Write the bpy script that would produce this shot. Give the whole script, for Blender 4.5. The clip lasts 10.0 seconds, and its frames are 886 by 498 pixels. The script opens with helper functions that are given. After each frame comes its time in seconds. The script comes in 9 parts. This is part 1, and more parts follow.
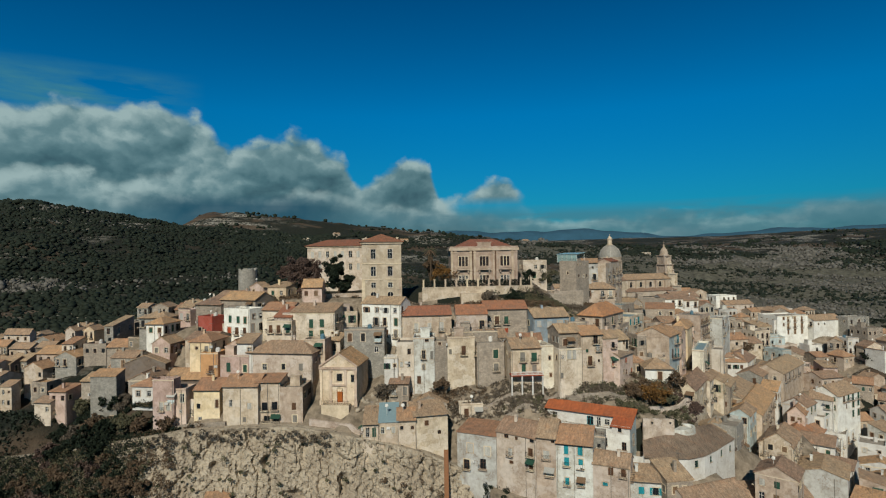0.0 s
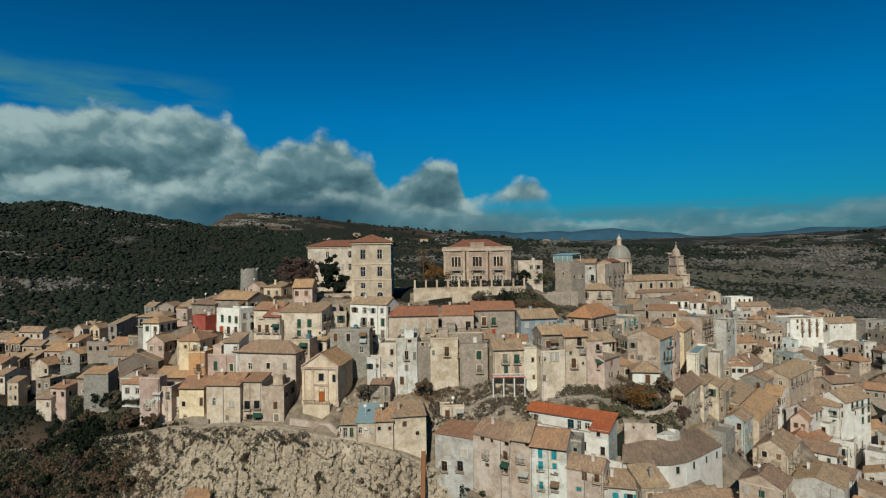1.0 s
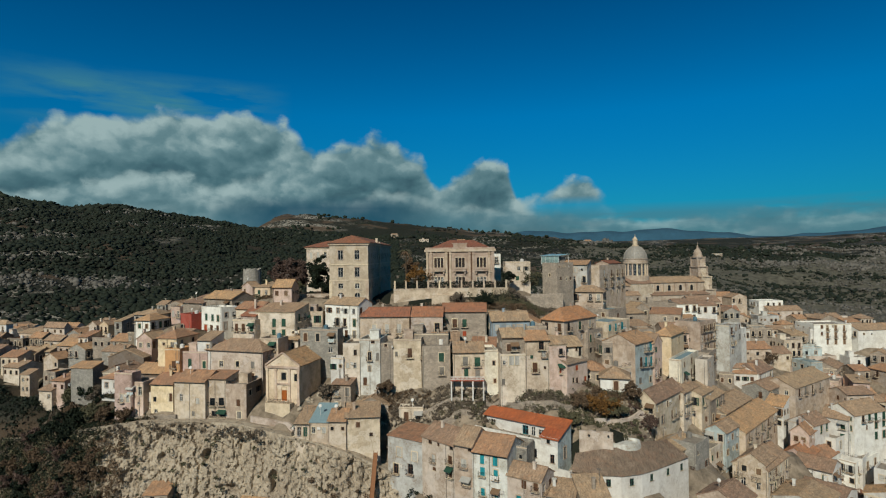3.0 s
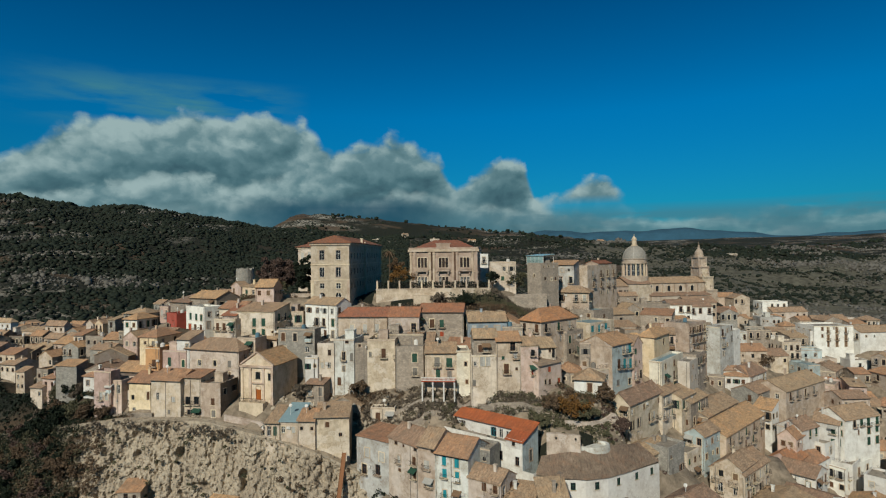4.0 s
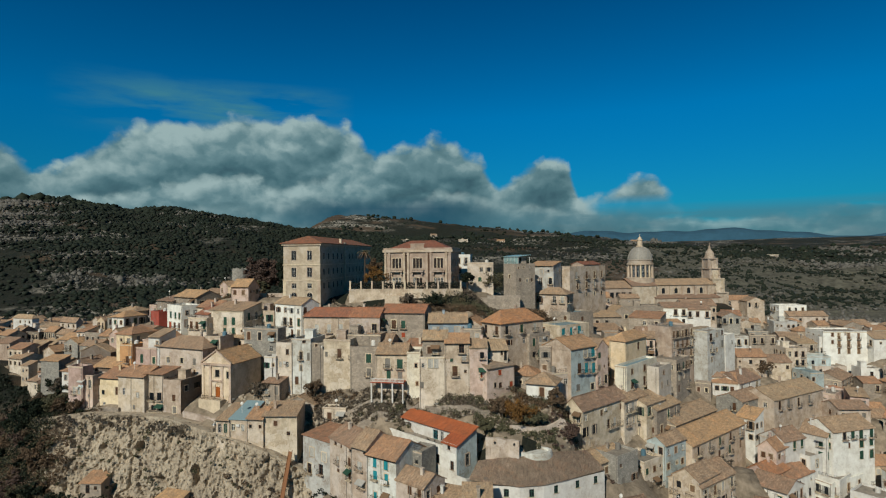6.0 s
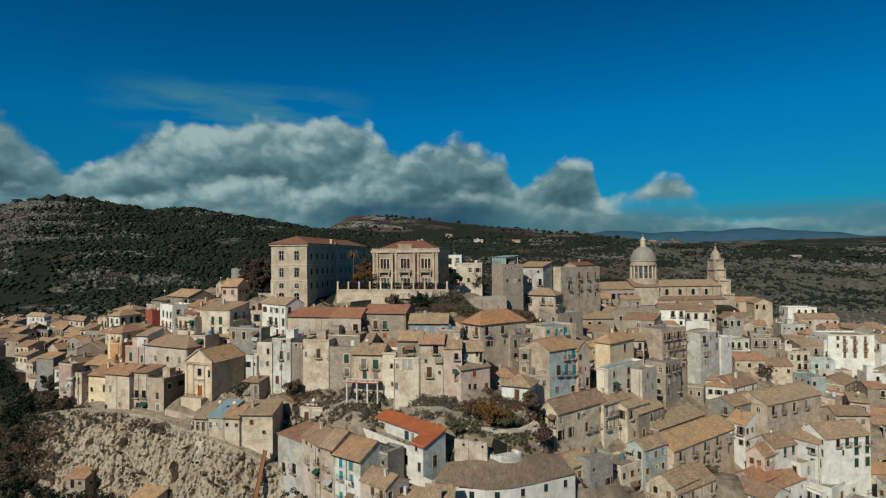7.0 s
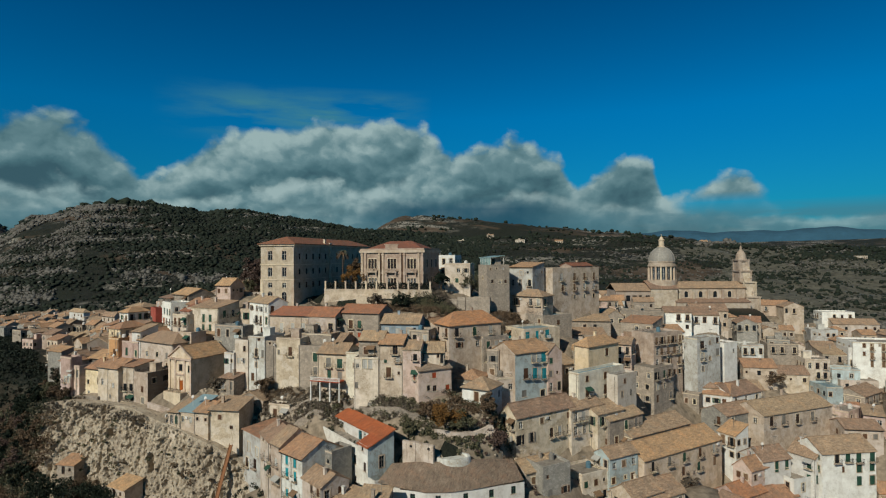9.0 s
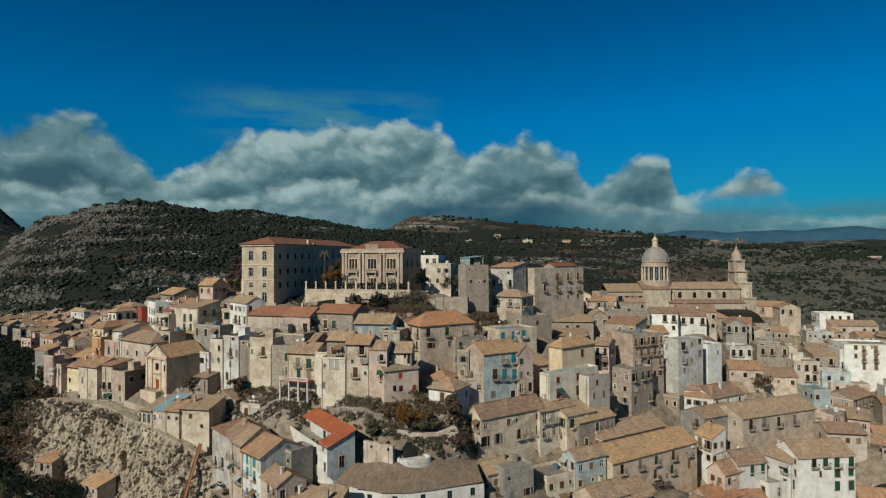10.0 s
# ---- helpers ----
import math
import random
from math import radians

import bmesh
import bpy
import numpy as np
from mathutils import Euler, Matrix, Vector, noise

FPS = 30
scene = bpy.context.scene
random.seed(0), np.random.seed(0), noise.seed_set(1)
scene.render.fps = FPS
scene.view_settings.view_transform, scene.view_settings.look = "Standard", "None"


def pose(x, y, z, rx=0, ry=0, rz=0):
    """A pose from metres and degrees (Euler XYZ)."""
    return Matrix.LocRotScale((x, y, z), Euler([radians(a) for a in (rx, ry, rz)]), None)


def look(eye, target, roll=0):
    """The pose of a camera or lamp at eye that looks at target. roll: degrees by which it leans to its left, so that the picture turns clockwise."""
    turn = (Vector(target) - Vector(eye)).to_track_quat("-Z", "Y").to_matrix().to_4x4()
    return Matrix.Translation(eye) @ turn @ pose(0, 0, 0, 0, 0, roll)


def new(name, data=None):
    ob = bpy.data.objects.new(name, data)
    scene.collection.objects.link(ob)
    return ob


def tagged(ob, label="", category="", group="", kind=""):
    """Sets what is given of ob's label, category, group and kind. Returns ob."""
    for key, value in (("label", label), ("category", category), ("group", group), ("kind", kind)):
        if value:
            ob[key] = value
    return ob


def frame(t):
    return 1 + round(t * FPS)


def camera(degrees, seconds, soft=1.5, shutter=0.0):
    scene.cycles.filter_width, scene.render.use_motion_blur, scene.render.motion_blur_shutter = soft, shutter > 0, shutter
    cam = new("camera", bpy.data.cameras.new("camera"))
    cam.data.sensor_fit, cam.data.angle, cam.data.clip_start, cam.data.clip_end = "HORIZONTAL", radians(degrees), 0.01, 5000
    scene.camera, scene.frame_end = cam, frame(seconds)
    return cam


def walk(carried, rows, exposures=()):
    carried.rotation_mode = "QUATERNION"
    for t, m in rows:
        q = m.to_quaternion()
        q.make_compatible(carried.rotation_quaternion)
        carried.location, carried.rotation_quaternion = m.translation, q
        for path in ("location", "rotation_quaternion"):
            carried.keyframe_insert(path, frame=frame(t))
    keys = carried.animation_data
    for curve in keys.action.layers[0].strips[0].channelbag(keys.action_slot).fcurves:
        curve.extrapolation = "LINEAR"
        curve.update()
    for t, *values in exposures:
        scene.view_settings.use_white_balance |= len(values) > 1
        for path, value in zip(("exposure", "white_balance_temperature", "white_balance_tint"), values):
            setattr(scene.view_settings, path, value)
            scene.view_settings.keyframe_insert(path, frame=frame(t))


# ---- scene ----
cam = camera(77.3, 10.0, 1.2)
METRES, EYE, TILT, LEAN, TURN = 110.0, 80.0, 0.0, 0.0, 0.0
ROWS = [
    (0.0, 0.0, 0.0, 0.0, 0.01, 0.57, 0.87),
    (0.5, 0.0502, 0.0032, 0.0002, 1.26, 0.57, 0.85),
    (1.0, 0.1006, 0.0077, -0.0005, 2.75, 0.62, 0.83),
    (1.5, 0.1507, 0.0136, -0.0006, 4.24, 0.63, 0.81),
    (2.0, 0.201, 0.0209, -0.0012, 5.65, 0.67, 0.77),
    (3.5, 0.3492, 0.0485, -0.0021, 8.88, 0.73, 0.71),
    (4.0, 0.3981, 0.0595, -0.0022, 9.79, 0.72, 0.69),
    (4.5, 0.4466, 0.0713, -0.0026, 11.28, 0.75, 0.66),
    (5.0, 0.4946, 0.0835, -0.0032, 12.48, 0.78, 0.62),
    (5.5, 0.5426, 0.0964, -0.0037, 13.33, 0.8, 0.61),
    (6.0, 0.5905, 0.1103, -0.0038, 14.14, 0.81, 0.57),
    (7.5, 0.733, 0.1573, -0.004, 17.83, 0.86, 0.47),
    (8.0, 0.7798, 0.1753, -0.0044, 19.37, 0.87, 0.46),
    (8.5, 0.8254, 0.1942, -0.0048, 20.85, 0.9, 0.42),
    (9.0, 0.8708, 0.214, -0.0053, 22.05, 0.91, 0.38),
    (9.5, 0.916, 0.2346, -0.0057, 22.77, 0.93, 0.37),
    (10.0, 0.9604, 0.2557, -0.0062, 23.49, 0.94, 0.37),
]
walk(cam, [(t, pose(0, 0, EYE, TILT, LEAN, TURN) @ pose(METRES * x, METRES * y, METRES * z, 90 + pitch, roll, yaw)) for t, x, y, z, yaw, pitch, roll in ROWS], [(0.0, -0.15), (10.0, -0.15)])


# ---------------------------------------------------------------- light
SUN_AZ, SUN_EL = 190.0, 35.0          # degrees from +y clockwise, degrees up
world = bpy.data.worlds.new("sky")
scene.world = world
world.use_nodes = True


def node(nt, kind, **kw):
    n = nt.nodes.new(kind)
    for k, v in kw.items():
        if k in ("operation", "blend_type", "data_type", "noise_dimensions", "sky_type", "sun_disc", "interpolation", "wave_type",
                 "bands_direction", "feature", "distance", "clamp", "vector_type", "normalize", "noise_type", "interpolation_type"):
            if k == "operation":
                n.operation = v
            elif k == "blend_type":
                n.blend_type = v
            elif k == "data_type":
                n.data_type = v
            elif k == "noise_dimensions":
                n.noise_dimensions = v
            elif k == "sky_type":
                n.sky_type = v
            elif k == "sun_disc":
                n.sun_disc = v
            elif k == "bands_direction":
                n.bands_direction = v
            elif k == "feature":
                n.feature = v
            elif k == "interpolation_type":
                n.interpolation_type = v
        else:
            key = int(k[1:]) if k[0] == "i" and k[1:].isdigit() else k.replace("_", " ")
            sock = n.inputs[key]
            if isinstance(v, bpy.types.NodeSocket):
                nt.links.new(v, sock)
            else:
                sock.default_value = v
    return n


def math_(nt, op, a, b=0.0, c=0.0):
    return node(nt, "ShaderNodeMath", operation=op, i0=a, i1=b, i2=c).outputs[0]


def mix(nt, f, a, b, blend="MIX"):
    n = nt.nodes.new("ShaderNodeMix")
    n.data_type, n.blend_type = "RGBA", blend
    for s, v in ((n.inputs[0], f), (n.inputs[6], a), (n.inputs[7], b)):
        if isinstance(v, bpy.types.NodeSocket):
            nt.links.new(v, s)
        else:
            s.default_value = v if not isinstance(v, tuple) else (*v, 1)[:4]
    return n.outputs[2]


def ramp(nt, f, stops):
    n = nt.nodes.new("ShaderNodeValToRGB")
    nt.links.new(f, n.inputs[0])
    el = n.color_ramp.elements
    while len(el) < len(stops):
        el.new(0.5)
    for e, (p, c) in zip(el, stops):
        e.position = p
        e.color = (c, c, c, 1) if not isinstance(c, tuple) else (*c, 1)
    return n.outputs[0]


def build_sky():
    nt = world.node_tree
    nt.nodes.clear()
    sky = node(nt, "ShaderNodeTexSky", sky_type="NISHITA", sun_disc=False)
    sky.sun_elevation, sky.sun_rotation = radians(SUN_EL), radians(SUN_AZ)
    sky.air_density, sky.dust_density, sky.ozone_density = 1.0, 0.4, 3.0
    tc = node(nt, "ShaderNodeTexCoord")
    sep = node(nt, "ShaderNodeSeparateXYZ", i0=tc.outputs["Generated"])
    # the film's deep blue: the sky's own light, taken down towards the horizon
    blue = mix(nt, 1.0, sky.outputs[0], ramp(nt, sep.outputs[2], [(0.0, (0.025, 0.34, 0.46)), (0.07, (0.02, 0.39, 0.56)), (0.24, (0.0, 0.485, 0.77)), (0.42, (0.0, 0.35, 0.585)), (0.62, (0.0, 0.19, 0.31)), (1.0, (0.0, 0.12, 0.20))]), "MULTIPLY")
    az = math_(nt, "MULTIPLY", math_(nt, "ARCTAN2", sep.outputs[0], sep.outputs[1]), 57.2958)
    el = math_(nt, "MULTIPLY", math_(nt, "ARCSINE", sep.outputs[2]), 57.2958)
    x = math_(nt, "DIVIDE", math_(nt, "ADD", az, 80.0), 120.0)
    x.node.use_clamp = True

    def bank(stops, seed, puff, base):
        """One bank of cumulus: a crest over the azimuth, ragged by billows; gives its cover and how much light it takes."""
        p = node(nt, "ShaderNodeVectorMath", operation="ADD", i0=tc.outputs["Generated"], i1=(seed * 3.1, seed * 1.7, seed * 0.9)).outputs[0]
        p = node(nt, "ShaderNodeVectorMath", operation="MULTIPLY", i0=p, i1=(1, 1, 1.35)).outputs[0]
        wv = node(nt, "ShaderNodeVectorMath", operation="SCALE", i0=node(nt, "ShaderNodeTexNoise", Vector=p, Scale=14.0, Detail=6.0, Roughness=0.6).outputs["Color"])
        wv.inputs["Scale"].default_value = 0.06
        q = node(nt, "ShaderNodeVectorMath", operation="ADD", i0=p, i1=wv.outputs[0]).outputs[0]

        def billow(shift):
            """Heaped rounds of three sizes."""
            v = node(nt, "ShaderNodeVectorMath", operation="ADD", i0=q, i1=shift).outputs[0]
            out = node(nt, "ShaderNodeTexNoise", Vector=v, Scale=22.0, Detail=6.0, Roughness=0.56).outputs[0]
            out = math_(nt, "MULTIPLY", out, 0.52)
            for scale, much in ((9.0, -0.8), (24.0, -0.45), (60.0, -0.17)):
                out = math_(nt, "ADD", out, math_(nt, "MULTIPLY", node(nt, "ShaderNodeTexVoronoi", feature="SMOOTH_F1", Vector=v, Scale=scale, Smoothness=0.7).outputs["Distance"], much))
            return out
        n = billow((0, 0, 0))
        turned = math_(nt, "SUBTRACT", n, billow((-0.010, 0.0, 0.022)))
        crest = math_(nt, "MULTIPLY", ramp(nt, x, [((a + 80) / 120, e / 20) for a, e in stops]), 20.0)
        room = math_(nt, "SUBTRACT", math_(nt, "ADD", crest, math_(nt, "MULTIPLY", math_(nt, "ADD", n, 0.36), puff)), el)
        cover = node(nt, "ShaderNodeMapRange", interpolation_type="SMOOTHSTEP", i0=room, i1=-0.4, i2=0.8).outputs[0]
        soft = node(nt, "ShaderNodeTexNoise", Vector=p, Scale=7.0, Detail=7.0, Roughness=0.55).outputs[0]
        lit = node(nt, "ShaderNodeMapRange", interpolation_type="SMOOTHSTEP", i0=room, i1=base, i2=0.2).outputs[0]
        lit = math_(nt, "ADD", math_(nt, "MULTIPLY", lit, 0.50), math_(nt, "MULTIPLY", math_(nt, "SUBTRACT", soft, 0.5), 1.3))
        lit = math_(nt, "ADD", lit, math_(nt, "MULTIPLY", turned, 1.1))
        lit = math_(nt, "SUBTRACT", lit, math_(nt, "MULTIPLY", node(nt, "ShaderNodeMapRange", i0=az, i1=-48.0, i2=-54.0).outputs[0], 0.22))
        return cover, math_(nt, "ADD", lit, 0.31)
    back = bank(((-80, 11.0), (-66, 10.6), (-60, 11.8), (-56.5, 12.0), (-53.5, 10.6), (-51, 8.4), (-48.5, 8.2), (-45.5, 11.0), (-40, 12.8), (-36, 13.2), (-31, 13.0), (-28, 13.9), (-24, 13.9),
                 (-22.3, 11.8), (-20, 8.0), (-10, 8.0), (0, 4.0), (10, 2.0), (22, 1.5), (30, 1.5), (40, 1.4)), 0.0, 3.2, 6.5)
    fore = bank(((-80, 6.4), (-56, 6.6), (-48, 6.0), (-40, 7.0), (-34, 8.0), (-30.5, 6.2), (-28, 7.4), (-24.5, 9.6), (-22, 11.4), (-18, 11.7), (-13, 11.5), (-10, 10.2), (-8.5, 7.6), (-6.5, 8.6),
                 (-3.6, 9.7), (-1.4, 9.4), (-0.2, 6.0), (1.0, 5.6), (2.6, 6.0), (4.4, 6.9), (7.0, 7.0), (8.4, 5.6), (9.8, 4.0), (14, 2.5), (22, 2.0), (30, 2.5), (40, 2.0)), 1.0, 2.8, 4.5)
    low = bank(((-80, 4.8), (-50, 4.9), (-36, 4.6), (-28, 4.2), (-20, 5.6), (-14, 6.4), (-8, 6.0), (-4, 5.2), (2, 4.4), (10, 4.0), (24, 3.8), (40, 3.7)), 2.0, 1.8, 3.2)
    gap = math_(nt, "MULTIPLY", node(nt, "ShaderNodeMapRange", i0=az, i1=0.2, i2=1.8).outputs[0], node(nt, "ShaderNodeMapRange", i0=el, i1=5.9, i2=5.0).outputs[0])
    fore = (math_(nt, "MULTIPLY", fore[0], math_(nt, "SUBTRACT", 1.0, math_(nt, "MULTIPLY", gap, 0.85))), fore[1])
    # flat veils over the bank and long thin layers near the horizon
    band = node(nt, "ShaderNodeTexNoise", Vector=node(nt, "ShaderNodeVectorMath", operation="MULTIPLY", i0=tc.outputs["Generated"], i1=(1, 1, 6)).outputs[0],
                Scale=5.0, Detail=6.0, Roughness=0.55).outputs[0]
    ring = lambda v, a, b, c, d: math_(nt, "MULTIPLY", node(nt, "ShaderNodeMapRange", i0=v, i1=a, i2=b).outputs[0], node(nt, "ShaderNodeMapRange", i0=v, i1=d, i2=c).outputs[0])
    veil = math_(nt, "MULTIPLY", node(nt, "ShaderNodeMapRange", i0=band, i1=0.42, i2=0.60).outputs[0], math_(nt, "MULTIPLY", ring(az, -50.0, -42.0, -28.0, -23.0), ring(el, 11.0, 13.5, 15.0, 17.0)))
    haze = math_(nt, "MULTIPLY", node(nt, "ShaderNodeMapRange", i0=el, i1=5.0, i2=3.9).outputs[0], node(nt, "ShaderNodeMapRange", i0=band, i1=0.34, i2=0.50).outputs[0])
    dark = math_(nt, "MULTIPLY", ring(az, -32.0, -25.0, -14.0, -8.0), node(nt, "ShaderNodeMapRange", i0=el, i1=6.3, i2=5.0).outputs[0])
    tone = [(0.0, (0.045, 0.11, 0.14)), (0.3, (0.072, 0.165, 0.195)), (0.62, (0.138, 0.255, 0.285)), (1.0, (0.345, 0.48, 0.485))]
    paint = lambda lit: mix(nt, 1.0, ramp(nt, lit, tone), (1 / SKY_POWER,) * 3, "MULTIPLY")
    out = mix(nt, math_(nt, "MULTIPLY", veil, 0.8), blue, mix(nt, 1.0, (0.055, 0.235, 0.30), (1 / SKY_POWER,) * 3, "MULTIPLY"))
    out = mix(nt, back[0], out, paint(back[1]))
    out = mix(nt, fore[0], out, paint(fore[1]))
    out = mix(nt, math_(nt, "MULTIPLY", low[0], 0.75), out, paint(low[1]))
    out = mix(nt, math_(nt, "MULTIPLY", haze, 0.6), out, mix(nt, 1.0, (0.075, 0.20, 0.25), (1 / SKY_POWER,) * 3, "MULTIPLY"))
    out = mix(nt, math_(nt, "MULTIPLY", dark, 0.8), out, mix(nt, 1.0, (0.012, 0.075, 0.125), (1 / SKY_POWER,) * 3, "MULTIPLY"))
    bg = node(nt, "ShaderNodeBackground", i0=out, Strength=SKY_POWER)
    nt.links.new(bg.outputs[0], node(nt, "ShaderNodeOutputWorld").inputs[0])


SKY_POWER = 0.10
build_sky()
sun = new("sun", bpy.data.lights.new("sun", "SUN"))
sun.data.energy, sun.data.angle, sun.data.color = 4.35, radians(0.6), (1.0, 0.965, 0.835)
sa, se = radians(SUN_AZ), radians(SUN_EL)
sun.matrix_world = look((0, 0, 400), (-400 * math.sin(sa) * math.cos(se), -400 * math.cos(sa) * math.cos(se), 400 - 400 * math.sin(se)))


# ---------------------------------------------------------------- materials
def begin(name):
    m = bpy.data.materials.new(name)
    m.use_nodes = True
    nt = m.node_tree
    b = nt.nodes["Principled BSDF"]
    b.inputs["Specular IOR Level"].default_value = 0.25
    return m, nt, b


def place_coords(nt, scale=(1, 1, 1)):
    """Object coordinates, shifted from thing to thing."""
    tc, oi = node(nt, "ShaderNodeTexCoord"), node(nt, "ShaderNodeObjectInfo")
    off = node(nt, "ShaderNodeVectorMath", operation="SCALE", i0=(37.0, 91.0, 53.0))
    nt.links.new(oi.outputs["Random"], off.inputs["Scale"])
    p = node(nt, "ShaderNodeVectorMath", operation="ADD", i0=tc.outputs["Object"], i1=off.outputs[0]).outputs[0]
    return node(nt, "ShaderNodeVectorMath", operation="MULTIPLY", i0=p, i1=scale).outputs[0], oi.outputs["Random"]


def bump(nt, b, height, strength, dist=0.05):
    n = node(nt, "ShaderNodeBump", Strength=strength, Distance=dist, Height=height)
    nt.links.new(n.outputs[0], b.inputs["Normal"])


def plaster(name, col, wear=0.5, stain=(0.21, 0.17, 0.13), vary=0.34):
    """Old lime plaster: blotches, rain streaks, patches where rubble shows."""
    m, nt, b = begin(name)
    p, r = place_coords(nt)
    big = node(nt, "ShaderNodeTexNoise", Vector=p, Scale=0.35, Detail=5.0, Roughness=0.65).outputs[0]
    fine = node(nt, "ShaderNodeTexNoise", Vector=p, Scale=3.0, Detail=5.0, Roughness=0.7).outputs[0]
    ps = node(nt, "ShaderNodeVectorMath", operation="MULTIPLY", i0=p, i1=(0.85, 0.85, 0.22)).outputs[0]
    streak = node(nt, "ShaderNodeTexNoise", Vector=ps, Scale=1.0, Detail=4.0, Roughness=0.6).outputs[0]
    c = mix(nt, node(nt, "ShaderNodeMapRange", i0=big, i1=0.40, i2=0.68).outputs[0], col, tuple(v * (1 - (1 - k) * min(1.0, 0.25 + 1.3 * wear)) for v, k in zip(col, (0.62, 0.58, 0.54))))
    c = mix(nt, math_(nt, "MULTIPLY", node(nt, "ShaderNodeMapRange", i0=streak, i1=0.50, i2=0.72).outputs[0], wear * 0.9), c, stain)
    repair = node(nt, "ShaderNodeTexNoise", Vector=node(nt, "ShaderNodeVectorMath", operation="ADD", i0=p, i1=(11.0, 5.0, 3.0)).outputs[0], Scale=0.28, Detail=3.0, Roughness=0.5).outputs[0]
    c = mix(nt, math_(nt, "MULTIPLY", node(nt, "ShaderNodeMapRange", i0=repair, i1=0.545, i2=0.565).outputs[0], 0.55 * min(1.0, wear * 2)), c, tuple(min(0.75, 0.35 * sum(col) / 3 + 0.75 * v) for v in col))
    blot = node(nt, "ShaderNodeTexNoise", Vector=p, Scale=1.1, Detail=8.0, Roughness=0.72).outputs[0]
    c = mix(nt, math_(nt, "MULTIPLY", node(nt, "ShaderNodeMapRange", i0=blot, i1=0.50, i2=0.66).outputs[0], 0.05 + 0.9 * wear), c, tuple(v * k for v, k in zip(col, (0.60, 0.56, 0.51))))
    c = mix(nt, math_(nt, "MULTIPLY", node(nt, "ShaderNodeMapRange", i0=blot, i1=0.46, i2=0.34).outputs[0], 0.5), c, tuple(min(0.8, v * 1.16 + 0.02) for v in col))
    rubble = math_(nt, "MULTIPLY", node(nt, "ShaderNodeMapRange", i0=fine, i1=0.53, i2=0.60).outputs[0],
                   node(nt, "ShaderNodeMapRange", i0=big, i1=0.48, i2=0.56).outputs[0])
    c = mix(nt, math_(nt, "MULTIPLY", rubble, min(1.0, wear * 1.5)), c, (0.30, 0.22, 0.145))
    hsv = node(nt, "ShaderNodeHueSaturation", Color=c, Hue=math_(nt, "ADD", math_(nt, "MULTIPLY", r, 0.026), 0.484),
               Value=math_(nt, "ADD", math_(nt, "MULTIPLY", r, vary), 1.0 - vary * 0.6))
    nt.links.new(hsv.outputs[0], b.inputs["Base Color"])
    b.inputs["Roughness"].default_value = 0.93
    bump(nt, b, math_(nt, "ADD", fine, math_(nt, "MULTIPLY", rubble, 0.8)), 0.5, 0.06)
    return m


def masonry(name, col, joint, sx=0.55, sz=0.28):
    """Coursed limestone, rough and weathered."""
    m, nt, b = begin(name)
    p, r = place_coords(nt)
    sep = node(nt, "ShaderNodeSeparateXYZ", i0=p)
    uv = node(nt, "ShaderNodeCombineXYZ", X=math_(nt, "ADD", sep.outputs[0], sep.outputs[1]), Y=sep.outputs[2])
    br = nt.nodes.new("ShaderNodeTexBrick")
    nt.links.new(uv.outputs[0], br.inputs["Vector"])
    br.inputs["Scale"].default_value = 1.0
    br.inputs["Brick Width"].default_value, br.inputs["Row Height"].default_value, br.inputs["Mortar Size"].default_value = sx, sz, 0.02
    br.inputs["Color1"].default_value, br.inputs["Color2"].default_value = (*col, 1), (*[v * 0.72 for v in col], 1)
    br.inputs["Mortar"].default_value = (*joint, 1)
    big = node(nt, "ShaderNodeTexNoise", Vector=p, Scale=0.4, Detail=6.0, Roughness=0.7).outputs[0]
    fine = node(nt, "ShaderNodeTexNoise", Vector=p, Scale=4.0, Detail=4.0).outputs[0]
    blot = node(nt, "ShaderNodeTexNoise", Vector=p, Scale=1.3, Detail=8.0, Roughness=0.75).outputs[0]
    c = mix(nt, node(nt, "ShaderNodeMapRange", i0=big, i1=0.45, i2=0.72).outputs[0], br.outputs[0], tuple(v * 0.5 for v in col))
    c = mix(nt, math_(nt, "MULTIPLY", node(nt, "ShaderNodeMapRange", i0=blot, i1=0.50, i2=0.64).outputs[0], 0.65), c, tuple(v * 0.45 for v in col))
    c = mix(nt, math_(nt, "MULTIPLY", node(nt, "ShaderNodeMapRange", i0=blot, i1=0.45, i2=0.33).outputs[0], 0.5), c, tuple(min(0.8, v * 1.3) for v in col))
    hsv = node(nt, "ShaderNodeHueSaturation", Color=c, Value=math_(nt, "ADD", math_(nt, "MULTIPLY", r, 0.25), 0.88))
    nt.links.new(hsv.outputs[0], b.inputs["Base Color"])
    b.inputs["Roughness"].default_value = 0.95
    bump(nt, b, math_(nt, "ADD", fine, math_(nt, "MULTIPLY", br.outputs["Fac"], -0.6)), 0.6, 0.06)
    return m


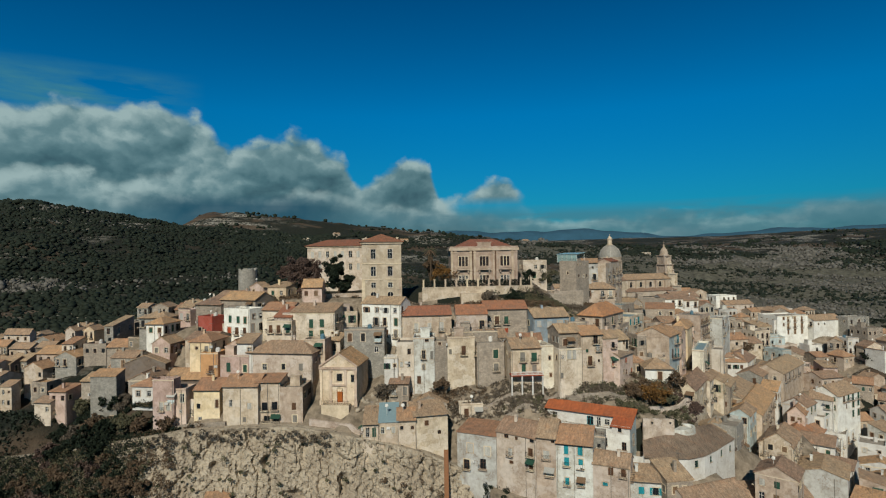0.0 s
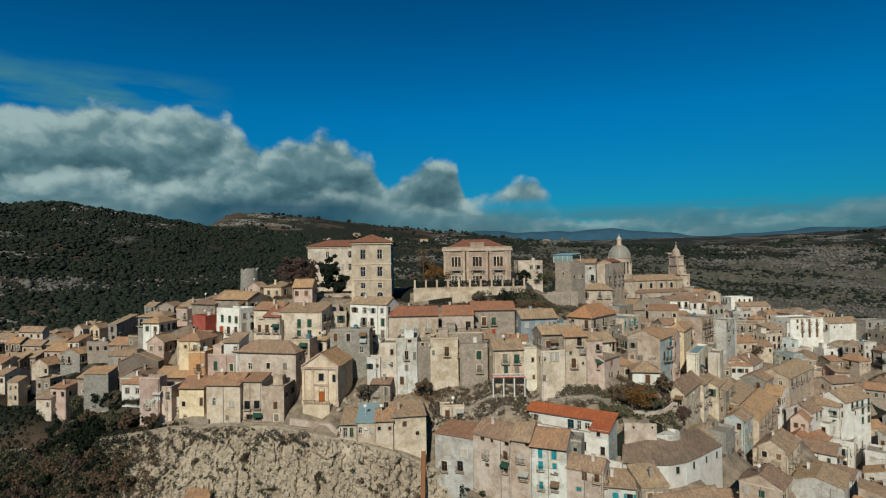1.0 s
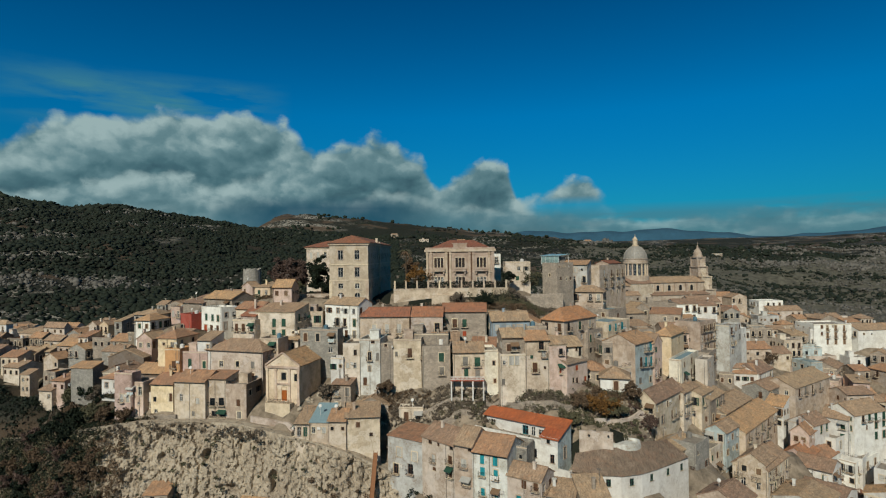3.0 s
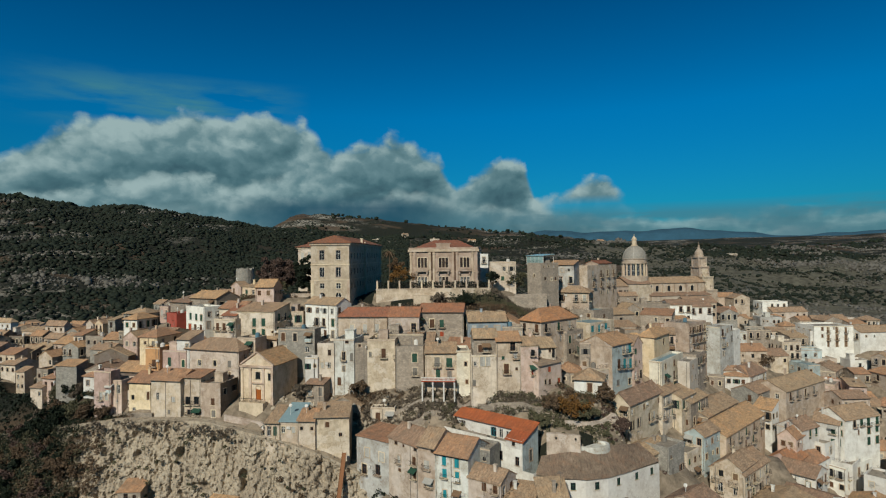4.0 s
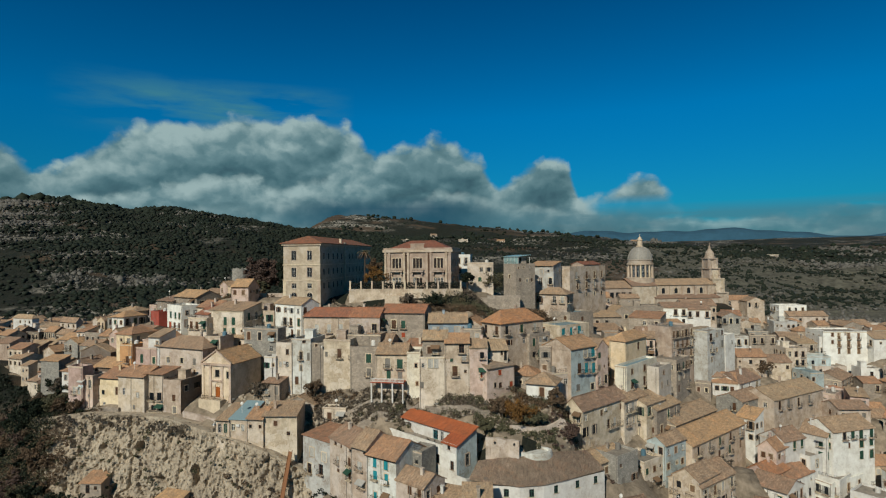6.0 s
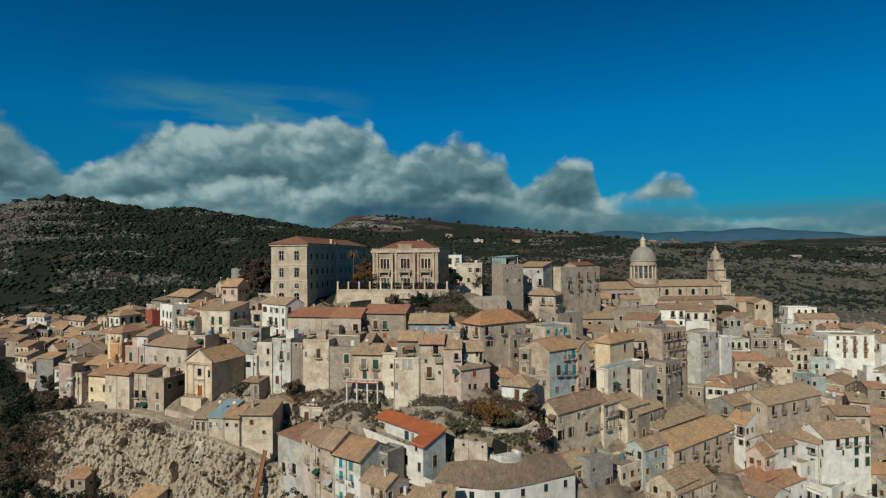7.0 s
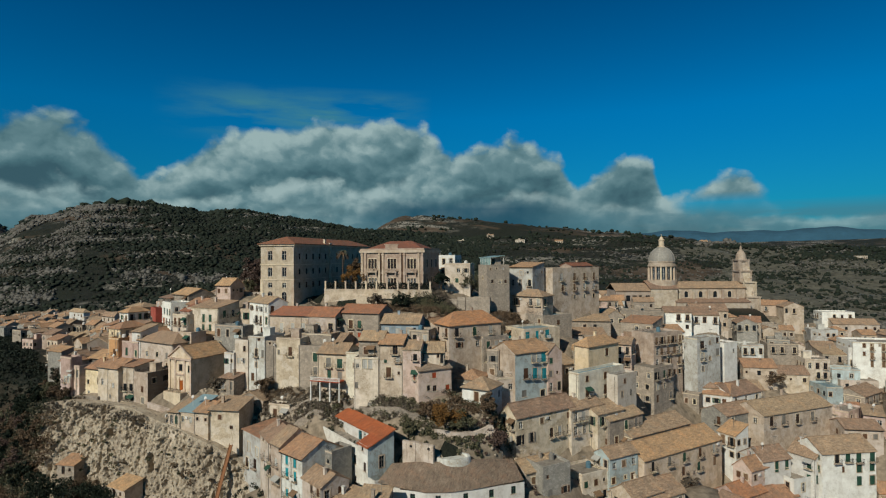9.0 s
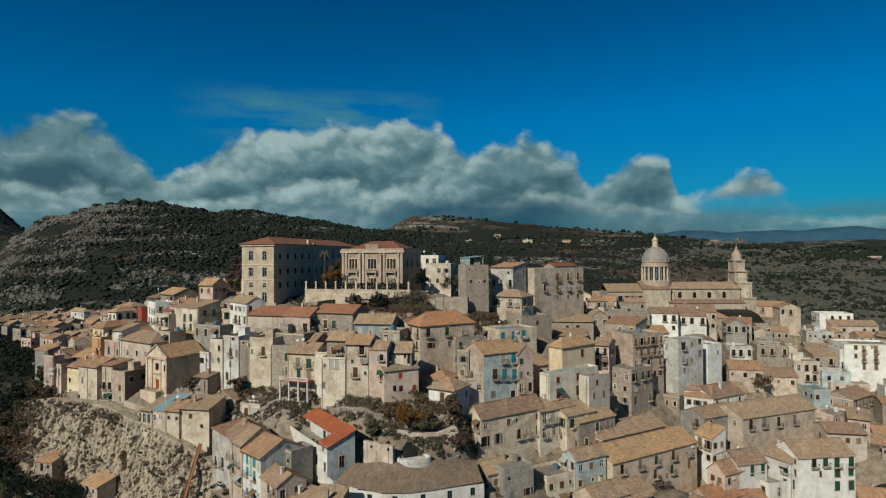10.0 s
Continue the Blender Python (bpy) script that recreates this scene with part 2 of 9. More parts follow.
def tiles(name, a, c2, dark, lichen=0.5, rib_depth=0.5):
    """Weathered clay pantiles running down the slope, each with its own tone."""
    m, nt, b = begin(name)
    p, r = place_coords(nt)
    sep = node(nt, "ShaderNodeSeparateXYZ", i0=p)
    g = node(nt, "ShaderNodeNewGeometry")
    cell = node(nt, "ShaderNodeVectorMath", operation="MULTIPLY", i0=p, i1=(4.0, 2.4, 2.4)).outputs[0]
    wn = nt.nodes.new("ShaderNodeTexWhiteNoise")
    nt.links.new(node(nt, "ShaderNodeVectorMath", operation="FLOOR", i0=cell).outputs[0], wn.inputs[0])
    big = node(nt, "ShaderNodeTexNoise", Vector=p, Scale=0.45, Detail=6.0, Roughness=0.7).outputs[0]
    spot = node(nt, "ShaderNodeTexNoise", Vector=p, Scale=1.7, Detail=5.0, Roughness=0.75).outputs[0]
    c = mix(nt, wn.outputs[0], a, c2)
    c = mix(nt, node(nt, "ShaderNodeMapRange", i0=big, i1=0.36, i2=0.68).outputs[0], c, dark)
    c = mix(nt, math_(nt, "MULTIPLY", node(nt, "ShaderNodeMapRange", i0=spot, i1=0.50, i2=0.66).outputs[0], lichen), c, (0.33, 0.285, 0.22))
    worn = node(nt, "ShaderNodeTexNoise", Vector=node(nt, "ShaderNodeVectorMath", operation="ADD", i0=p, i1=(7.0, 13.0, 5.0)).outputs[0], Scale=0.4, Detail=8.0, Roughness=0.75).outputs[0]
    c = mix(nt, math_(nt, "MULTIPLY", node(nt, "ShaderNodeMapRange", i0=worn, i1=0.52, i2=0.68).outputs[0], 0.5), c, tuple(v * k + 0.02 for v, k in zip(a, (1.15, 0.86, 0.66))))
    row = node(nt, "ShaderNodeTexNoise", Vector=node(nt, "ShaderNodeVectorMath", operation="MULTIPLY", i0=p, i1=(2.6, 0.7, 0.7)).outputs[0], Scale=1.0, Detail=6.0, Roughness=0.7).outputs[0]
    c = mix(nt, math_(nt, "MULTIPLY", node(nt, "ShaderNodeMapRange", i0=row, i1=0.50, i2=0.66).outputs[0], 0.55), c, tuple(v * 0.55 for v in dark))
    c = mix(nt, math_(nt, "MULTIPLY", node(nt, "ShaderNodeMapRange", i0=row, i1=0.44, i2=0.32).outputs[0], 0.45), c, tuple(min(0.7, v * 1.35 + 0.03) for v in a))
    speck = node(nt, "ShaderNodeTexNoise", Vector=p, Scale=5.0, Detail=5.0, Roughness=0.75).outputs[0]
    c = mix(nt, math_(nt, "MULTIPLY", node(nt, "ShaderNodeMapRange", i0=speck, i1=0.52, i2=0.68).outputs[0], 0.75), c, (0.085, 0.062, 0.045))
    hsv = node(nt, "ShaderNodeHueSaturation", Color=c, Hue=math_(nt, "ADD", math_(nt, "MULTIPLY", r, 0.020), 0.492),
               Value=math_(nt, "ADD", math_(nt, "MULTIPLY", r, 0.40), 0.90))
    nt.links.new(hsv.outputs[0], b.inputs["Base Color"])
    b.inputs["Roughness"].default_value = 0.9
    rib = math_(nt, "ABSOLUTE", math_(nt, "SINE", math_(nt, "MULTIPLY", sep.outputs[0], 12.0)))
    bump(nt, b, math_(nt, "ADD", rib, math_(nt, "MULTIPLY", wn.outputs[0], 0.5)), rib_depth, 0.07)
    return m


def plain(name, col, rough=0.7, metal=0.0, grain=6.0, amount=0.35):
    m, nt, b = begin(name)
    p, r = place_coords(nt)
    n = node(nt, "ShaderNodeTexNoise", Vector=p, Scale=grain, Detail=4.0, Roughness=0.65).outputs[0]
    c = mix(nt, node(nt, "ShaderNodeMapRange", i0=n, i1=0.35, i2=0.7).outputs[0], col, tuple(v * (1 - amount) for v in col))
    hsv = node(nt, "ShaderNodeHueSaturation", Color=c, Value=math_(nt, "ADD", math_(nt, "MULTIPLY", r, 0.3), 0.85))
    nt.links.new(hsv.outputs[0], b.inputs["Base Color"])
    b.inputs["Roughness"].default_value, b.inputs["Metallic"].default_value = rough, metal
    bump(nt, b, n, 0.3, 0.02)
    return m


def leafy(name, a, c2):
    m, nt, b = begin(name)
    p, r = place_coords(nt)
    g = node(nt, "ShaderNodeNewGeometry")
    n = node(nt, "ShaderNodeTexNoise", Vector=p, Scale=0.5, Detail=3.0).outputs[0]
    c = mix(nt, g.outputs["Random Per Island"], a, c2)
    c = mix(nt, math_(nt, "MULTIPLY", n, 0.6), c, tuple(v * 0.5 for v in a))
    nt.links.new(c, b.inputs["Base Color"])
    b.inputs["Roughness"].default_value = 0.8
    return m


def rock_material(name):
    """Pale limestone with rust and grey weathering and dark solution holes."""
    m, nt, b = begin(name)
    tc = node(nt, "ShaderNodeTexCoord")
    p = tc.outputs["Object"]
    ps = node(nt, "ShaderNodeVectorMath", operation="MULTIPLY", i0=p, i1=(1.0, 1.0, 0.45)).outputs[0]
    big = node(nt, "ShaderNodeTexNoise", Vector=ps, Scale=0.14, Detail=7.0, Roughness=0.65).outputs[0]
    mid = node(nt, "ShaderNodeTexNoise", Vector=p, Scale=0.9, Detail=8.0, Roughness=0.7).outputs[0]
    hole = node(nt, "ShaderNodeTexVoronoi", Vector=p, Scale=0.62, Randomness=1.0).outputs["Distance"]
    c = mix(nt, node(nt, "ShaderNodeMapRange", i0=big, i1=0.45, i2=0.68).outputs[0], (0.40, 0.335, 0.25), (0.27, 0.215, 0.155))
    c = mix(nt, node(nt, "ShaderNodeMapRange", i0=mid, i1=0.55, i2=0.68).outputs[0], c, (0.22, 0.17, 0.12))
    crack = node(nt, "ShaderNodeTexVoronoi", feature="DISTANCE_TO_EDGE", Vector=node(nt, "ShaderNodeVectorMath", operation="ADD", i0=ps, i1=node(nt, "ShaderNodeTexNoise", Vector=p, Scale=0.5, Detail=4.0).outputs["Color"]).outputs[0], Scale=0.38).outputs["Distance"]
    c = mix(nt, math_(nt, "MULTIPLY", node(nt, "ShaderNodeMapRange", i0=crack, i1=0.03, i2=0.0).outputs[0], 0.55), c, (0.075, 0.058, 0.042))
    c = mix(nt, math_(nt, "MULTIPLY", node(nt, "ShaderNodeMapRange", i0=hole, i1=0.22, i2=0.12).outputs[0],
                      node(nt, "ShaderNodeMapRange", i0=mid, i1=0.42, i2=0.5).outputs[0]), c, (0.05, 0.04, 0.03))
    nt.links.new(c, b.inputs["Base Color"])
    b.inputs["Roughness"].default_value = 0.95
    bump(nt, b, math_(nt, "ADD", math_(nt, "ADD", mid, math_(nt, "MULTIPLY", hole, 0.5)), math_(nt, "MULTIPLY", node(nt, "ShaderNodeMapRange", i0=crack, i1=0.0, i2=0.10).outputs[0], 0.3)), 0.6, 0.3)
    return m


def ground_material():
    """Dry garrigue: dark scrub soil, ochre earth, pale limestone ledges along the contours."""
    m, nt, b = begin("garrigue_ground")
    g = node(nt, "ShaderNodeNewGeometry")
    p = g.outputs["Position"]
    ledge = node(nt, "ShaderNodeTexNoise", Vector=node(nt, "ShaderNodeVectorMath", operation="MULTIPLY", i0=p, i1=(0.010, 0.010, 0.10)).outputs[0],
                 Scale=1.0, Detail=8.0, Roughness=0.68).outputs[0]
    spot = node(nt, "ShaderNodeTexNoise", Vector=p, Scale=0.17, Detail=6.0, Roughness=0.75).outputs[0]
    big = node(nt, "ShaderNodeTexNoise", Vector=p, Scale=0.0045, Detail=4.0, Roughness=0.55).outputs[0]
    c = mix(nt, node(nt, "ShaderNodeMapRange", i0=spot, i1=0.42, i2=0.58).outputs[0], (0.010, 0.013, 0.009), (0.023, 0.023, 0.016))
    c = mix(nt, math_(nt, "MULTIPLY", node(nt, "ShaderNodeMapRange", i0=ledge, i1=0.49, i2=0.57).outputs[0],
                      math_(nt, "MULTIPLY", node(nt, "ShaderNodeMapRange", i0=spot, i1=0.45, i2=0.52).outputs[0], node(nt, "ShaderNodeMapRange", i0=big, i1=0.56, i2=0.44).outputs[0])), c, (0.29, 0.265, 0.22))
    field = node(nt, "ShaderNodeTexNoise", Vector=node(nt, "ShaderNodeVectorMath", operation="MULTIPLY", i0=p, i1=(0.006, 0.014, 0.03)).outputs[0], Scale=1.0, Detail=3.0, Roughness=0.5).outputs[0]
    c = mix(nt, math_(nt, "MULTIPLY", node(nt, "ShaderNodeMapRange", i0=field, i1=0.55, i2=0.60).outputs[0], 0.8), c, (0.085, 0.058, 0.038))
    c = mix(nt, node(nt, "ShaderNodeMapRange", i0=big, i1=0.50, i2=0.62).outputs[0], c, mix(nt, 0.55, c, (0.014, 0.018, 0.011)))
    nt.links.new(c, b.inputs["Base Color"])
    b.inputs["Roughness"].default_value = 1.0
    bump(nt, b, spot, 1.0, 2.0)
    return m


WALLS = {
    "w": (plaster("white_plaster", (0.70, 0.675, 0.61), 0.2), "white"),
    "c": (plaster("cream_plaster", (0.600, 0.508, 0.404), 0.45), "cream"),
    "y": (plaster("ochre_plaster", (0.68, 0.53, 0.345), 0.25), "ochre yellow"),
    "p": (plaster("pink_plaster", (0.589, 0.444, 0.359), 0.40), "faded pink"),
    "t": (masonry("tan_masonry", (0.415, 0.347, 0.275), (0.27, 0.21, 0.15)), "tan stone"),
    "g": (masonry("grey_masonry", (0.37, 0.345, 0.295), (0.20, 0.17, 0.14)), "grey stone"),
    "n": (plaster("brown_render", (0.213, 0.173, 0.130), 0.5), "brown"),
    "o": (plaster("orange_plaster", (0.601, 0.347, 0.151), 0.25), "orange"),
    "o2": (plaster("terracotta_plaster", (0.56, 0.425, 0.305), 0.45), "terracotta"),
    "b": (plaster("blue_plaster", (0.48, 0.555, 0.545), 0.45), "pale blue"),
    "w2": (plaster("ivory_plaster", (0.66, 0.60, 0.485), 0.25), "ivory"),
    "b2": (plaster("slate_blue_plaster", (0.27, 0.33, 0.37), 0.4), "slate blue"),
    "v": (plaster("grey_white_plaster", (0.555, 0.548, 0.495), 0.5), "grey-white"),
    "r": (plaster("red_plaster", (0.388, 0.089, 0.054), 0.25), "dark red"),
    "s": (plaster("sandstone_plaster", (0.544, 0.442, 0.332), 0.5), "sand-coloured"),
}
ROOFS = {
    "": (tiles("old_clay_tiles", (0.43, 0.285, 0.18), (0.27, 0.175, 0.112), (0.22, 0.15, 0.102), 0.38), "weathered brown clay tiles"),
    "R": (tiles("red_clay_tiles", (0.27, 0.088, 0.050), (0.20, 0.07, 0.042), (0.15, 0.075, 0.05), 0.15), "red clay tiles"),
    "R2": (tiles("orange_clay_tiles", (0.50, 0.275, 0.145), (0.34, 0.195, 0.11), (0.26, 0.16, 0.10), 0.3), "orange-brown clay tiles"),
    "R3": (tiles("rust_clay_tiles", (0.44, 0.18, 0.085), (0.31, 0.135, 0.07), (0.25, 0.13, 0.08), 0.25), "rust-orange clay tiles"),
    "B": (plain("sheet_roof_blue", (0.22, 0.31, 0.33), 0.55), "blue-grey sheeting"),
    "P": (tiles("brown_tiles_lower", (0.36, 0.26, 0.17), (0.25, 0.18, 0.12), (0.19, 0.145, 0.11)), "brown tiles with solar panels"),
}
BRIGHT_RED = tiles("new_red_tiles", (0.37, 0.082, 0.032), (0.31, 0.068, 0.028), (0.25, 0.066, 0.032), 0.04)
TERRACE = plain("terrace_screed", (0.30, 0.26, 0.21), 0.95, 0, 0.8, 0.45)
STONE = plaster("limestone_trim", (0.60, 0.49, 0.35), 0.3)
PALE_STONE = plaster("pale_limestone", (0.58, 0.47, 0.335), 0.45)
GLASS = plain("dark_glass", (0.018, 0.022, 0.026), 0.12)
FRAME_WHITE = plain("white_paint", (0.66, 0.63, 0.57), 0.6)
SHUTTER = {
    "green": plain("green_paint", (0.03, 0.085, 0.055), 0.6), "brown": plain("brown_paint", (0.12, 0.06, 0.032), 0.6),
    "teal": plain("teal_paint", (0.02, 0.26, 0.30), 0.55), "grey": plain("grey_paint", (0.22, 0.20, 0.17), 0.7),
    "pale": plain("pale_paint", (0.47, 0.45, 0.40), 0.7), "umber": plain("umber_paint", (0.21, 0.13, 0.075), 0.7),
    "black": plain("black_paint", (0.02, 0.02, 0.02), 0.6), "red": plain("red_paint", (0.42, 0.08, 0.03), 0.6),
}
TANK_BLUE = plain("blue_grey_plastic", (0.10, 0.19, 0.24), 0.5)
IRON = plain("dark_iron", (0.03, 0.03, 0.03), 0.6, 0.4)
LEAD = plain("grey_dome_sheet", (0.34, 0.315, 0.27), 0.6, 0.0, 1.2, 0.35)
ROCK = rock_material("cliff_limestone")
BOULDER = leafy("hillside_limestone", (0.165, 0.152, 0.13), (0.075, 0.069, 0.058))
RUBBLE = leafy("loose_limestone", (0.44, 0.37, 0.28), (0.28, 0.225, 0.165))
GROUND = ground_material()
PASTURE = plain("dry_pasture", (0.115, 0.108, 0.08), 1.0, 0, 0.16, 0.65)
EARTH = plain("town_earth", (0.27, 0.215, 0.155), 1.0, 0, 0.55, 0.6)
STREET = plain("street_paving", (0.20, 0.175, 0.145), 0.95, 0, 0.5, 0.4)
# Evergreen tones of SCRUB lowered further to imitate cloud shadow on the hillside.
SCRUB = leafy("hillside_scrub_leaf", (0.010, 0.017, 0.010), (0.022, 0.028, 0.016))
LEAF_HILL = leafy("garrigue_leaf", (0.036, 0.034, 0.02), (0.02, 0.022, 0.013))
LEAF_DARK = leafy("dark_evergreen_leaf", (0.009, 0.017, 0.009), (0.021, 0.029, 0.014))
LEAF_BROWN = leafy("dry_brown_leaf", (0.165, 0.105, 0.062), (0.09, 0.066, 0.042))
LEAF_RED = leafy("russet_twigs", (0.125, 0.08, 0.062), (0.075, 0.05, 0.04))
LEAF_GOLD = leafy("autumn_gold_leaf", (0.22, 0.105, 0.025), (0.14, 0.075, 0.025))
LEAF_OLIVE = leafy("olive_leaf", (0.13, 0.118, 0.066), (0.075, 0.075, 0.042))
LEAF_GREY = leafy("grey_brown_scrub", (0.17, 0.135, 0.10), (0.095, 0.074, 0.052))
BARK = plain("bark", (0.10, 0.07, 0.045), 0.95)


# ---------------------------------------------------------------- small helpers
def mesh_of(name, bm, mats, smooth=False):
    me = bpy.data.meshes.new(name)
    bm.to_mesh(me)
    bm.free()
    for m in (mats if isinstance(mats, (list, tuple)) else [mats]):
        me.materials.append(m)
    if smooth:
        me.polygons.foreach_set("use_smooth", [True] * len(me.polygons))
    return me


def part(name, bm, material, parent, label="", at=None, smooth=False):
    ob = new(name, bm if isinstance(bm, bpy.types.Mesh) else mesh_of(name, bm, material, smooth))
    ob.parent = parent
    if at is not None:
        ob.matrix_basis = at
    if label:
        ob["label"] = label
    return ob


def thing(name, m, label, category, group="", kind=""):
    ob = new(name)
    ob.empty_display_size = 0.5
    ob.matrix_basis = m
    return tagged(ob, label, category, group, kind)


def box(bm, x0, x1, y0, y1, z0, z1, mat=0):
    v = [bm.verts.new(c) for c in ((x0, y0, z0), (x1, y0, z0), (x1, y1, z0), (x0, y1, z0), (x0, y0, z1), (x1, y0, z1), (x1, y1, z1), (x0, y1, z1))]
    for i in ((3, 2, 1, 0), (4, 5, 6, 7), (0, 1, 5, 4), (1, 2, 6, 5), (2, 3, 7, 6), (3, 0, 4, 7)):
        bm.faces.new([v[k] for k in i]).material_index = mat
    return v


def quad(bm, pts, mat=0):
    f = bm.faces.new([bm.verts.new(p) for p in pts])
    f.material_index = mat
    return f


def slab(bm, p, thick, nu=1, nv=1, jit=0.0, mat=0, rng=random):
    """A slab of that thickness under the quad p (counter-clockwise from above), gently uneven."""
    p = [Vector(q) for q in p]
    top = []
    for j in range(nv + 1):
        row = []
        for i in range(nu + 1):
            u, v = i / nu, j / nv
            q = (p[0] * (1 - u) + p[1] * u) * (1 - v) + (p[3] * (1 - u) + p[2] * u) * v
            q.z += rng.uniform(-jit, jit)
            row.append(bm.verts.new(q))
        top.append(row)
    for j in range(nv):
        for i in range(nu):
            bm.faces.new((top[j][i], top[j][i + 1], top[j + 1][i + 1], top[j + 1][i])).material_index = mat
    ring = top[0][:] + [top[j][-1] for j in range(1, nv + 1)] + top[-1][-2::-1] + [top[j][0] for j in range(nv - 1, 0, -1)]
    low = [bm.verts.new((q.co.x, q.co.y, q.co.z - thick)) for q in ring]
    n = len(ring)
    for i in range(n):
        bm.faces.new((ring[i], low[i], low[(i + 1) % n], ring[(i + 1) % n])).material_index = mat
    bm.faces.new(low[::-1]).material_index = mat


def tri_slab(bm, p, thick, mat=0):
    a = [bm.verts.new(q) for q in p]
    c = [bm.verts.new((q[0], q[1], q[2] - thick)) for q in p]
    bm.faces.new(a).material_index = mat
    bm.faces.new(c[::-1]).material_index = mat
    for i in range(3):
        bm.faces.new((a[i], c[i], c[(i + 1) % 3], a[(i + 1) % 3])).material_index = mat


def facade(bm, o, ux, width, z0, z1, holes, deep=0.28):
    """An upright wall from o along ux (outside on the right of ux), with openings (x, z, w, h) that run into the wall."""
    o, ux = Vector(o), Vector(ux)
    inn = Vector((-ux.y, ux.x, 0)) * deep
    xs = sorted({0.0, width, *[round(q, 4) for h in holes for q in (h[0], h[0] + h[2])]})
    zs = sorted({z0, z1, *[round(q, 4) for h in holes for q in (h[1], h[1] + h[3])]})
    at = lambda x, z: Vector((o.x + ux.x * x, o.y + ux.y * x, z))
    for a, b in zip(xs, xs[1:]):
        for c, d in zip(zs, zs[1:]):
            mx, mz = (a + b) / 2, (c + d) / 2
            if not any(h[0] < mx < h[0] + h[2] and h[1] < mz < h[1] + h[3] for h in holes):
                quad(bm, (at(a, c), at(b, c), at(b, d), at(a, d)))
    for x, z, w, h in holes:
        c = [at(x, z), at(x + w, z), at(x + w, z + h), at(x, z + h)]
        for i in range(4):
            a, b = c[i], c[(i + 1) % 4]
            quad(bm, (a, b, b + inn, a + inn))


WINDOWS = {}


def relief(bm, xs, zs, cell):
    """One connected sheet over the grid xs, zs: cell(i, k) gives its depth and material, or None for a gap."""
    vs = {}

    def vert(i, k, y):
        if (i, k, y) not in vs:
            vs[i, k, y] = bm.verts.new((xs[i], y, zs[k]))
        return vs[i, k, y]
    got = {(i, k): cell(i, k) for i in range(len(xs) - 1) for k in range(len(zs) - 1)}
    for (i, k), c in got.items():
        if c is None:
            continue
        y, m = c
        bm.faces.new((vert(i, k, y), vert(i + 1, k, y), vert(i + 1, k + 1, y), vert(i, k + 1, y))).material_index = m
        for (di, dk), (a, b) in (((1, 0), ((i + 1, k), (i + 1, k + 1))), ((0, 1), ((i + 1, k + 1), (i, k + 1))), ((-1, 0), ((i, k + 1), (i, k))), ((0, -1), ((i, k), (i + 1, k)))):
            o = got.get((i + di, k + dk))
            y2 = o[0] if o else 0.22
            if y2 > y + 1e-6:
                bm.faces.new((vert(*a, y2), vert(*b, y2), vert(*b, y), vert(*a, y))[::-1]).material_index = m


def window_mesh(kind, w, h, frame="white"):
    """Frame, panes, sill and surround of one opening, seated in the wall's reveal (y runs into the wall)."""
    key = ("win", kind, w, h, frame)
    if key not in WINDOWS:
        bm = bmesh.new()
        x, t = w / 2, 0.08
        xs = [-x - 0.2, -x, -x + t, -t / 2, t / 2, x - t, x, x + 0.2]
        zs = [-0.1, 0, t, h * 0.62, h * 0.62 + 0.06, h - t, h, h + 0.22]

        def cell(i, k):
            if k == 0:
                return (-0.11, 2)
            if i in (0, 6) or k == 6:
                return (-0.05, 2) if kind == "surround" else None
            if i in (2, 4) and k in (2, 4):
                return (0.19, 1)
            return (0.13, 0)
        relief(bm, xs, zs, cell)
        WINDOWS[key] = mesh_of("window", bm, (FRAME_WHITE if frame == "white" else SHUTTER[frame], GLASS, STONE))
    return WINDOWS[key]


def shutter_mesh(w, h, colour, opened):
    """One louvred leaf: closed in the reveal, or folded back on the wall beside it."""
    key = ("shut", w, h, colour, opened)
    if key not in WINDOWS:
        bm = bmesh.new()
        x, t = w / 2, 0.07
        y0 = -0.07 if opened else 0.03
        n = 9
        xs = [0.01, t, x - t, x - 0.01]
        zs = [0.02] + [0.09 + (h - 0.18) * q / (2 * n) for q in range(2 * n + 1)] + [h - 0.02]
        relief(bm, xs, zs, lambda i, k: (y0 + 0.03, 0) if i == 1 and 0 < k < len(zs) - 2 and k % 2 else (y0, 0))
        WINDOWS[key] = mesh_of("shutter", bm, SHUTTER[colour])
    return WINDOWS[key]


def balcony_mesh(w):
    """Stone slab on brackets."""
    key = ("balcony", round(w, 1))
    if key not in WINDOWS:
        bm = bmesh.new()
        x, d = w / 2, 0.74
        prof = [(-0.003, -0.30), (-0.24, -0.27), (-d * 0.72, -0.18), (-d, -0.18), (-d, -0.06), (-0.003, -0.06)]
        cuts = [-x, -x + 0.2, -x + 0.38, x - 0.38, x - 0.2, x]
        rows = []
        for q, cx in enumerate(cuts):
            rows.append([bm.verts.new((cx, y, z if q in (1, 2, 3, 4) else max(z, -0.18))) for y, z in prof])
        for a, b in zip(rows, rows[1:]):
            for k in range(len(prof)):
                bm.faces.new((a[k], b[k], b[(k + 1) % len(prof)], a[(k + 1) % len(prof)]))
        bm.faces.new(rows[0]), bm.faces.new(rows[-1][::-1])
        WINDOWS[key] = mesh_of("balcony", bm, STONE)
    return WINDOWS[key]


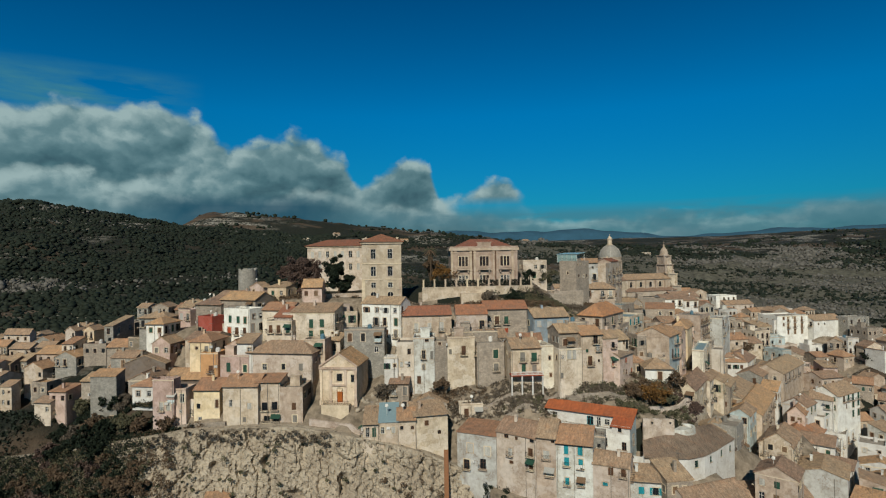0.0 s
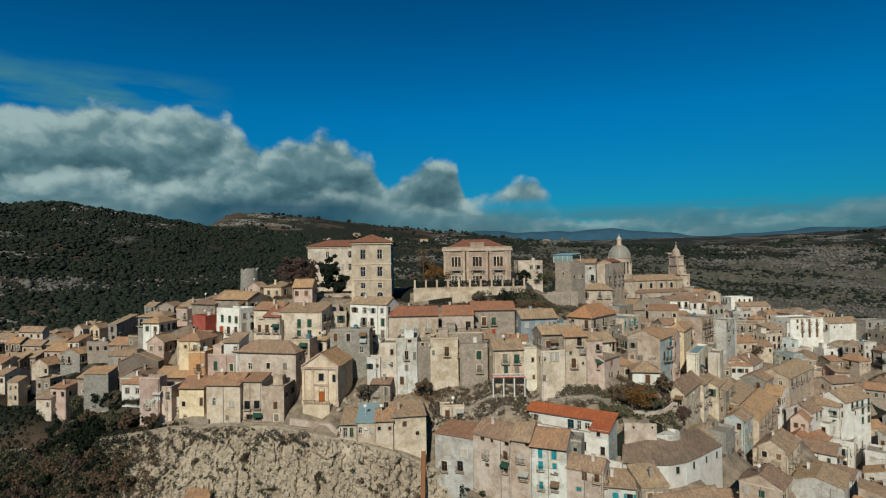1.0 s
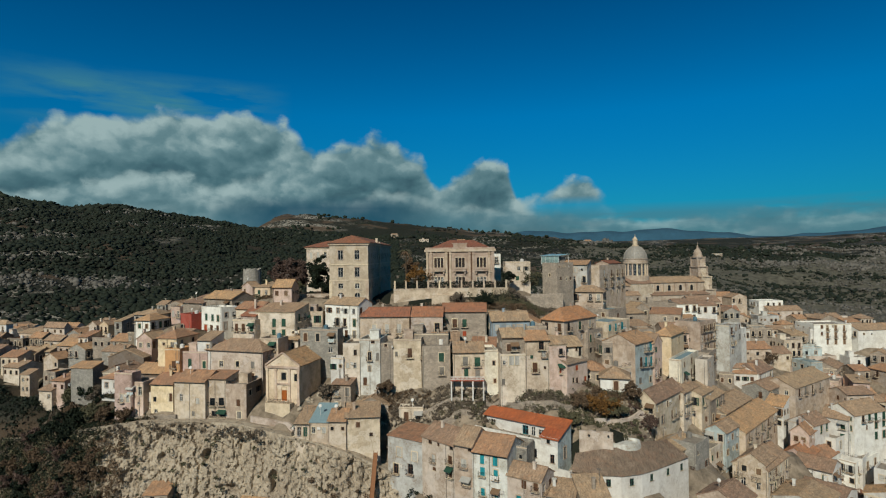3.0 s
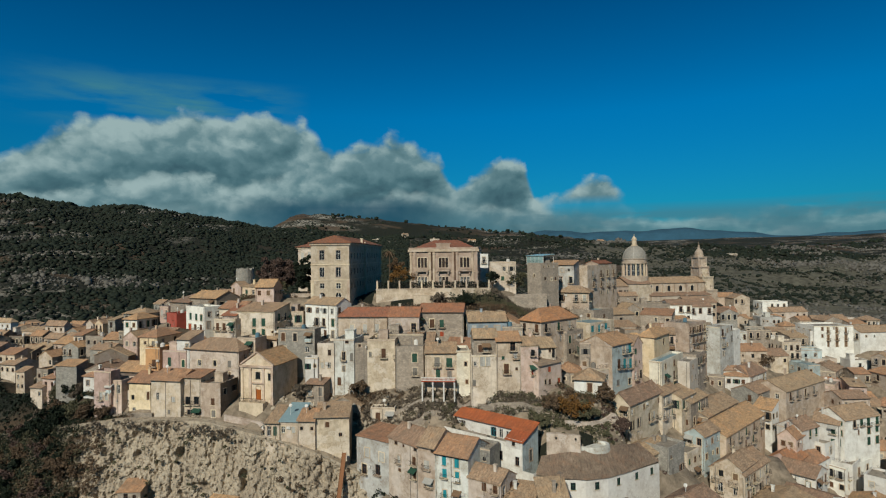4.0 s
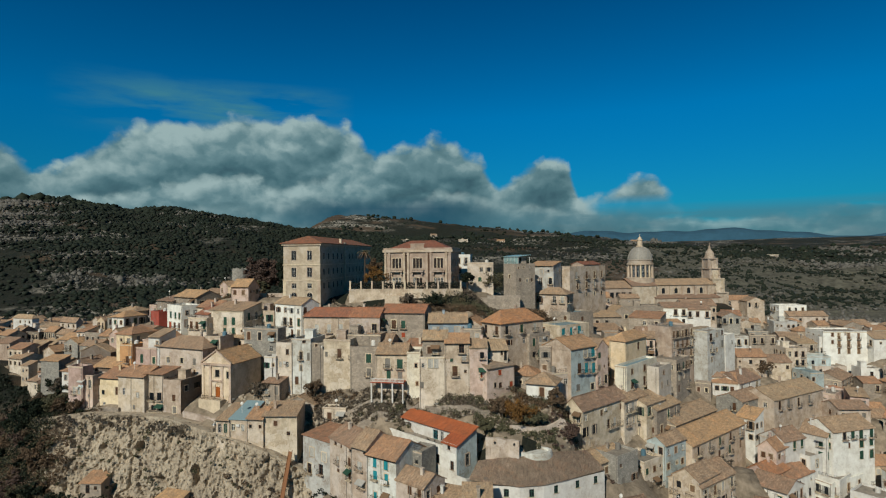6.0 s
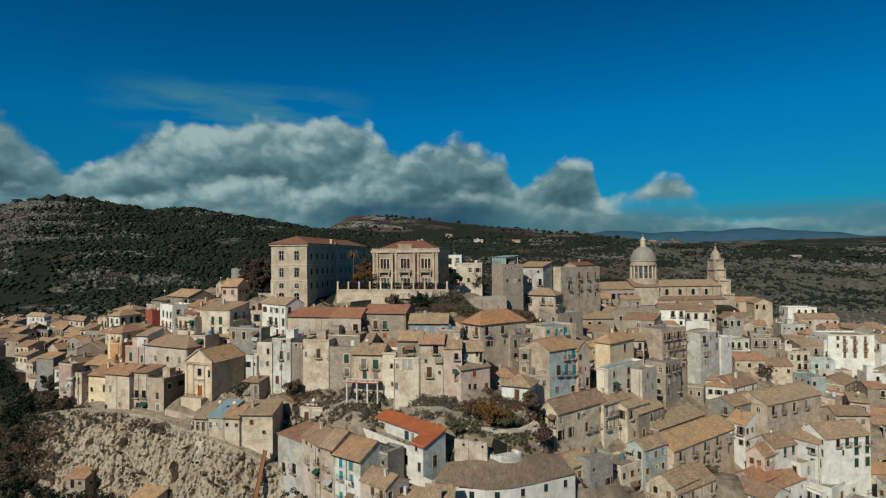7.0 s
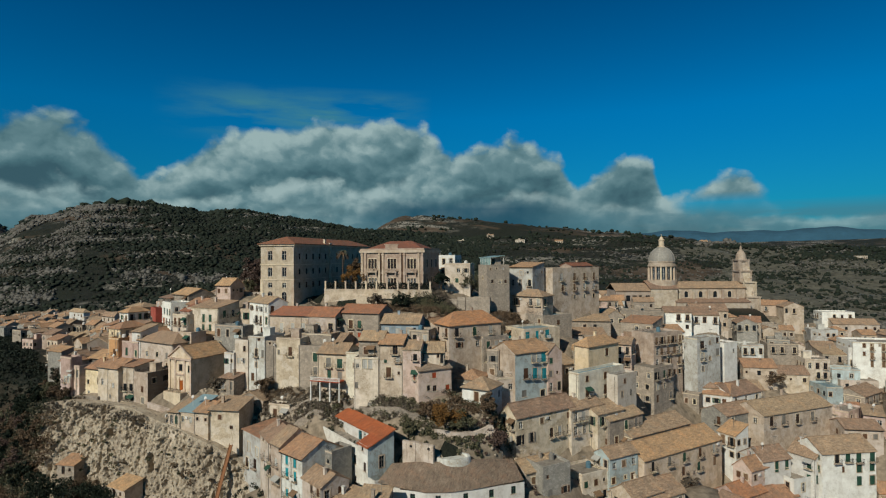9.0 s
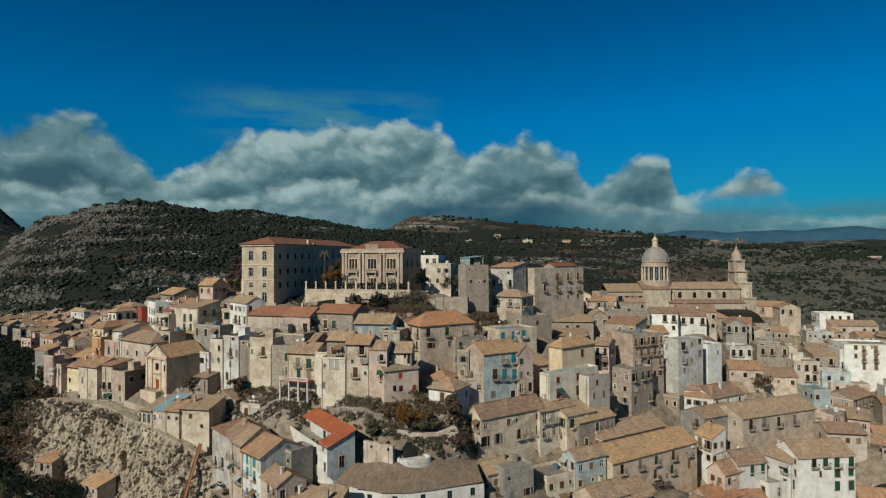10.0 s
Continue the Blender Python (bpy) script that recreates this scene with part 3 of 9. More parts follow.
def far_balcony_mesh(w):
    """Slab and railing welded into one piece, for houses far off."""
    key = ("far_balcony", round(w, 1))
    if key not in WINDOWS:
        bm = bmesh.new()
        bm.from_mesh(balcony_mesh(w))
        n = len(bm.faces)
        bm.from_mesh(railing_mesh(w))
        bm.faces.ensure_lookup_table()
        for f in bm.faces[n:]:
            f.material_index = 1
        WINDOWS[key] = mesh_of("balcony", bm, (STONE, IRON))
    return WINDOWS[key]


def railing_mesh(w):
    """Iron railing round three sides of a balcony, one welded piece."""
    key = ("railing", round(w, 1))
    if key not in WINDOWS:
        bm = bmesh.new()
        x, d = w / 2 - 0.04, 0.69
        run = [(-x, -0.02), (-x, -d), (x, -d), (x, -0.02)]
        stops = []
        for (ax, ay), (bx, by) in zip(run, run[1:]):
            L = math.hypot(bx - ax, by - ay)
            k = max(2, int(L / 0.2))
            for q in range(k):
                for e in (0.0, 0.035):
                    f = (q + e / (L / k)) / k
                    stops.append((ax + (bx - ax) * f, ay + (by - ay) * f))
        stops.append(run[-1])
        zs = (-0.06, 0.0, 0.88, 0.94)
        vs = [[bm.verts.new((px, py, z)) for z in zs] for px, py in stops]
        for q in range(len(stops) - 1):
            for k in range(3):
                if k != 1 or q % 2 == 0:
                    bm.faces.new((vs[q][k], vs[q + 1][k], vs[q + 1][k + 1], vs[q][k + 1]))
        bmesh.ops.solidify(bm, geom=bm.faces[:], thickness=0.03)
        WINDOWS[key] = mesh_of("railing", bm, IRON)
    return WINDOWS[key]


def fit_window(root, at, w, h, kind, rng, tint=None, bare=False, shut=None):
    """Window (or balcony door) with shutters, at the opening's foot centre; shut names the shutters' paint, empty for bare glass."""
    tint = shut or tint or rng.choice(("green", "brown", "brown", "grey", "pale", "pale", "umber", "black"))
    roll = rng.random()
    win = part("window", window_mesh("surround" if kind != "plain" else "plain", w, h, "white" if roll < 0.2 else "brown" if roll < 0.7 else "black"), None, root, "", at)
    if shut == "" or (shut is None and (h < 1 or roll < 0.28 or bare)):
        return win
    opened = roll > 0.8 and not shut
    for s in (-1, 1):
        m = Matrix.Translation((s * w / 2 if opened else 0, 0, 0)) @ Matrix.Diagonal((s, 1, 1, 1))
        part("shutter", shutter_mesh(w, h, tint, opened), None, win, "%s louvred shutter" % tint, m)
    return win


# ---------------------------------------------------------------- the plots of the town
TOWN, LEVELS = [], []


def plot(x, y, w, d, yaw, z):
    """A graded piece of ground."""
    LEVELS.append((x, y, w / 2, d / 2, radians(yaw), z))


def house(x, y, z0, z1, w, d, yaw, roof="g", rise=2.0, col="c", front=(2, 2), right=(0, 0), tint=None, sink=2.5, lay=None, lay2=None, side=None):
    """A town house: centre, visible foot and eaves heights, frontage, depth, turn, roof form and covering, walls, openings;
    lay and lay2 place the openings of the front and the right side one by one: x, drop from the eaves, width, height, shutter, balcony."""
    TOWN.append(dict(x=x, y=y, z0=z0 - sink, z1=z1, w=w, d=d, yaw=yaw, roof=roof[0], cover=roof[1:], rise=rise, col=col, front=front, right=right, tint=tint, vis=sink < 1, lay=lay, lay2=lay2, side=side))
    plot(x, y, w, d, yaw, z0 - sink)


house(-220.8, 242.7, 44.6, 49.5, 16.6, 3.3, -10, "h", 1.8, "w", (3, 1), (0, 1))
house(-173.1, 226.5, 45.9, 50.4, 12.3, 3.0, -10, "g", 1.8, "c", (2, 1), (0, 1))
house(-141.4, 212.7, 50.6, 53.2, 4.2, 5.0, -10, "e", 1.5, "c", (1, 1), (0, 1))
house(-127.3, 201.8, 52.2, 54.7, 4.3, 5.0, -10, "e", 1.5, "y", (1, 1), (0, 1))
house(-116.9, 199.9, 51.5, 56.8, 3.1, 13.1, 0, "s", 2.2, "g", (1, 2), (1, 1))
house(-188.1, 229.5, 43.4, 47.2, 11.2, 5.0, -10, "s", 1.5, "o2", (2, 1), (0, 1))
house(-130.9, 196.0, 48.1, 50.9, 4.0, 6.6, 0, "s", 1.5, "c", (1, 1), (1, 1))
# Walls of these western houses picked darker, standing in for cloud shadow.
house(-149.2, 198.4, 40.1, 45.1, 7.7, 9.0, -5, "g", 1.8, "g", (3, 2), (1, 1))
house(-153.5, 188.8, 40.8, 44.7, 7.9, 9.0, -5, "g", 1.6, "s", (2, 1), (1, 1))
house(-135.3, 196.2, 44.0, 47.8, 11.3, 9.0, -5, "g", 2.0, "s", (3, 1), (1, 1))
house(-138.9, 200.0, 37.1, 40.2, 12.0, 9.0, -8, "s", 4.0, "n", (0, 0), (0, 0))
# The brown wall here imitates the shade on the front gable.
house(-83.3, 155.6, 47.7, 51.0, 11.5, 3.0, 0, "e", 2.2, "n", (0, 0), (0, 0))
house(-140.1, 178.9, 32.1, 40.0, 4.0, 3.4, -5, "s", 1.2, "s", (1, 2), (0, 1), sink=0.3)
house(-116.6, 162.6, 35.6, 38.8, 5.5, 3.0, -10, "s", 1.0, "c", (1, 1), (0, 1), sink=0.3)
house(-87.7, 144.5, 38.9, 50.1, 6.7, 4.0, 0, "s", 1.0, "g", (2, 3), (0, 2), sink=0.3, lay=[(5.15, 7.35, 1.3, 1.0, "grey", 0), (5.15, 10.2, 1.3, 2.0, "grey", 0)])
house(-67.1, 133.9, 44.4, 51.3, 5.3, 3.0, -5, "f", 0.6, "p", (2, 3), (0, 2), sink=0.3, lay=[(1.7, 5.56, 1.0, 2.0, "pale", 1), (3.42, 5.46, 1.0, 2.0, "pale", 0)])
house(-65.6, 147.0, 46.4, 49.0, 12.9, 9.0, -3, "g", 1.8, "n", (0, 0), (0, 0))
house(-57.2, 138.0, 43.3, 48.3, 6.3, 9.0, -2, "g", 1.8, "y", (2, 1), (1, 1), sink=0.3, lay=[(0.68, 3.27, 0.9, 1.2, "", 0), (1.01, 6.45, 0.9, 0.8, "", 0), (0.88, 7.82, 0.8, 1.2, "grey", 0), (5.25, 2.29, 0.8, 2.0, "brown", 0)])
house(-48.4, 136.1, 43.1, 49.5, 8.4, 9.0, -2, "g", 1.8, "s", (2, 2), (1, 1), sink=0.3, lay=[(1.46, 3.19, 0.8, 1.7, "", 0), (5.85, 3.99, 1.0, 1.4, "pale", 0), (4.74, 7.26, 0.8, 1.2, "grey", 0)])
house(-61.8, 136.6, 40.6, 45.9, 4.2, 4.0, -2, "f", 0.5, "c", (1, 2), (0, 1), sink=0.3)
house(-36.5, 135.9, 41.9, 49.0, 5.5, 7.6, -2, "f", 0.5, "s", (1, 2), (1, 1), sink=0.3, side="n", lay=[(2.86, 3.72, 1.0, 1.7, "brown", 0), (3.02, 6.67, 1.1, 1.7, "grey", 0)])
house(-60.1, 144.7, 49.1, 55.8, 4.6, 5.0, -5, "f", 0.5, "o", (1, 1), (0, 1), lay=[(2.08, 3.34, 1.2, 1.9, "brown", 1)])
house(-63.4, 149.6, 55.0, 58.2, 5.9, 9.0, -5, "hR2", 1.6, "y", (2, 1), (1, 1))
house(-54.6, 145.8, 49.3, 55.0, 9.2, 6.0, -5, "f", 0.6, "p", (3, 1), (1, 1), lay=[(3.22, 1.99, 1.1, 2.4, "green", 0), (7.69, 2.54, 1.0, 1.9, "green", 0), (3.53, 5.87, 1.0, 2.0, "grey", 1), (7.87, 5.65, 1.0, 2.0, "grey", 1)])
house(-51.1, 145.5, 55.6, 58.0, 4.2, 5.6, -5, "s", 1.6, "w", (1, 1), (1, 1))
house(-41.3, 145.7, 48.5, 55.6, 17.7, 9.0, -10, "h", 2.4, "c", (3, 2), (1, 1), lay=[(4.18, 2.9, 1.2, 1.6, "", 0), (9.44, 2.73, 1.0, 1.5, "", 0), (14.09, 2.6, 1.1, 1.8, "grey", 0), (3.77, 5.92, 0.9, 1.5, "", 0), (9.05, 5.77, 0.8, 1.2, "", 0), (14.34, 5.57, 0.7, 1.2, "brown", 0)])
house(-70.3, 167.7, 56.7, 62.7, 5.9, 5.0, -25, "f", 0.4, "r", (1, 2), (0, 1), lay=[(0.25, 3.43, 1.3, 1.3, "", 0), (1.54, 3.48, 1.0, 1.3, "", 0)])
house(-59.1, 164.3, 57.4, 65.2, 9.9, 6.2, -25, "f", 0.5, "w", (3, 3), (1, 2), lay=[(1.81, 2.12, 1.2, 2.1, "green", 0), (4.91, 2.24, 1.2, 2.0, "green", 0), (7.68, 2.38, 1.1, 1.9, "green", 0), (1.34, 5.56, 1.4, 2.5, "red", 1), (4.25, 5.47, 1.4, 2.1, "brown", 1), (7.34, 5.43, 1.2, 1.8, "brown", 1)])
house(-66.9, 169.3, 56.0, 60.2, 13.4, 3.0, -25, "f", 0.4, "c", (4, 1), (0, 1))
house(-71.5, 176.2, 62.3, 65.5, 9.7, 9.0, -20, "s", 2.0, "t", (0, 0), (0, 0))
house(-61.5, 173.8, 64.0, 67.1, 13.1, 9.0, -20, "g", 2.0, "t", (2, 1), (1, 1))
house(-77.6, 207.9, 60.6, 65.7, 11.7, 9.0, -20, "g", 1.8, "c", (2, 1), (1, 1))
house(-82.5, 180.5, 59.5, 63.6, 4.8, 5.0, -20, "f", 0.4, "p", (1, 1), (0, 1))
house(-45.0, 156.8, 56.5, 62.4, 7.5, 7.0, -10, "f", 0.5, "c", (2, 1), (1, 1))
house(-44.5, 157.8, 61.8, 63.2, 5.2, 6.0, -10, "sR3", 2.2, "c", (0, 0), (0, 0))
house(-36.1, 158.2, 55.0, 64.5, 12.8, 7.8, -8, "s", 1.8, "c", (2, 2), (1, 1), tint="green", sink=0.3, lay=[(5.42, 1.97, 1.2, 2.4, "green", 0), (8.48, 1.97, 1.3, 2.2, "green", 0), (5.35, 5.09, 1.2, 2.3, "green", 1), (8.52, 4.96, 1.2, 2.4, "green", 1), (8.94, 10.27, 1.0, 1.7, "brown", 0), (5.61, 10.44, 1.0, 1.6, "pale", 0), (11.83, 5.39, 0.6, 0.7, "", 0)])
house(-64.2, 194.4, 62.7, 69.6, 6.5, 3.5, -30, "e", 1.6, "p", (1, 2), (0, 1))
house(-54.6, 190.7, 63.9, 69.8, 7.4, 9.0, -20, "s", 1.4, "y", (1, 1), (1, 1))
house(-73.5, 205.1, 62.0, 66.3, 8.7, 9.0, -20, "s", 1.2, "p", (1, 1), (1, 1))
house(-16.6, 159.6, 57.2, 66.4, 12.6, 6.0, -24, "g", 1.6, "w", (3, 3), (1, 2), sink=0.3)
house(-5.1, 158.9, 56.6, 63.2, 13.7, 8.0, 5, "gR3", 2.0, "s", (3, 1), (1, 1), lay=[(3.26, 2.27, 1.2, 2.5, "pale", 1), (6.96, 2.17, 1.1, 2.4, "pale", 1), (10.3, 2.08, 1.2, 2.5, "pale", 1)])
house(7.4, 156.2, 57.7, 63.6, 8.6, 8.0, 3, "gR3", 2.0, "c", (2, 1), (1, 1), lay=[(2.22, 1.89, 1.4, 2.6, "pale", 1), (6.38, 1.87, 1.4, 2.4, "", 1)])
house(17.1, 160.2, 54.4, 64.5, 12.2, 9.0, 3, "gR3", 1.8, "t", (3, 2), (1, 1), lay=[(2.92, 2.03, 1.3, 2.3, "brown", 1), (5.63, 2.11, 1.2, 2.1, "green", 1), (2.95, 5.36, 1.3, 1.7, "brown", 1), (5.71, 5.38, 1.0, 1.3, "red", 0)])
house(29.2, 159.2, 58.2, 62.1, 10.5, 8.0, 12, "g", 2.0, "b2", (3, 1), (1, 1), lay=[(1.05, 0.99, 1.2, 1.6, "pale", 0), (4.02, 1.23, 1.4, 1.5, "pale", 0), (7.11, 1.19, 1.4, 1.5, "pale", 0)])
house(46.3, 163.4, 54.3, 62.1, 7.1, 16.1, -38, "hR3", 3.0, "s", (1, 2), (2, 2))
house(36.6, 155.4, 58.2, 61.1, 5.2, 6.0, 5, "f", 0.4, "t", (1, 1), (1, 1))
house(59.1, 183.1, 52.8, 59.4, 9.0, 12.6, -40, "fB", 0.4, "s", (1, 1), (2, 1), tint="teal", lay2=[(0.5, 0.84, 1.4, 1.9, "teal", 0), (4.07, 0.79, 1.0, 2.3, "teal", 1), (7.46, 0.67, 1.4, 2.3, "teal", 1)])
house(61.0, 196.9, 57.1, 61.8, 9.1, 11.1, -40, "fB", 0.4, "t", (1, 1), (2, 1))
house(55.8, 198.6, 61.0, 67.2, 10.5, 7.0, -16, "h", 1.9, "s", (3, 1), (1, 1))
house(-21.3, 150.3, 51.3, 60.5, 10.8, 4.0, -3, "f", 0.6, "g", (2, 2), (0, 1))
house(-33.5, 146.8, 54.4, 58.5, 5.7, 5.0, -8, "f", 0.4, "s", (1, 1), (0, 1))
house(-31.7, 154.5, 52.3, 57.0, 7.5, 6.0, -8, "s", 1.2, "c", (1, 1), (1, 1))
house(-10.0, 144.8, 48.0, 57.9, 4.4, 8.0, 0, "f", 0.5, "c", (1, 2), (1, 1), sink=0.3)
house(-5.3, 145.2, 47.8, 59.0, 5.4, 8.0, 0, "f", 0.4, "v", (2, 3), (1, 2), sink=0.3, lay=[(3.01, 0.35, 1.0, 0.8, "", 0), (2.22, 3.32, 0.9, 2.1, "", 1), (4.35, 3.52, 0.8, 2.0, "grey", 0), (2.26, 6.85, 0.7, 1.4, "grey", 0), (0.92, 9.78, 1.0, 2.0, "brown", 0)])
house(-1.2, 145.1, 51.1, 58.0, 3.5, 7.0, 3, "f", 0.5, "t", (1, 2), (1, 1), lay=[(1.2, 0.35, 0.7, 0.7, "", 0)])
house(3.9, 146.0, 47.7, 58.9, 7.1, 8.0, 5, "f", 0.5, "s", (2, 2), (1, 1), sink=0.3, lay=[(3.65, 2.36, 1.1, 2.3, "brown", 1), (0.45, 3.14, 0.7, 1.3, "grey", 0)])
house(7.9, 149.7, 52.7, 59.7, 12.1, 6.0, 3, "f", 0.5, "t", (3, 1), (1, 1), lay=[])
house(11.4, 145.3, 47.9, 57.4, 7.0, 8.0, 5, "f", 0.5, "t", (1, 2), (1, 1), sink=0.3, lay=[(4.15, 1.81, 1.3, 2.2, "green", 0), (4.27, 5.34, 1.2, 1.9, "grey", 1)])
house(19.7, 141.9, 48.9, 56.5, 7.6, 8.0, 8, "g", 1.8, "s", (2, 2), (1, 1), sink=0.3, lay=[(2.28, 1.07, 1.3, 2.3, "grey", 1), (5.15, 1.29, 1.4, 2.2, "green", 1), (2.63, 3.98, 1.0, 2.0, "green", 0), (5.33, 4.3, 1.1, 1.9, "grey", 0)])
house(12.7, 151.7, 55.1, 57.7, 7.5, 7.0, 5, "g", 1.5, "t", (2, 1), (1, 1))
house(24.8, 142.4, 47.9, 57.0, 3.2, 8.0, 12, "f", 0.5, "w2", (2, 2), (1, 1), sink=0.3, lay=[(1.88, 2.71, 0.6, 1.0, "", 0), (2.12, 6.97, 0.6, 1.0, "brown", 0)])
house(30.0, 139.9, 47.4, 56.5, 5.9, 8.0, 12, "f", 0.5, "c", (2, 2), (1, 1), sink=0.3, lay=[(2.06, 0.35, 1.2, 2.3, "pale", 0), (3.29, 0.35, 1.2, 2.3, "pale", 0), (0.57, 1.51, 0.7, 1.0, "", 0), (0.25, 5.78, 0.8, 1.4, "grey", 0)])
house(35.7, 141.4, 47.3, 59.6, 5.8, 8.0, 12, "g", 1.6, "s", (2, 3), (1, 2), sink=0.3, lay=[(3.32, 0.35, 1.2, 1.9, "", 1), (1.25, 3.55, 0.7, 0.8, "green", 0), (4.08, 2.66, 0.9, 1.4, "pale", 1), (1.76, 5.29, 1.2, 2.3, "brown", 1), (4.45, 6.2, 0.6, 0.7, "", 0)])
house(30.4, 141.2, 54.9, 60.2, 5.8, 7.0, 12, "g", 1.6, "t", (2, 1), (1, 1), lay=[(1.12, 1.6, 1.1, 1.7, "brown", 0), (2.41, 1.49, 1.1, 1.7, "pale", 1)])
house(40.5, 141.8, 48.5, 58.6, 4.1, 7.0, 15, "g", 1.4, "p", (1, 2), (1, 1), sink=0.3, lay=[(2.38, 1.12, 0.9, 1.4, "", 1), (2.41, 4.99, 1.0, 2.0, "red", 1)])
house(44.1, 145.6, 53.1, 57.5, 4.7, 7.0, 20, "g", 1.8, "c", (2, 1), (1, 1), lay=[(3.02, 0.35, 0.6, 0.9, "", 0), (3.75, 0.35, 0.7, 2.2, "black", 0)])
house(44.4, 142.3, 47.3, 53.9, 4.5, 8.5, -40, "eP", 1.0, "p", (1, 2), (4, 2), sink=0.3, lay=[], lay2=[(3.51, 0.71, 1.0, 1.3, "red", 0), (2.19, 3.49, 0.8, 1.2, "", 0), (3.65, 3.68, 1.0, 1.3, "", 0), (6.98, 3.87, 1.0, 1.3, "red", 0)])
house(49.9, 167.7, 51.1, 58.7, 9.1, 8.0, -38, "f", 0.4, "t", (1, 2), (2, 2))
house(55.6, 146.4, 46.7, 49.8, 6.8, 7.0, -8, "h", 2.0, "w", (3, 1), (1, 1), sink=0.3)
house(57.8, 154.5, 45.1, 50.8, 4.6, 6.0, 40, "f", 0.4, "c", (2, 1), (1, 1))
house(54.9, 158.6, 49.4, 56.7, 2.9, 6.0, 10, "f", 0.5, "t", (1, 2), (1, 1))
house(61.4, 159.5, 45.8, 56.4, 9.1, 10.2, -38, "e", 2.2, "s", (1, 3), (3, 3), side="b", lay=[], lay2=[(5.07, 0.35, 1.4, 2.2, "pale", 1), (8.07, 0.35, 1.4, 2.4, "teal", 1), (2.54, 3.75, 1.4, 2.5, "brown", 1), (5.3, 3.95, 1.4, 2.6, "teal", 1), (8.22, 4.29, 1.4, 2.6, "teal", 1), (1.99, 8.94, 1.4, 1.6, "grey", 0), (7.72, 9.49, 1.4, 1.6, "", 0)])
house(66.5, 164.1, 44.6, 55.7, 8.0, 4.5, -38, "g", 2.0, "p", (1, 3), (1, 3))
house(77.4, 180.8, 48.8, 55.6, 4.8, 13.3, -30, "h", 2.0, "y", (1, 1), (1, 1), lay=[], lay2=[(7.29, 1.12, 1.4, 2.1, "brown", 0)])
house(78.7, 170.3, 42.2, 51.0, 3.2, 18.4, -30, "fB", 0.6, "w2", (0, 3), (3, 3), sink=0.3, lay=[], lay2=[(2.55, 1.0, 1.2, 1.5, "brown", 0), (2.55, 4.06, 1.4, 2.1, "brown", 1), (9.92, 1.04, 1.4, 1.7, "brown", 0), (9.81, 4.12, 1.4, 2.4, "brown", 1), (10.06, 7.34, 1.4, 2.3, "green", 1), (3.19, 7.24, 0.9, 1.0, "", 0)])
house(84.6, 171.6, 41.8, 50.0, 3.2, 8.0, -30, "f", 0.4, "w2", (1, 3), (2, 3), sink=0.3, lay=[], lay2=[(2.6, 1.2, 0.9, 1.2, "brown", 0), (1.4, 4.2, 0.9, 1.5, "grey", 0), (5.2, 4.2, 0.9, 1.5, "grey", 0)])
house(91.4, 197.1, 37.2, 47.9, 7.0, 10.4, -30, "f", 0.4, "t", (1, 3), (2, 3))
house(92.5, 206.1, 44.5, 56.7, 8.4, 12.5, -40, "f", 0.5, "s", (1, 5), (4, 5), tint="umber", lay=[])
house(105.4, 212.8, 41.9, 54.6, 4.7, 10.6, -40, "f", 0.5, "v", (1, 4), (1, 4), tint="small", lay=[], lay2=[(8.7, 3.69, 1.4, 2.3, "grey", 0), (8.7, 0.35, 1.4, 1.6, "", 0), (1.4, 0.9, 1.9, 2.3, "", 1), (5.4, 1.1, 0.8, 1.2, "grey", 0), (1.6, 4.6, 1.4, 2.3, "pale", 1), (5.4, 5.9, 0.8, 1.2, "", 0), (2.0, 8.5, 1.0, 1.6, "grey", 0)])
house(112.0, 225.6, 39.4, 51.7, 6.0, 6.4, -40, "f", 0.4, "w", (1, 4), (1, 4), tint="small", lay=[(2.4, 1.6, 0.8, 1.4, "grey", 0), (2.4, 5.0, 0.8, 1.4, "grey", 0)], lay2=[(4.2, 2.2, 0.8, 1.3, "grey", 0)])
house(163.4, 267.8, 35.3, 48.7, 16.5, 12.0, 10, "f", 0.9, "w", (4, 3), (1, 2), lay=[(3.09, 0.46, 0.9, 1.5, "brown", 0), (3.08, 3.36, 0.9, 1.5, "brown", 0), (5.47, 0.52, 1.0, 2.4, "umber", 1), (9.06, 0.54, 1.0, 2.4, "umber", 1), (12.82, 0.61, 1.0, 2.4, "umber", 1), (5.46, 3.68, 1.0, 2.3, "umber", 1), (9.05, 3.69, 1.0, 2.3, "umber", 1), (12.81, 3.69, 1.0, 2.3, "umber", 1), (5.45, 6.43, 1.0, 2.3, "umber", 0), (9.04, 6.43, 1.0, 2.3, "umber", 0), (12.8, 6.42, 1.0, 2.3, "umber", 0), (5.49, 0.35, 0.6, 1.1, "", 0), (8.16, 0.35, 0.6, 1.1, "", 0)])
house(157.0, 265.8, 35.7, 46.6, 5.5, 9.0, 10, "f", 0.5, "w", (1, 2), (1, 1))
house(142.8, 254.1, 32.9, 43.5, 7.7, 8.0, 10, "f", 0.5, "c", (2, 3), (1, 2))
house(152.4, 258.3, 33.3, 39.8, 8.7, 6.0, 10, "f", 0.5, "b", (1, 1), (1, 1))
house(67.4, 152.1, 38.0, 44.0, 5.3, 18.0, -35, "e", 2.4, "s", (1, 2), (6, 2), sink=0.3)
house(74.3, 162.8, 35.7, 43.3, 8.0, 11.0, -35, "e", 1.8, "c", (1, 2), (4, 2), sink=0.3)
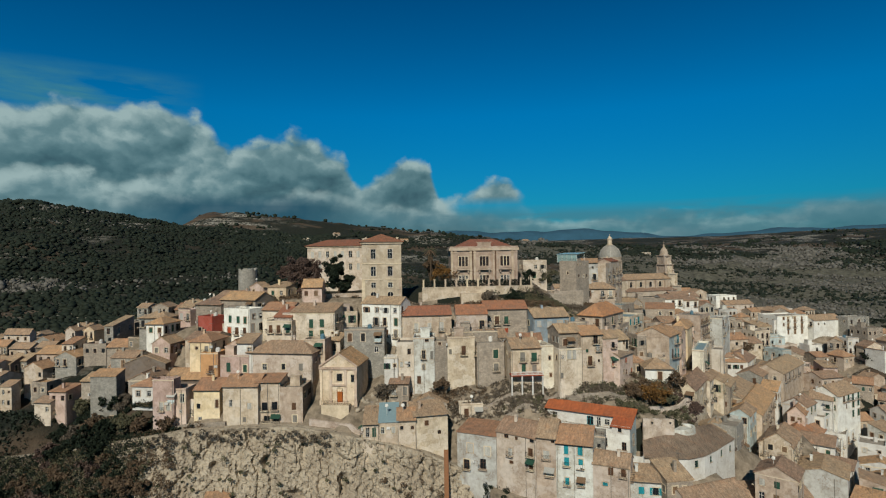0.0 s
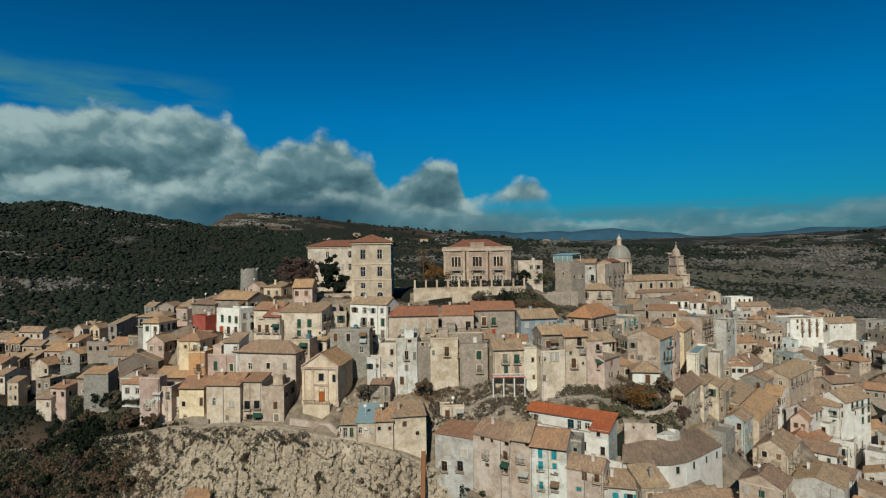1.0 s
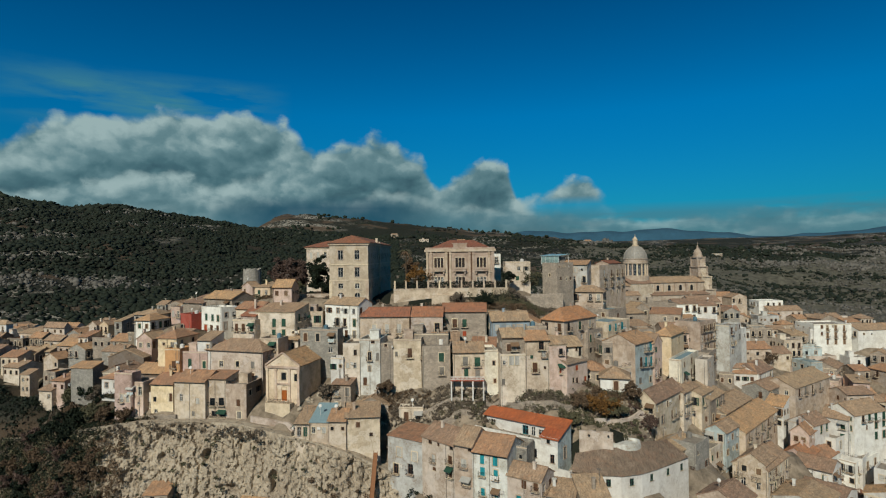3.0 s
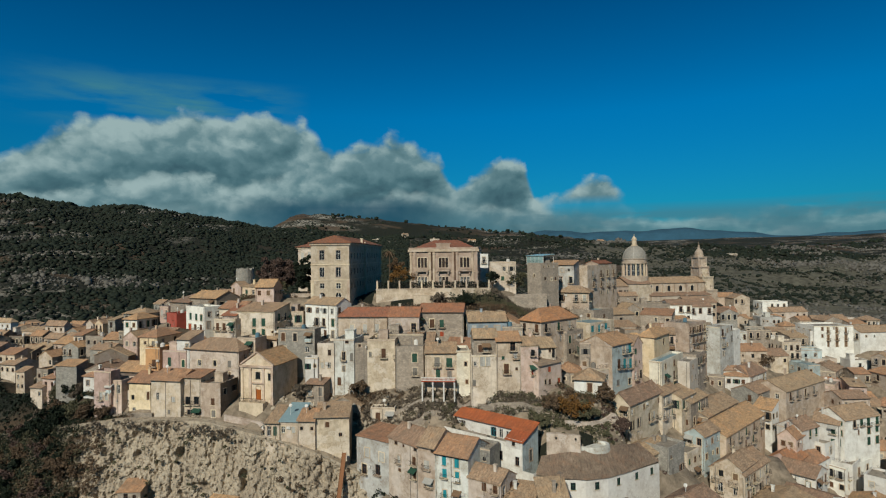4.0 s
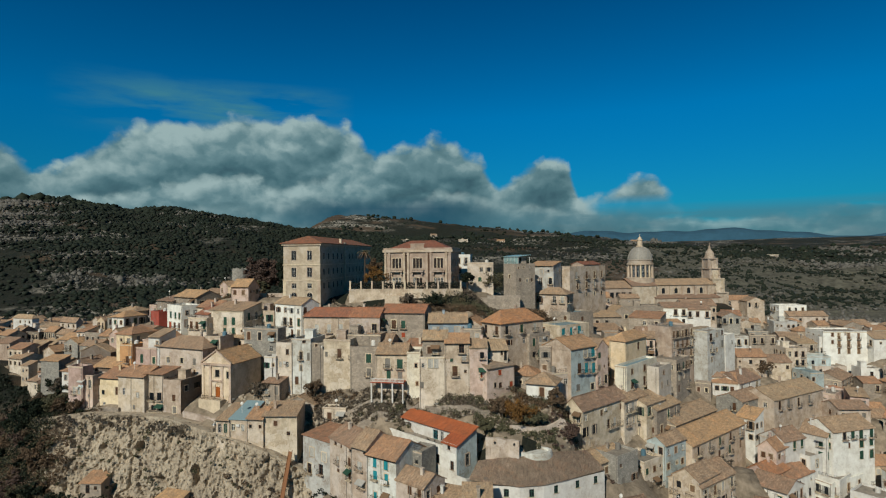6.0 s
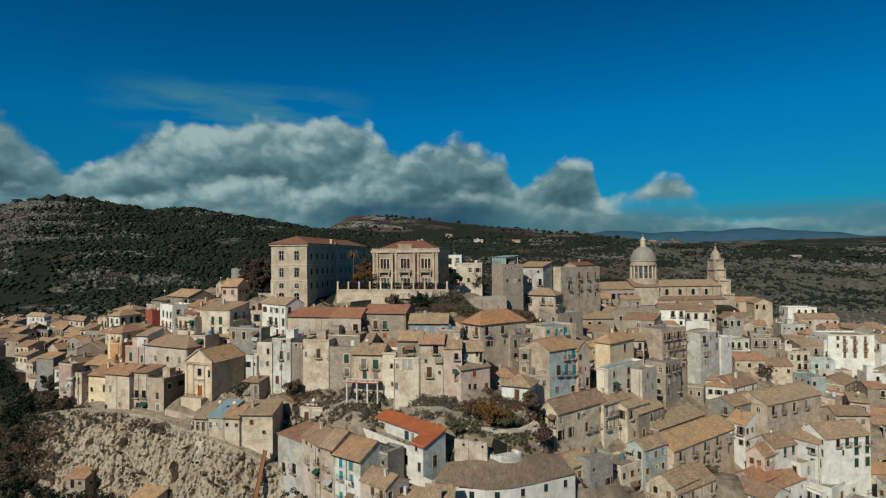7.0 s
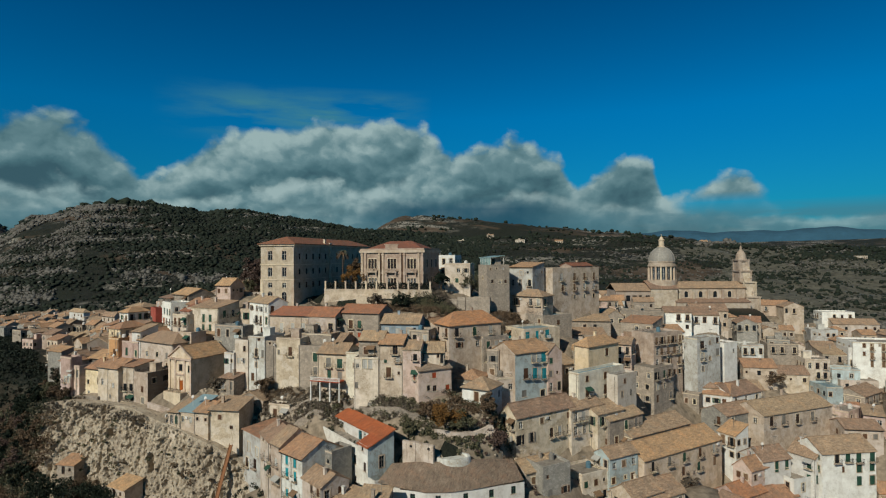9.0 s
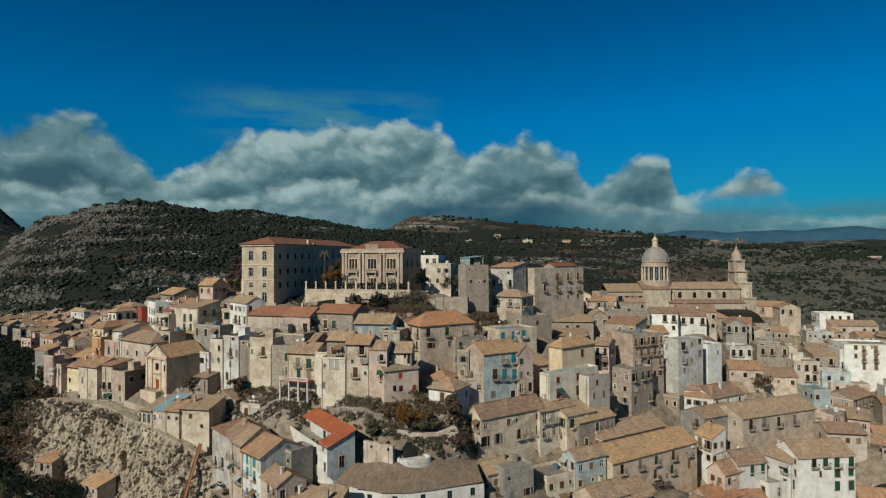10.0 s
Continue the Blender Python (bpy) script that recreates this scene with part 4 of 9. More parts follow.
house(79.4, 165.8, 34.5, 41.9, 8.0, 9.4, -35, "e", 1.8, "s", (1, 2), (2, 2), sink=0.3)
house(82.8, 168.4, 32.7, 40.3, 8.0, 12.2, -35, "e", 1.8, "t", (1, 2), (2, 2))
house(95.2, 173.4, 23.5, 32.7, 10.0, 29.5, -37, "eR2", 2.6, "o2", (1, 2), (4, 2))
house(90.5, 175.5, 29.9, 36.1, 9.0, 22.2, -37, "e", 2.0, "t", (1, 1), (3, 1))
house(111.4, 190.3, 23.8, 32.4, 5.4, 4.9, -42, "s", 2.2, "w", (1, 2), (1, 2))
house(111.6, 200.6, 30.0, 35.8, 8.0, 13.2, -42, "e", 1.8, "g", (1, 1), (2, 1))
house(125.7, 209.8, 28.3, 35.9, 11.0, 27.7, -46, "e", 2.6, "s", (1, 2), (4, 2), lay2=[(2.25, 0.55, 1.4, 2.6, "", 1), (7.08, 0.59, 1.4, 2.6, "grey", 1), (12.59, 0.89, 1.4, 2.6, "", 1), (18.75, 0.9, 1.4, 2.6, "grey", 1)])
house(141.5, 223.7, 24.2, 32.1, 8.0, 9.5, -46, "f", 0.4, "p", (1, 2), (2, 2))
house(118.2, 185.5, 18.3, 28.8, 7.2, 8.6, -52, "e", 2.2, "w", (1, 2), (3, 2), tint="green", sink=0.3, lay=[(5.96, 0.35, 0.8, 0.7, "", 0), (6.15, 0.35, 0.8, 0.7, "", 0)], lay2=[(3.64, 0.35, 1.1, 2.0, "green", 0), (6.78, 0.35, 1.1, 1.9, "green", 0), (3.63, 0.64, 1.1, 2.4, "green", 0), (6.77, 0.35, 1.1, 2.4, "green", 0)])
house(127.7, 188.4, 19.3, 29.4, 7.0, 4.0, -42, "s", 2.6, "w", (1, 2), (1, 2), tint="green", sink=0.3)
house(134.4, 191.9, 16.3, 30.9, 9.0, 14.9, -60, "e", 2.6, "w", (1, 3), (4, 3), tint="green", sink=0.3, lay=[(7.0, 0.51, 1.3, 1.3, "green", 0), (6.99, 3.13, 1.3, 1.7, "green", 0)], lay2=[(3.54, 0.35, 1.1, 2.1, "black", 1), (6.48, 0.35, 1.3, 2.0, "green", 1), (9.45, 0.35, 1.4, 2.3, "green", 1), (13.25, 0.35, 1.4, 2.3, "green", 1), (5.44, 3.34, 0.7, 1.5, "brown", 0), (9.48, 3.01, 1.4, 2.1, "green", 0), (13.1, 2.91, 1.4, 2.0, "green", 0), (9.46, 6.01, 1.4, 2.3, "green", 0), (13.1, 6.02, 1.4, 2.3, "green", 0)])
house(114.5, 180.6, 21.3, 27.4, 4.8, 7.3, -40, "e", 2.2, "p", (1, 1), (1, 1))
house(8.5, 129.1, 28.0, 39.4, 9.4, 8.0, -24, "s", 0.8, "v", (2, 2), (1, 1), sink=0.3, lay=[(2.46, 2.31, 1.4, 2.1, "pale", 0), (6.62, 2.59, 1.4, 2.0, "pale", 0), (1.57, 6.04, 1.4, 2.2, "", 1), (5.5, 5.44, 1.4, 2.2, "", 1)])
house(17.45, 123.6, 30.1, 40.8, 9.6, 8.0, -36, "g", 2.2, "c", (3, 3), (1, 2), lay=[(1.92, 0.38, 1.1, 0.8, "", 0), (4.59, 0.45, 0.7, 0.7, "", 0), (8.14, 0.35, 1.0, 0.7, "", 0), (2.93, 3.25, 1.0, 1.6, "pale", 1), (7.79, 2.33, 1.1, 1.7, "brown", 1), (3.18, 5.88, 1.0, 0.7, "brown", 0), (7.98, 4.87, 0.9, 1.9, "brown", 1)])
house(22.5, 120.1, 31.3, 41.4, 4.1, 8.0, -23, "g", 2.6, "s", (1, 3), (1, 2), lay=[(3.05, 0.35, 0.8, 0.7, "", 0), (1.46, 2.79, 1.3, 1.7, "pale", 1), (2.15, 6.49, 1.2, 1.5, "pale", 1)])
house(27.9, 118.9, 31.6, 40.6, 7.4, 9.6, -19, "g", 2.4, "v", (2, 3), (1, 2), tint="teal", lay=[(1.63, 0.35, 0.9, 1.9, "teal", 0), (4.39, 0.35, 1.0, 1.9, "teal", 0), (1.65, 2.9, 1.0, 1.7, "teal", 1), (4.52, 2.98, 0.9, 1.8, "teal", 1), (1.8, 7.03, 0.8, 1.5, "teal", 1), (4.65, 6.87, 0.8, 1.5, "teal", 1)])
house(32.6, 120.6, 34.5, 41.1, 3.9, 5.0, -19, "f", 0.4, "g", (1, 1), (0, 1))
house(-4.2, 130.9, 37.3, 43.2, 8.0, 7.0, 13, "s", 1.5, "s", (2, 2), (0, 1), sink=1.5, lay=[(2.6, 1.1, 0.9, 1.2, "brown", 0), (5.6, 3.6, 0.8, 0.9, "", 0)])
house(-17.2, 129.2, 38.5, 42.0, 3.4, 8.0, 4, "s", 1.8, "s", (1, 1), (0, 1), sink=1.5)
house(-13.2, 129.5, 38.5, 42.4, 4.4, 8.0, 4, "sB", 2.0, "s", (1, 1), (0, 1), sink=1.5)
house(-9.2, 129.9, 38.5, 42.6, 4.2, 8.0, 4, "g", 1.6, "s", (1, 1), (0, 1), sink=1.5)
house(-11.3, 139.5, 42.1, 48.3, 4.9, 4.9, -3, "s", 1.0, "t", (1, 2), (0, 1), sink=0.3)
house(-3.9, 139.5, 39.6, 43.4, 8.9, 4.5, -3, "e", 1.8, "t", (0, 0), (0, 0), sink=0.3)
house(-13.5, 141.7, 49.6, 54.4, 3.4, 3.2, -3, "f", 0.4, "w", (1, 1), (0, 1), sink=0.3)
house(6.2, 137.3, 39.5, 43.5, 5.9, 3.0, 4, "f", 0.6, "c", (2, 1), (0, 1), sink=0.3)
house(71.4, 141.8, 30.6, 36.4, 6.7, 7.2, -40, "f", 0.5, "g", (1, 2), (1, 2))
house(77.8, 152.3, 23.1, 32.0, 7.0, 7.5, -40, "f", 0.4, "c", (1, 2), (2, 2))
house(68.3, 142.2, 29.2, 34.8, 7.0, 8.8, -40, "e", 1.5, "t", (1, 1), (1, 1))
house(98.4, 145.3, 12.9, 22.9, 10.9, 12.0, -38, "e", 1.5, "v", (0, 0), (0, 0))
house(89.2, 148.6, 22.0, 30.0, 6.1, 9.0, -38, "e", 2.0, "s", (1, 2), (3, 2))
house(129.8, 186.2, 11.1, 19.4, 7.7, 8.0, -40, "f", 0.8, "w", (1, 1), (1, 1))
house(136.4, 177.9, 11.4, 18.4, 7.1, 8.0, -40, "f", 0.8, "w", (1, 1), (2, 1))
house(123.9, 171.5, 6.5, 12.0, 4.3, 5.0, -40, "eR", 1.5, "c", (1, 1), (1, 1))
house(34.3, 114.35, 28.8, 37.2, 7.2, 6.0, -25.5, "g", 1.6, "c", (2, 2), (1, 1), lay=[(3.07, 0.35, 1.0, 1.7, "brown", 0), (5.57, 0.35, 0.9, 1.6, "brown", 1), (1.96, 3.62, 1.0, 0.7, "teal", 0)])
house(39.0, 113.5, 28.7, 34.4, 8.1, 6.0, -12, "s", 1.2, "v", (3, 1), (1, 1), tint="teal")
house(204.3, 287.2, 34.1, 41.8, 5.8, 10.0, -20, "g", 2.0, "w", (2, 1), (1, 1))
house(175.4, 248.9, 30.4, 38.8, 5.3, 9.0, -40, "e", 1.4, "t", (1, 2), (2, 2))
house(180.0, 247.9, 34.4, 40.4, 5.8, 6.0, 10, "f", 0.4, "w", (2, 3), (1, 2))
house(191.9, 252.5, 39.2, 44.3, 8.0, 9.0, 10, "f", 0.4, "t", (2, 1), (1, 1))
house(193.8, 263.2, 37.2, 47.9, 11.8, 6.2, 10, "f", 0.4, "g", (2, 2), (1, 1))
house(178.0, 270.0, 36.6, 42.1, 13.1, 9.0, 10, "e", 1.8, "c", (2, 1), (1, 1))
house(180.9, 267.0, 42.2, 46.3, 17.7, 9.0, 15, "g", 2.0, "w", (3, 1), (1, 1))
house(113.7, 215.6, 33.3, 38.1, 9.8, 14.0, -40, "e", 2.4, "w", (1, 1), (2, 1))
house(105.9, 213.9, 36.1, 39.7, 6.3, 9.0, 10, "h", 1.8, "w", (2, 1), (1, 1))
house(134.0, 264.3, 41.4, 47.0, 10.3, 9.0, 10, "f", 0.4, "t", (2, 1), (1, 1))
house(123.2, 239.3, 37.6, 42.2, 10.4, 9.0, 10, "g", 2.0, "s", (2, 1), (1, 1))
house(133.9, 247.4, 35.0, 39.1, 10.5, 9.0, 10, "g", 2.0, "s", (2, 1), (1, 1))
house(119.4, 226.7, 33.7, 37.2, 5.8, 9.0, 20, "g", 2.0, "t", (2, 1), (1, 1))
house(143.3, 239.1, 33.5, 37.4, 5.1, 9.0, 20, "fB", 0.4, "b", (2, 1), (1, 1))
house(155.6, 258.3, 32.6, 36.4, 11.6, 9.0, 10, "f", 0.4, "c", (2, 1), (1, 1))
house(151.6, 266.1, 40.3, 43.8, 10.2, 9.0, 10, "s", 1.5, "t", (2, 1), (1, 1))
house(149.9, 261.1, 36.8, 40.7, 8.6, 9.0, 10, "f", 0.4, "b", (2, 1), (1, 1))
house(174.3, 332.6, 42.4, 47.9, 18.7, 9.0, 10, "g", 2.0, "c", (4, 1), (1, 1))
house(168.4, 336.4, 49.7, 53.0, 13.6, 9.0, 10, "f", 0.4, "w", (3, 1), (1, 1))
house(142.3, 337.7, 52.7, 55.4, 14.9, 9.0, -5, "g", 2.0, "s", (3, 1), (1, 1))
house(122.8, 264.1, 49.3, 54.1, 6.9, 9.0, 5, "e", 1.6, "g", (2, 1), (1, 1))
house(109.1, 255.9, 50.4, 59.2, 13.0, 9.0, 10, "g", 2.0, "s", (4, 2), (1, 1))
house(98.5, 244.3, 50.4, 59.3, 9.3, 9.0, 5, "g", 1.5, "w", (3, 2), (1, 1))
house(86.6, 240.5, 53.4, 59.9, 14.9, 9.0, 5, "f", 0.5, "t", (4, 2), (1, 1))
house(68.2, 219.2, 51.2, 57.8, 17.6, 9.0, 15, "s", 1.4, "t", (4, 1), (1, 1))
house(71.4, 209.4, 50.1, 54.5, 10.5, 9.0, 15, "s", 1.2, "c", (2, 1), (1, 1))
house(84.1, 195.7, 48.2, 54.2, 4.4, 9.0, -5, "g", 1.4, "p", (2, 2), (1, 1))
house(107.7, 249.9, 55.1, 58.1, 9.3, 9.0, 5, "g", 1.5, "w", (2, 1), (1, 1))
house(150.2, 219.2, 30.8, 33.9, 5.0, 8.0, -10, "s", 1.2, "p", (1, 1), (1, 1))
house(153.8, 246.0, 27.9, 34.3, 8.8, 13.7, -35, "e", 1.9, "t", (1, 2), (2, 2))
house(145.5, 225.8, 26.8, 33.3, 5.2, 10.4, -35, "f", 0.5, "p", (1, 2), (2, 2))
house(156.8, 226.4, 17.9, 25.8, 8.3, 9.0, 10, "g", 1.6, "s", (2, 2), (1, 1))
house(87.4, 224.6, 52.7, 57.2, 10.9, 8.7, -20, "s", 1.5, "t", (2, 1), (1, 1))
house(62.9, 219.4, 61.9, 75.8, 9.25, 23.8, -31.6, "f", 0.4, "s", (0, 3), (5, 3), lay=[], lay2=[(3.6, 1.9, 1.4, 2.5, "pale", 1), (10.2, 1.9, 1.3, 2.5, "umber", 1), (15.4, 1.9, 1.3, 2.5, "umber", 1), (20.4, 1.9, 1.3, 2.5, "umber", 1), (4.2, 5.6, 1.2, 2.2, "brown", 1), (10.2, 5.6, 1.2, 2.2, "umber", 1), (15.4, 5.6, 1.2, 2.2, "pale", 1), (20.4, 5.6, 1.2, 2.2, "pale", 1), (10.2, 9.3, 1.1, 1.5, "grey", 0), (15.4, 9.3, 1.1, 1.5, "grey", 0), (20.4, 9.3, 1.1, 1.5, "", 0)])
house(45.1, 191.1, 64.2, 77.2, 6.7, 7.5, -48, "f", 0.4, "t", (0, 1), (0, 1), lay=[(3.0, 3.6, 0.7, 1.0, "", 0)], lay2=[(0.9, 1.0, 0.5, 0.6, "", 0), (2.9, 0.9, 0.5, 0.6, "", 0), (5.2, 1.0, 0.5, 0.6, "", 0), (1.3, 4.6, 0.8, 1.1, "", 0), (4.0, 4.9, 0.8, 1.0, "", 0), (5.8, 4.7, 0.8, 1.1, "", 0)])
house(45.6, 112.9, 30.0, 34.7, 5.6, 6.0, 10, "s", 2.0, "t", (2, 2), (1, 1))
house(52.2, 111.7, 28.7, 30.9, 14.8, 8.0, 20, "g", 2.2, "c", (2, 1), (1, 1))
house(73.4, 127.4, 22.5, 24.9, 15.3, 9.0, 0, "g", 2.0, "s", (2, 1), (1, 1))
house(-42.3, 135.6, 41.7, 50.1, 5.9, 6.0, -2, "s", 0.8, "s", (2, 2), (1, 1), sink=0.3, lay=[(1.53, 4.75, 1.4, 1.9, "", 1), (3.91, 4.64, 1.4, 1.9, "", 1), (2.01, 7.95, 1.4, 1.5, "", 1), (4.25, 7.84, 1.4, 1.5, "", 1)])
house(-149.2, 185.7, 37.7, 41.6, 8.2, 9.0, -10, "g", 1.6, "c", (2, 1), (1, 1))
house(-112.6, 164.9, 35.0, 41.7, 5.5, 6.0, -8, "s", 1.0, "p", (1, 2), (1, 1))
house(-64.1, 135.4, 42.4, 48.9, 4.5, 5.0, -3, "f", 0.4, "p", (1, 2), (0, 1), sink=0.3)
house(-152.8, 194.8, 40.7, 44.7, 9.2, 9.0, -5, "g", 1.8, "n", (2, 1), (1, 1))
house(-173.7, 199.5, 40.1, 44.8, 8.5, 9.0, -5, "g", 1.8, "s", (2, 1), (1, 1))
house(109.5, 213.3, 34.4, 38.2, 7.4, 11.5, -8, "g", 2.2, "w", (3, 1), (1, 1))
house(102.3, 206.2, 34.6, 38.6, 4.6, 3.0, -20, "f", 0.4, "t", (3, 1), (0, 1), tint="small")
house(134.0, 265.7, 36.4, 48.3, 7.3, 8.0, -5, "f", 0.4, "g", (1, 1), (1, 1))
house(125.7, 271.9, 48.8, 53.9, 7.2, 9.0, -5, "g", 1.6, "t", (1, 1), (1, 1))
house(158.3, 313.6, 39.9, 47.1, 10.3, 8.0, 5, "f", 0.4, "v", (4, 1), (1, 1))
house(84.2, 157.2, 25.4, 34.5, 5.0, 8.6, -40, "e", 1.5, "b", (1, 2), (2, 2))
house(91.0, 151.2, 23.3, 28.8, 7.8, 14.7, -40, "e", 2.4, "s", (1, 2), (3, 2))
house(111.5, 176.3, 14.6, 22.5, 6.7, 10.3, -40, "eR3", 2.2, "p", (1, 2), (2, 2))
house(117.9, 180.5, 13.6, 20.7, 7.0, 12.6, -45, "eR2", 2.0, "w", (1, 2), (2, 2))
house(134.2, 188.6, 10.3, 18.6, 5.4, 20.6, -50, "f", 0.6, "w", (1, 2), (3, 2))
house(127.9, 189.8, 16.9, 24.7, 7.0, 16.6, -50, "f", 0.4, "w", (1, 1), (2, 1))
house(31.5, 197.0, 69.0, 77.6, 8.5, 7.0, 8, "f", 0.4, "c", (2, 2), (1, 1))
house(21.0, 212.0, 71.0, 80.4, 8.5, 9.0, 6, "f", 0.4, "w", (2, 2), (2, 2))
house(52.5, 204.5, 66.0, 76.2, 8.6, 8.0, -16, "sR2", 1.4, "v", (3, 2), (1, 1), tint="pale")
house(66.0, 222.0, 75.3, 76.3, 5.0, 11.0, -31.6, "eR", 1.0, "s", (0, 0), (0, 0), sink=0.2)

# yards, streets and slopes between the houses
plot(-50, 108, 130, 8, 0, 17)
plot(-135, 138, 60, 12, 30, 16)
plot(20, 104, 70, 8, 0, 20)
plot(75, 116, 40, 10, 30, 20)
plot(112, 140, 30, 12, 45, 14)
plot(165, 170, 40, 20, 45, 12)
plot(2, 138.5, 30, 3, 0, 46.2)
plot(30, 134.6, 30, 2.5, 2, 45.2)
plot(14, 133, 16, 2, -8, 43.0)
plot(50, 136, 14, 3, 10, 41.2)
plot(57, 142.5, 9, 2, -30, 46.0)
plot(75, 148, 4, 30, -35, 37.8)
plot(96, 160, 5, 34, -37, 26.0)
plot(10, 172, 46, 3, 7, 64.0)
plot(13, 190, 40, 20, 2, 69.4)
plot(-40, 182, 26, 24, 0, 67.2)
plot(-60, 200, 24, 10, 0, 64.5)
plot(45, 186, 24, 8, 10, 62)
plot(-90, 240, 60, 30, 0, 55)
plot(30, 250, 60, 30, 0, 60)
plot(-160, 260, 80, 20, 0, 40)
plot(80, 345, 160, 10, 5, 44)
plot(200, 320, 60, 20, 0, 40)
plot(-270, 262, 110, 50, 0, 36)


# ---------------------------------------------------------------- the ground
def far_land(x, y):
    """Valley round the town and the ridges behind it, by bearing and distance from a point in front of the town."""
    dx, dy = x - 54.0, y - 9.0
    r, b = np.hypot(dx, dy), np.degrees(np.arctan2(dx, dy))
    brg = [-180, -90, -66, -60, -57, -52, -46, -39, -32, -25, -18, -10, -3, 3, 9, 15, 22, 30, 40, 60, 90, 180]
    crest = [40, 90, 88, 95, 142, 166, 162, 154, 140, 122, 114, 112, 109, 104, 96, 90, 86, 90, 100, 110, 90, 40]
    dist = [900, 1100, 1150, 1150, 1050, 1000, 980, 960, 960, 980, 1000, 1000, 1000, 1020, 1080, 1180, 1300, 1500, 1600, 1500, 1200, 900]
    foot = [10, 10, 8, 10, 14, 24, 30, 34, 38, 42, 44, 44, 42, 40, 38, 34, 28, 22, 18, 10, 10, 10]
    zc, rc, zf = np.interp(b, brg, crest), np.interp(b, brg, dist), np.interp(b, brg, foot)
    k = np.clip((r - 430) / (rc - 430), 0, 1)
    z = zf + (zc - zf) * (0.45 * k + 0.55 * k * k * (3 - 2 * k))
    z = np.where(r > rc, zc - np.clip((r - rc) / 900, 0, 1) * 45, z)
    mesa = np.interp(b, [-34, -29, -27, -25.3, -20, -15, -11, -6, 2, 8], [90, 118, 165, 199, 193, 180, 166, 150, 130, 90])
    z = z + np.clip(mesa - z, 0, None) * np.clip((r - 1250) / 300, 0, 1) ** 1.6 * np.clip((2300 - r) / 500, 0, 1)
    z = z + 62 * np.exp(-((b - 36) / 11) ** 2 - ((r - 2200) / 420) ** 2) + 190 * np.exp(-((b + 67) / 8) ** 4 - ((r - 1950) / 450) ** 2)
    far = np.interp(b, [-90, -60, -20, 0, 6, 12, 18, 26, 34, 45, 90], [120, 150, 150, 150, 160, 165, 170, 170, 190, 190, 120])
    z = z + np.clip(far - z, 0, None) * np.clip((r - 2300) / 1500, 0, 1) ** 1.5
    return np.where(r < 430, zf, z)


def wave_noise(x, y):
    """Rolling relief out of a few crossed waves."""
    out = 0
    for a, l, p, s in ((0.4, 190, 0.3, 6.0), (1.7, 133, 1.1, 4.5), (2.6, 87, 2.0, 3.2), (0.9, 51, 0.7, 2.0), (2.1, 33, 4.0, 1.2), (1.2, 21, 5.1, 0.7)):
        out = out + s * np.sin((x * math.cos(a) + y * math.sin(a)) / l * 6.283 + p + 1.7 * np.sin((y * math.cos(a) - x * math.sin(a)) / (l * 1.4) * 6.283))
    return out


LV = np.array(LEVELS + [(-22, 196, 6, 30, radians(7), 67.0), (-32, 228, 22, 8, 0, 66.0), (13, 190, 11, 7, 0, 69.4), (-25, 141, 5, 6, 0, 44.3),
                        (100, 314, 26, 12, radians(19), 55.5), (33.5, 130, 10, 3, radians(-31), 34.5), (54, 123.5, 10, 2.5, radians(20), 30.0), (48.5, 131.5, 4, 2, 0, 41.3)])


def ground_z(x, y):
    x, y = np.asarray(x, float), np.asarray(y, float)
    shape = x.shape
    x, y = x.ravel(), y.ravel()
    far = far_land(x, y)
    rr = np.hypot(x - 54, y - 9)
    far = far + 0.45 * wave_noise(x, y) * np.clip((rr - 430) / 250, 0, 1) * np.clip((3000 - rr) / 1200, 0.25, 1)
    near = (np.abs(x) < 420) & (y > -100) & (y < 480)
    z = far.copy()
    if near.any():
        xn, yn = x[near][:, None], y[near][:, None]
        c, s = np.cos(LV[:, 4]), np.sin(LV[:, 4])
        dx, dy = xn - LV[:, 0], yn - LV[:, 1]
        u, v = np.abs(dx * c + dy * s) - LV[:, 2], np.abs(-dx * s + dy * c) - LV[:, 3]
        q = np.clip(u, 0, None) ** 2 + np.clip(v, 0, None) ** 2
        wt = 1 / (q + 5.0) ** 1.7
        wb = 1 / (55.0 ** 2) ** 1.7
        z[near] = ((wt * LV[:, 5]).sum(1) + wb * 3 * far[near]) / (wt.sum(1) + wb * 3)
    # the rock edge: the ground breaks off behind the cliff's lip
    on = (x > -120) & (x < 8)
    lip = np.interp(x, CLIFF_X, CLIFF_Y)
    z = np.where(on & (y < lip + 5), np.minimum(z, np.interp(x, CLIFF_X, CLIFF_Z) - 0.4), z)
    z = np.where(on & (y < lip + 0.5), np.minimum(z, 13.0), z)
    return z.reshape(shape)


CLIFF_X = [-120, -100, -84, -70, -60, -46, -34, -22, -12, -4, 8]
CLIFF_Y = [150, 142, 134, 130, 129.5, 129.2, 128.4, 126.4, 125.8, 127.0, 128.5]
CLIFF_Z = [27, 31, 35.5, 38.5, 40.2, 41.0, 41.0, 39.5, 37.6, 35.0, 29]


def axis(lo, hi, step, end0, end1, grow):
    mid = list(np.arange(lo, hi + 0.1, step))
    a, s = [lo], step
    while a[-1] > end0:
        s *= grow
        a.append(a[-1] - s)
    b, s = [hi], step
    while b[-1] < end1:
        s *= grow
        b.append(b[-1] + s)
    return np.array(a[:0:-1] + mid + b[1:])


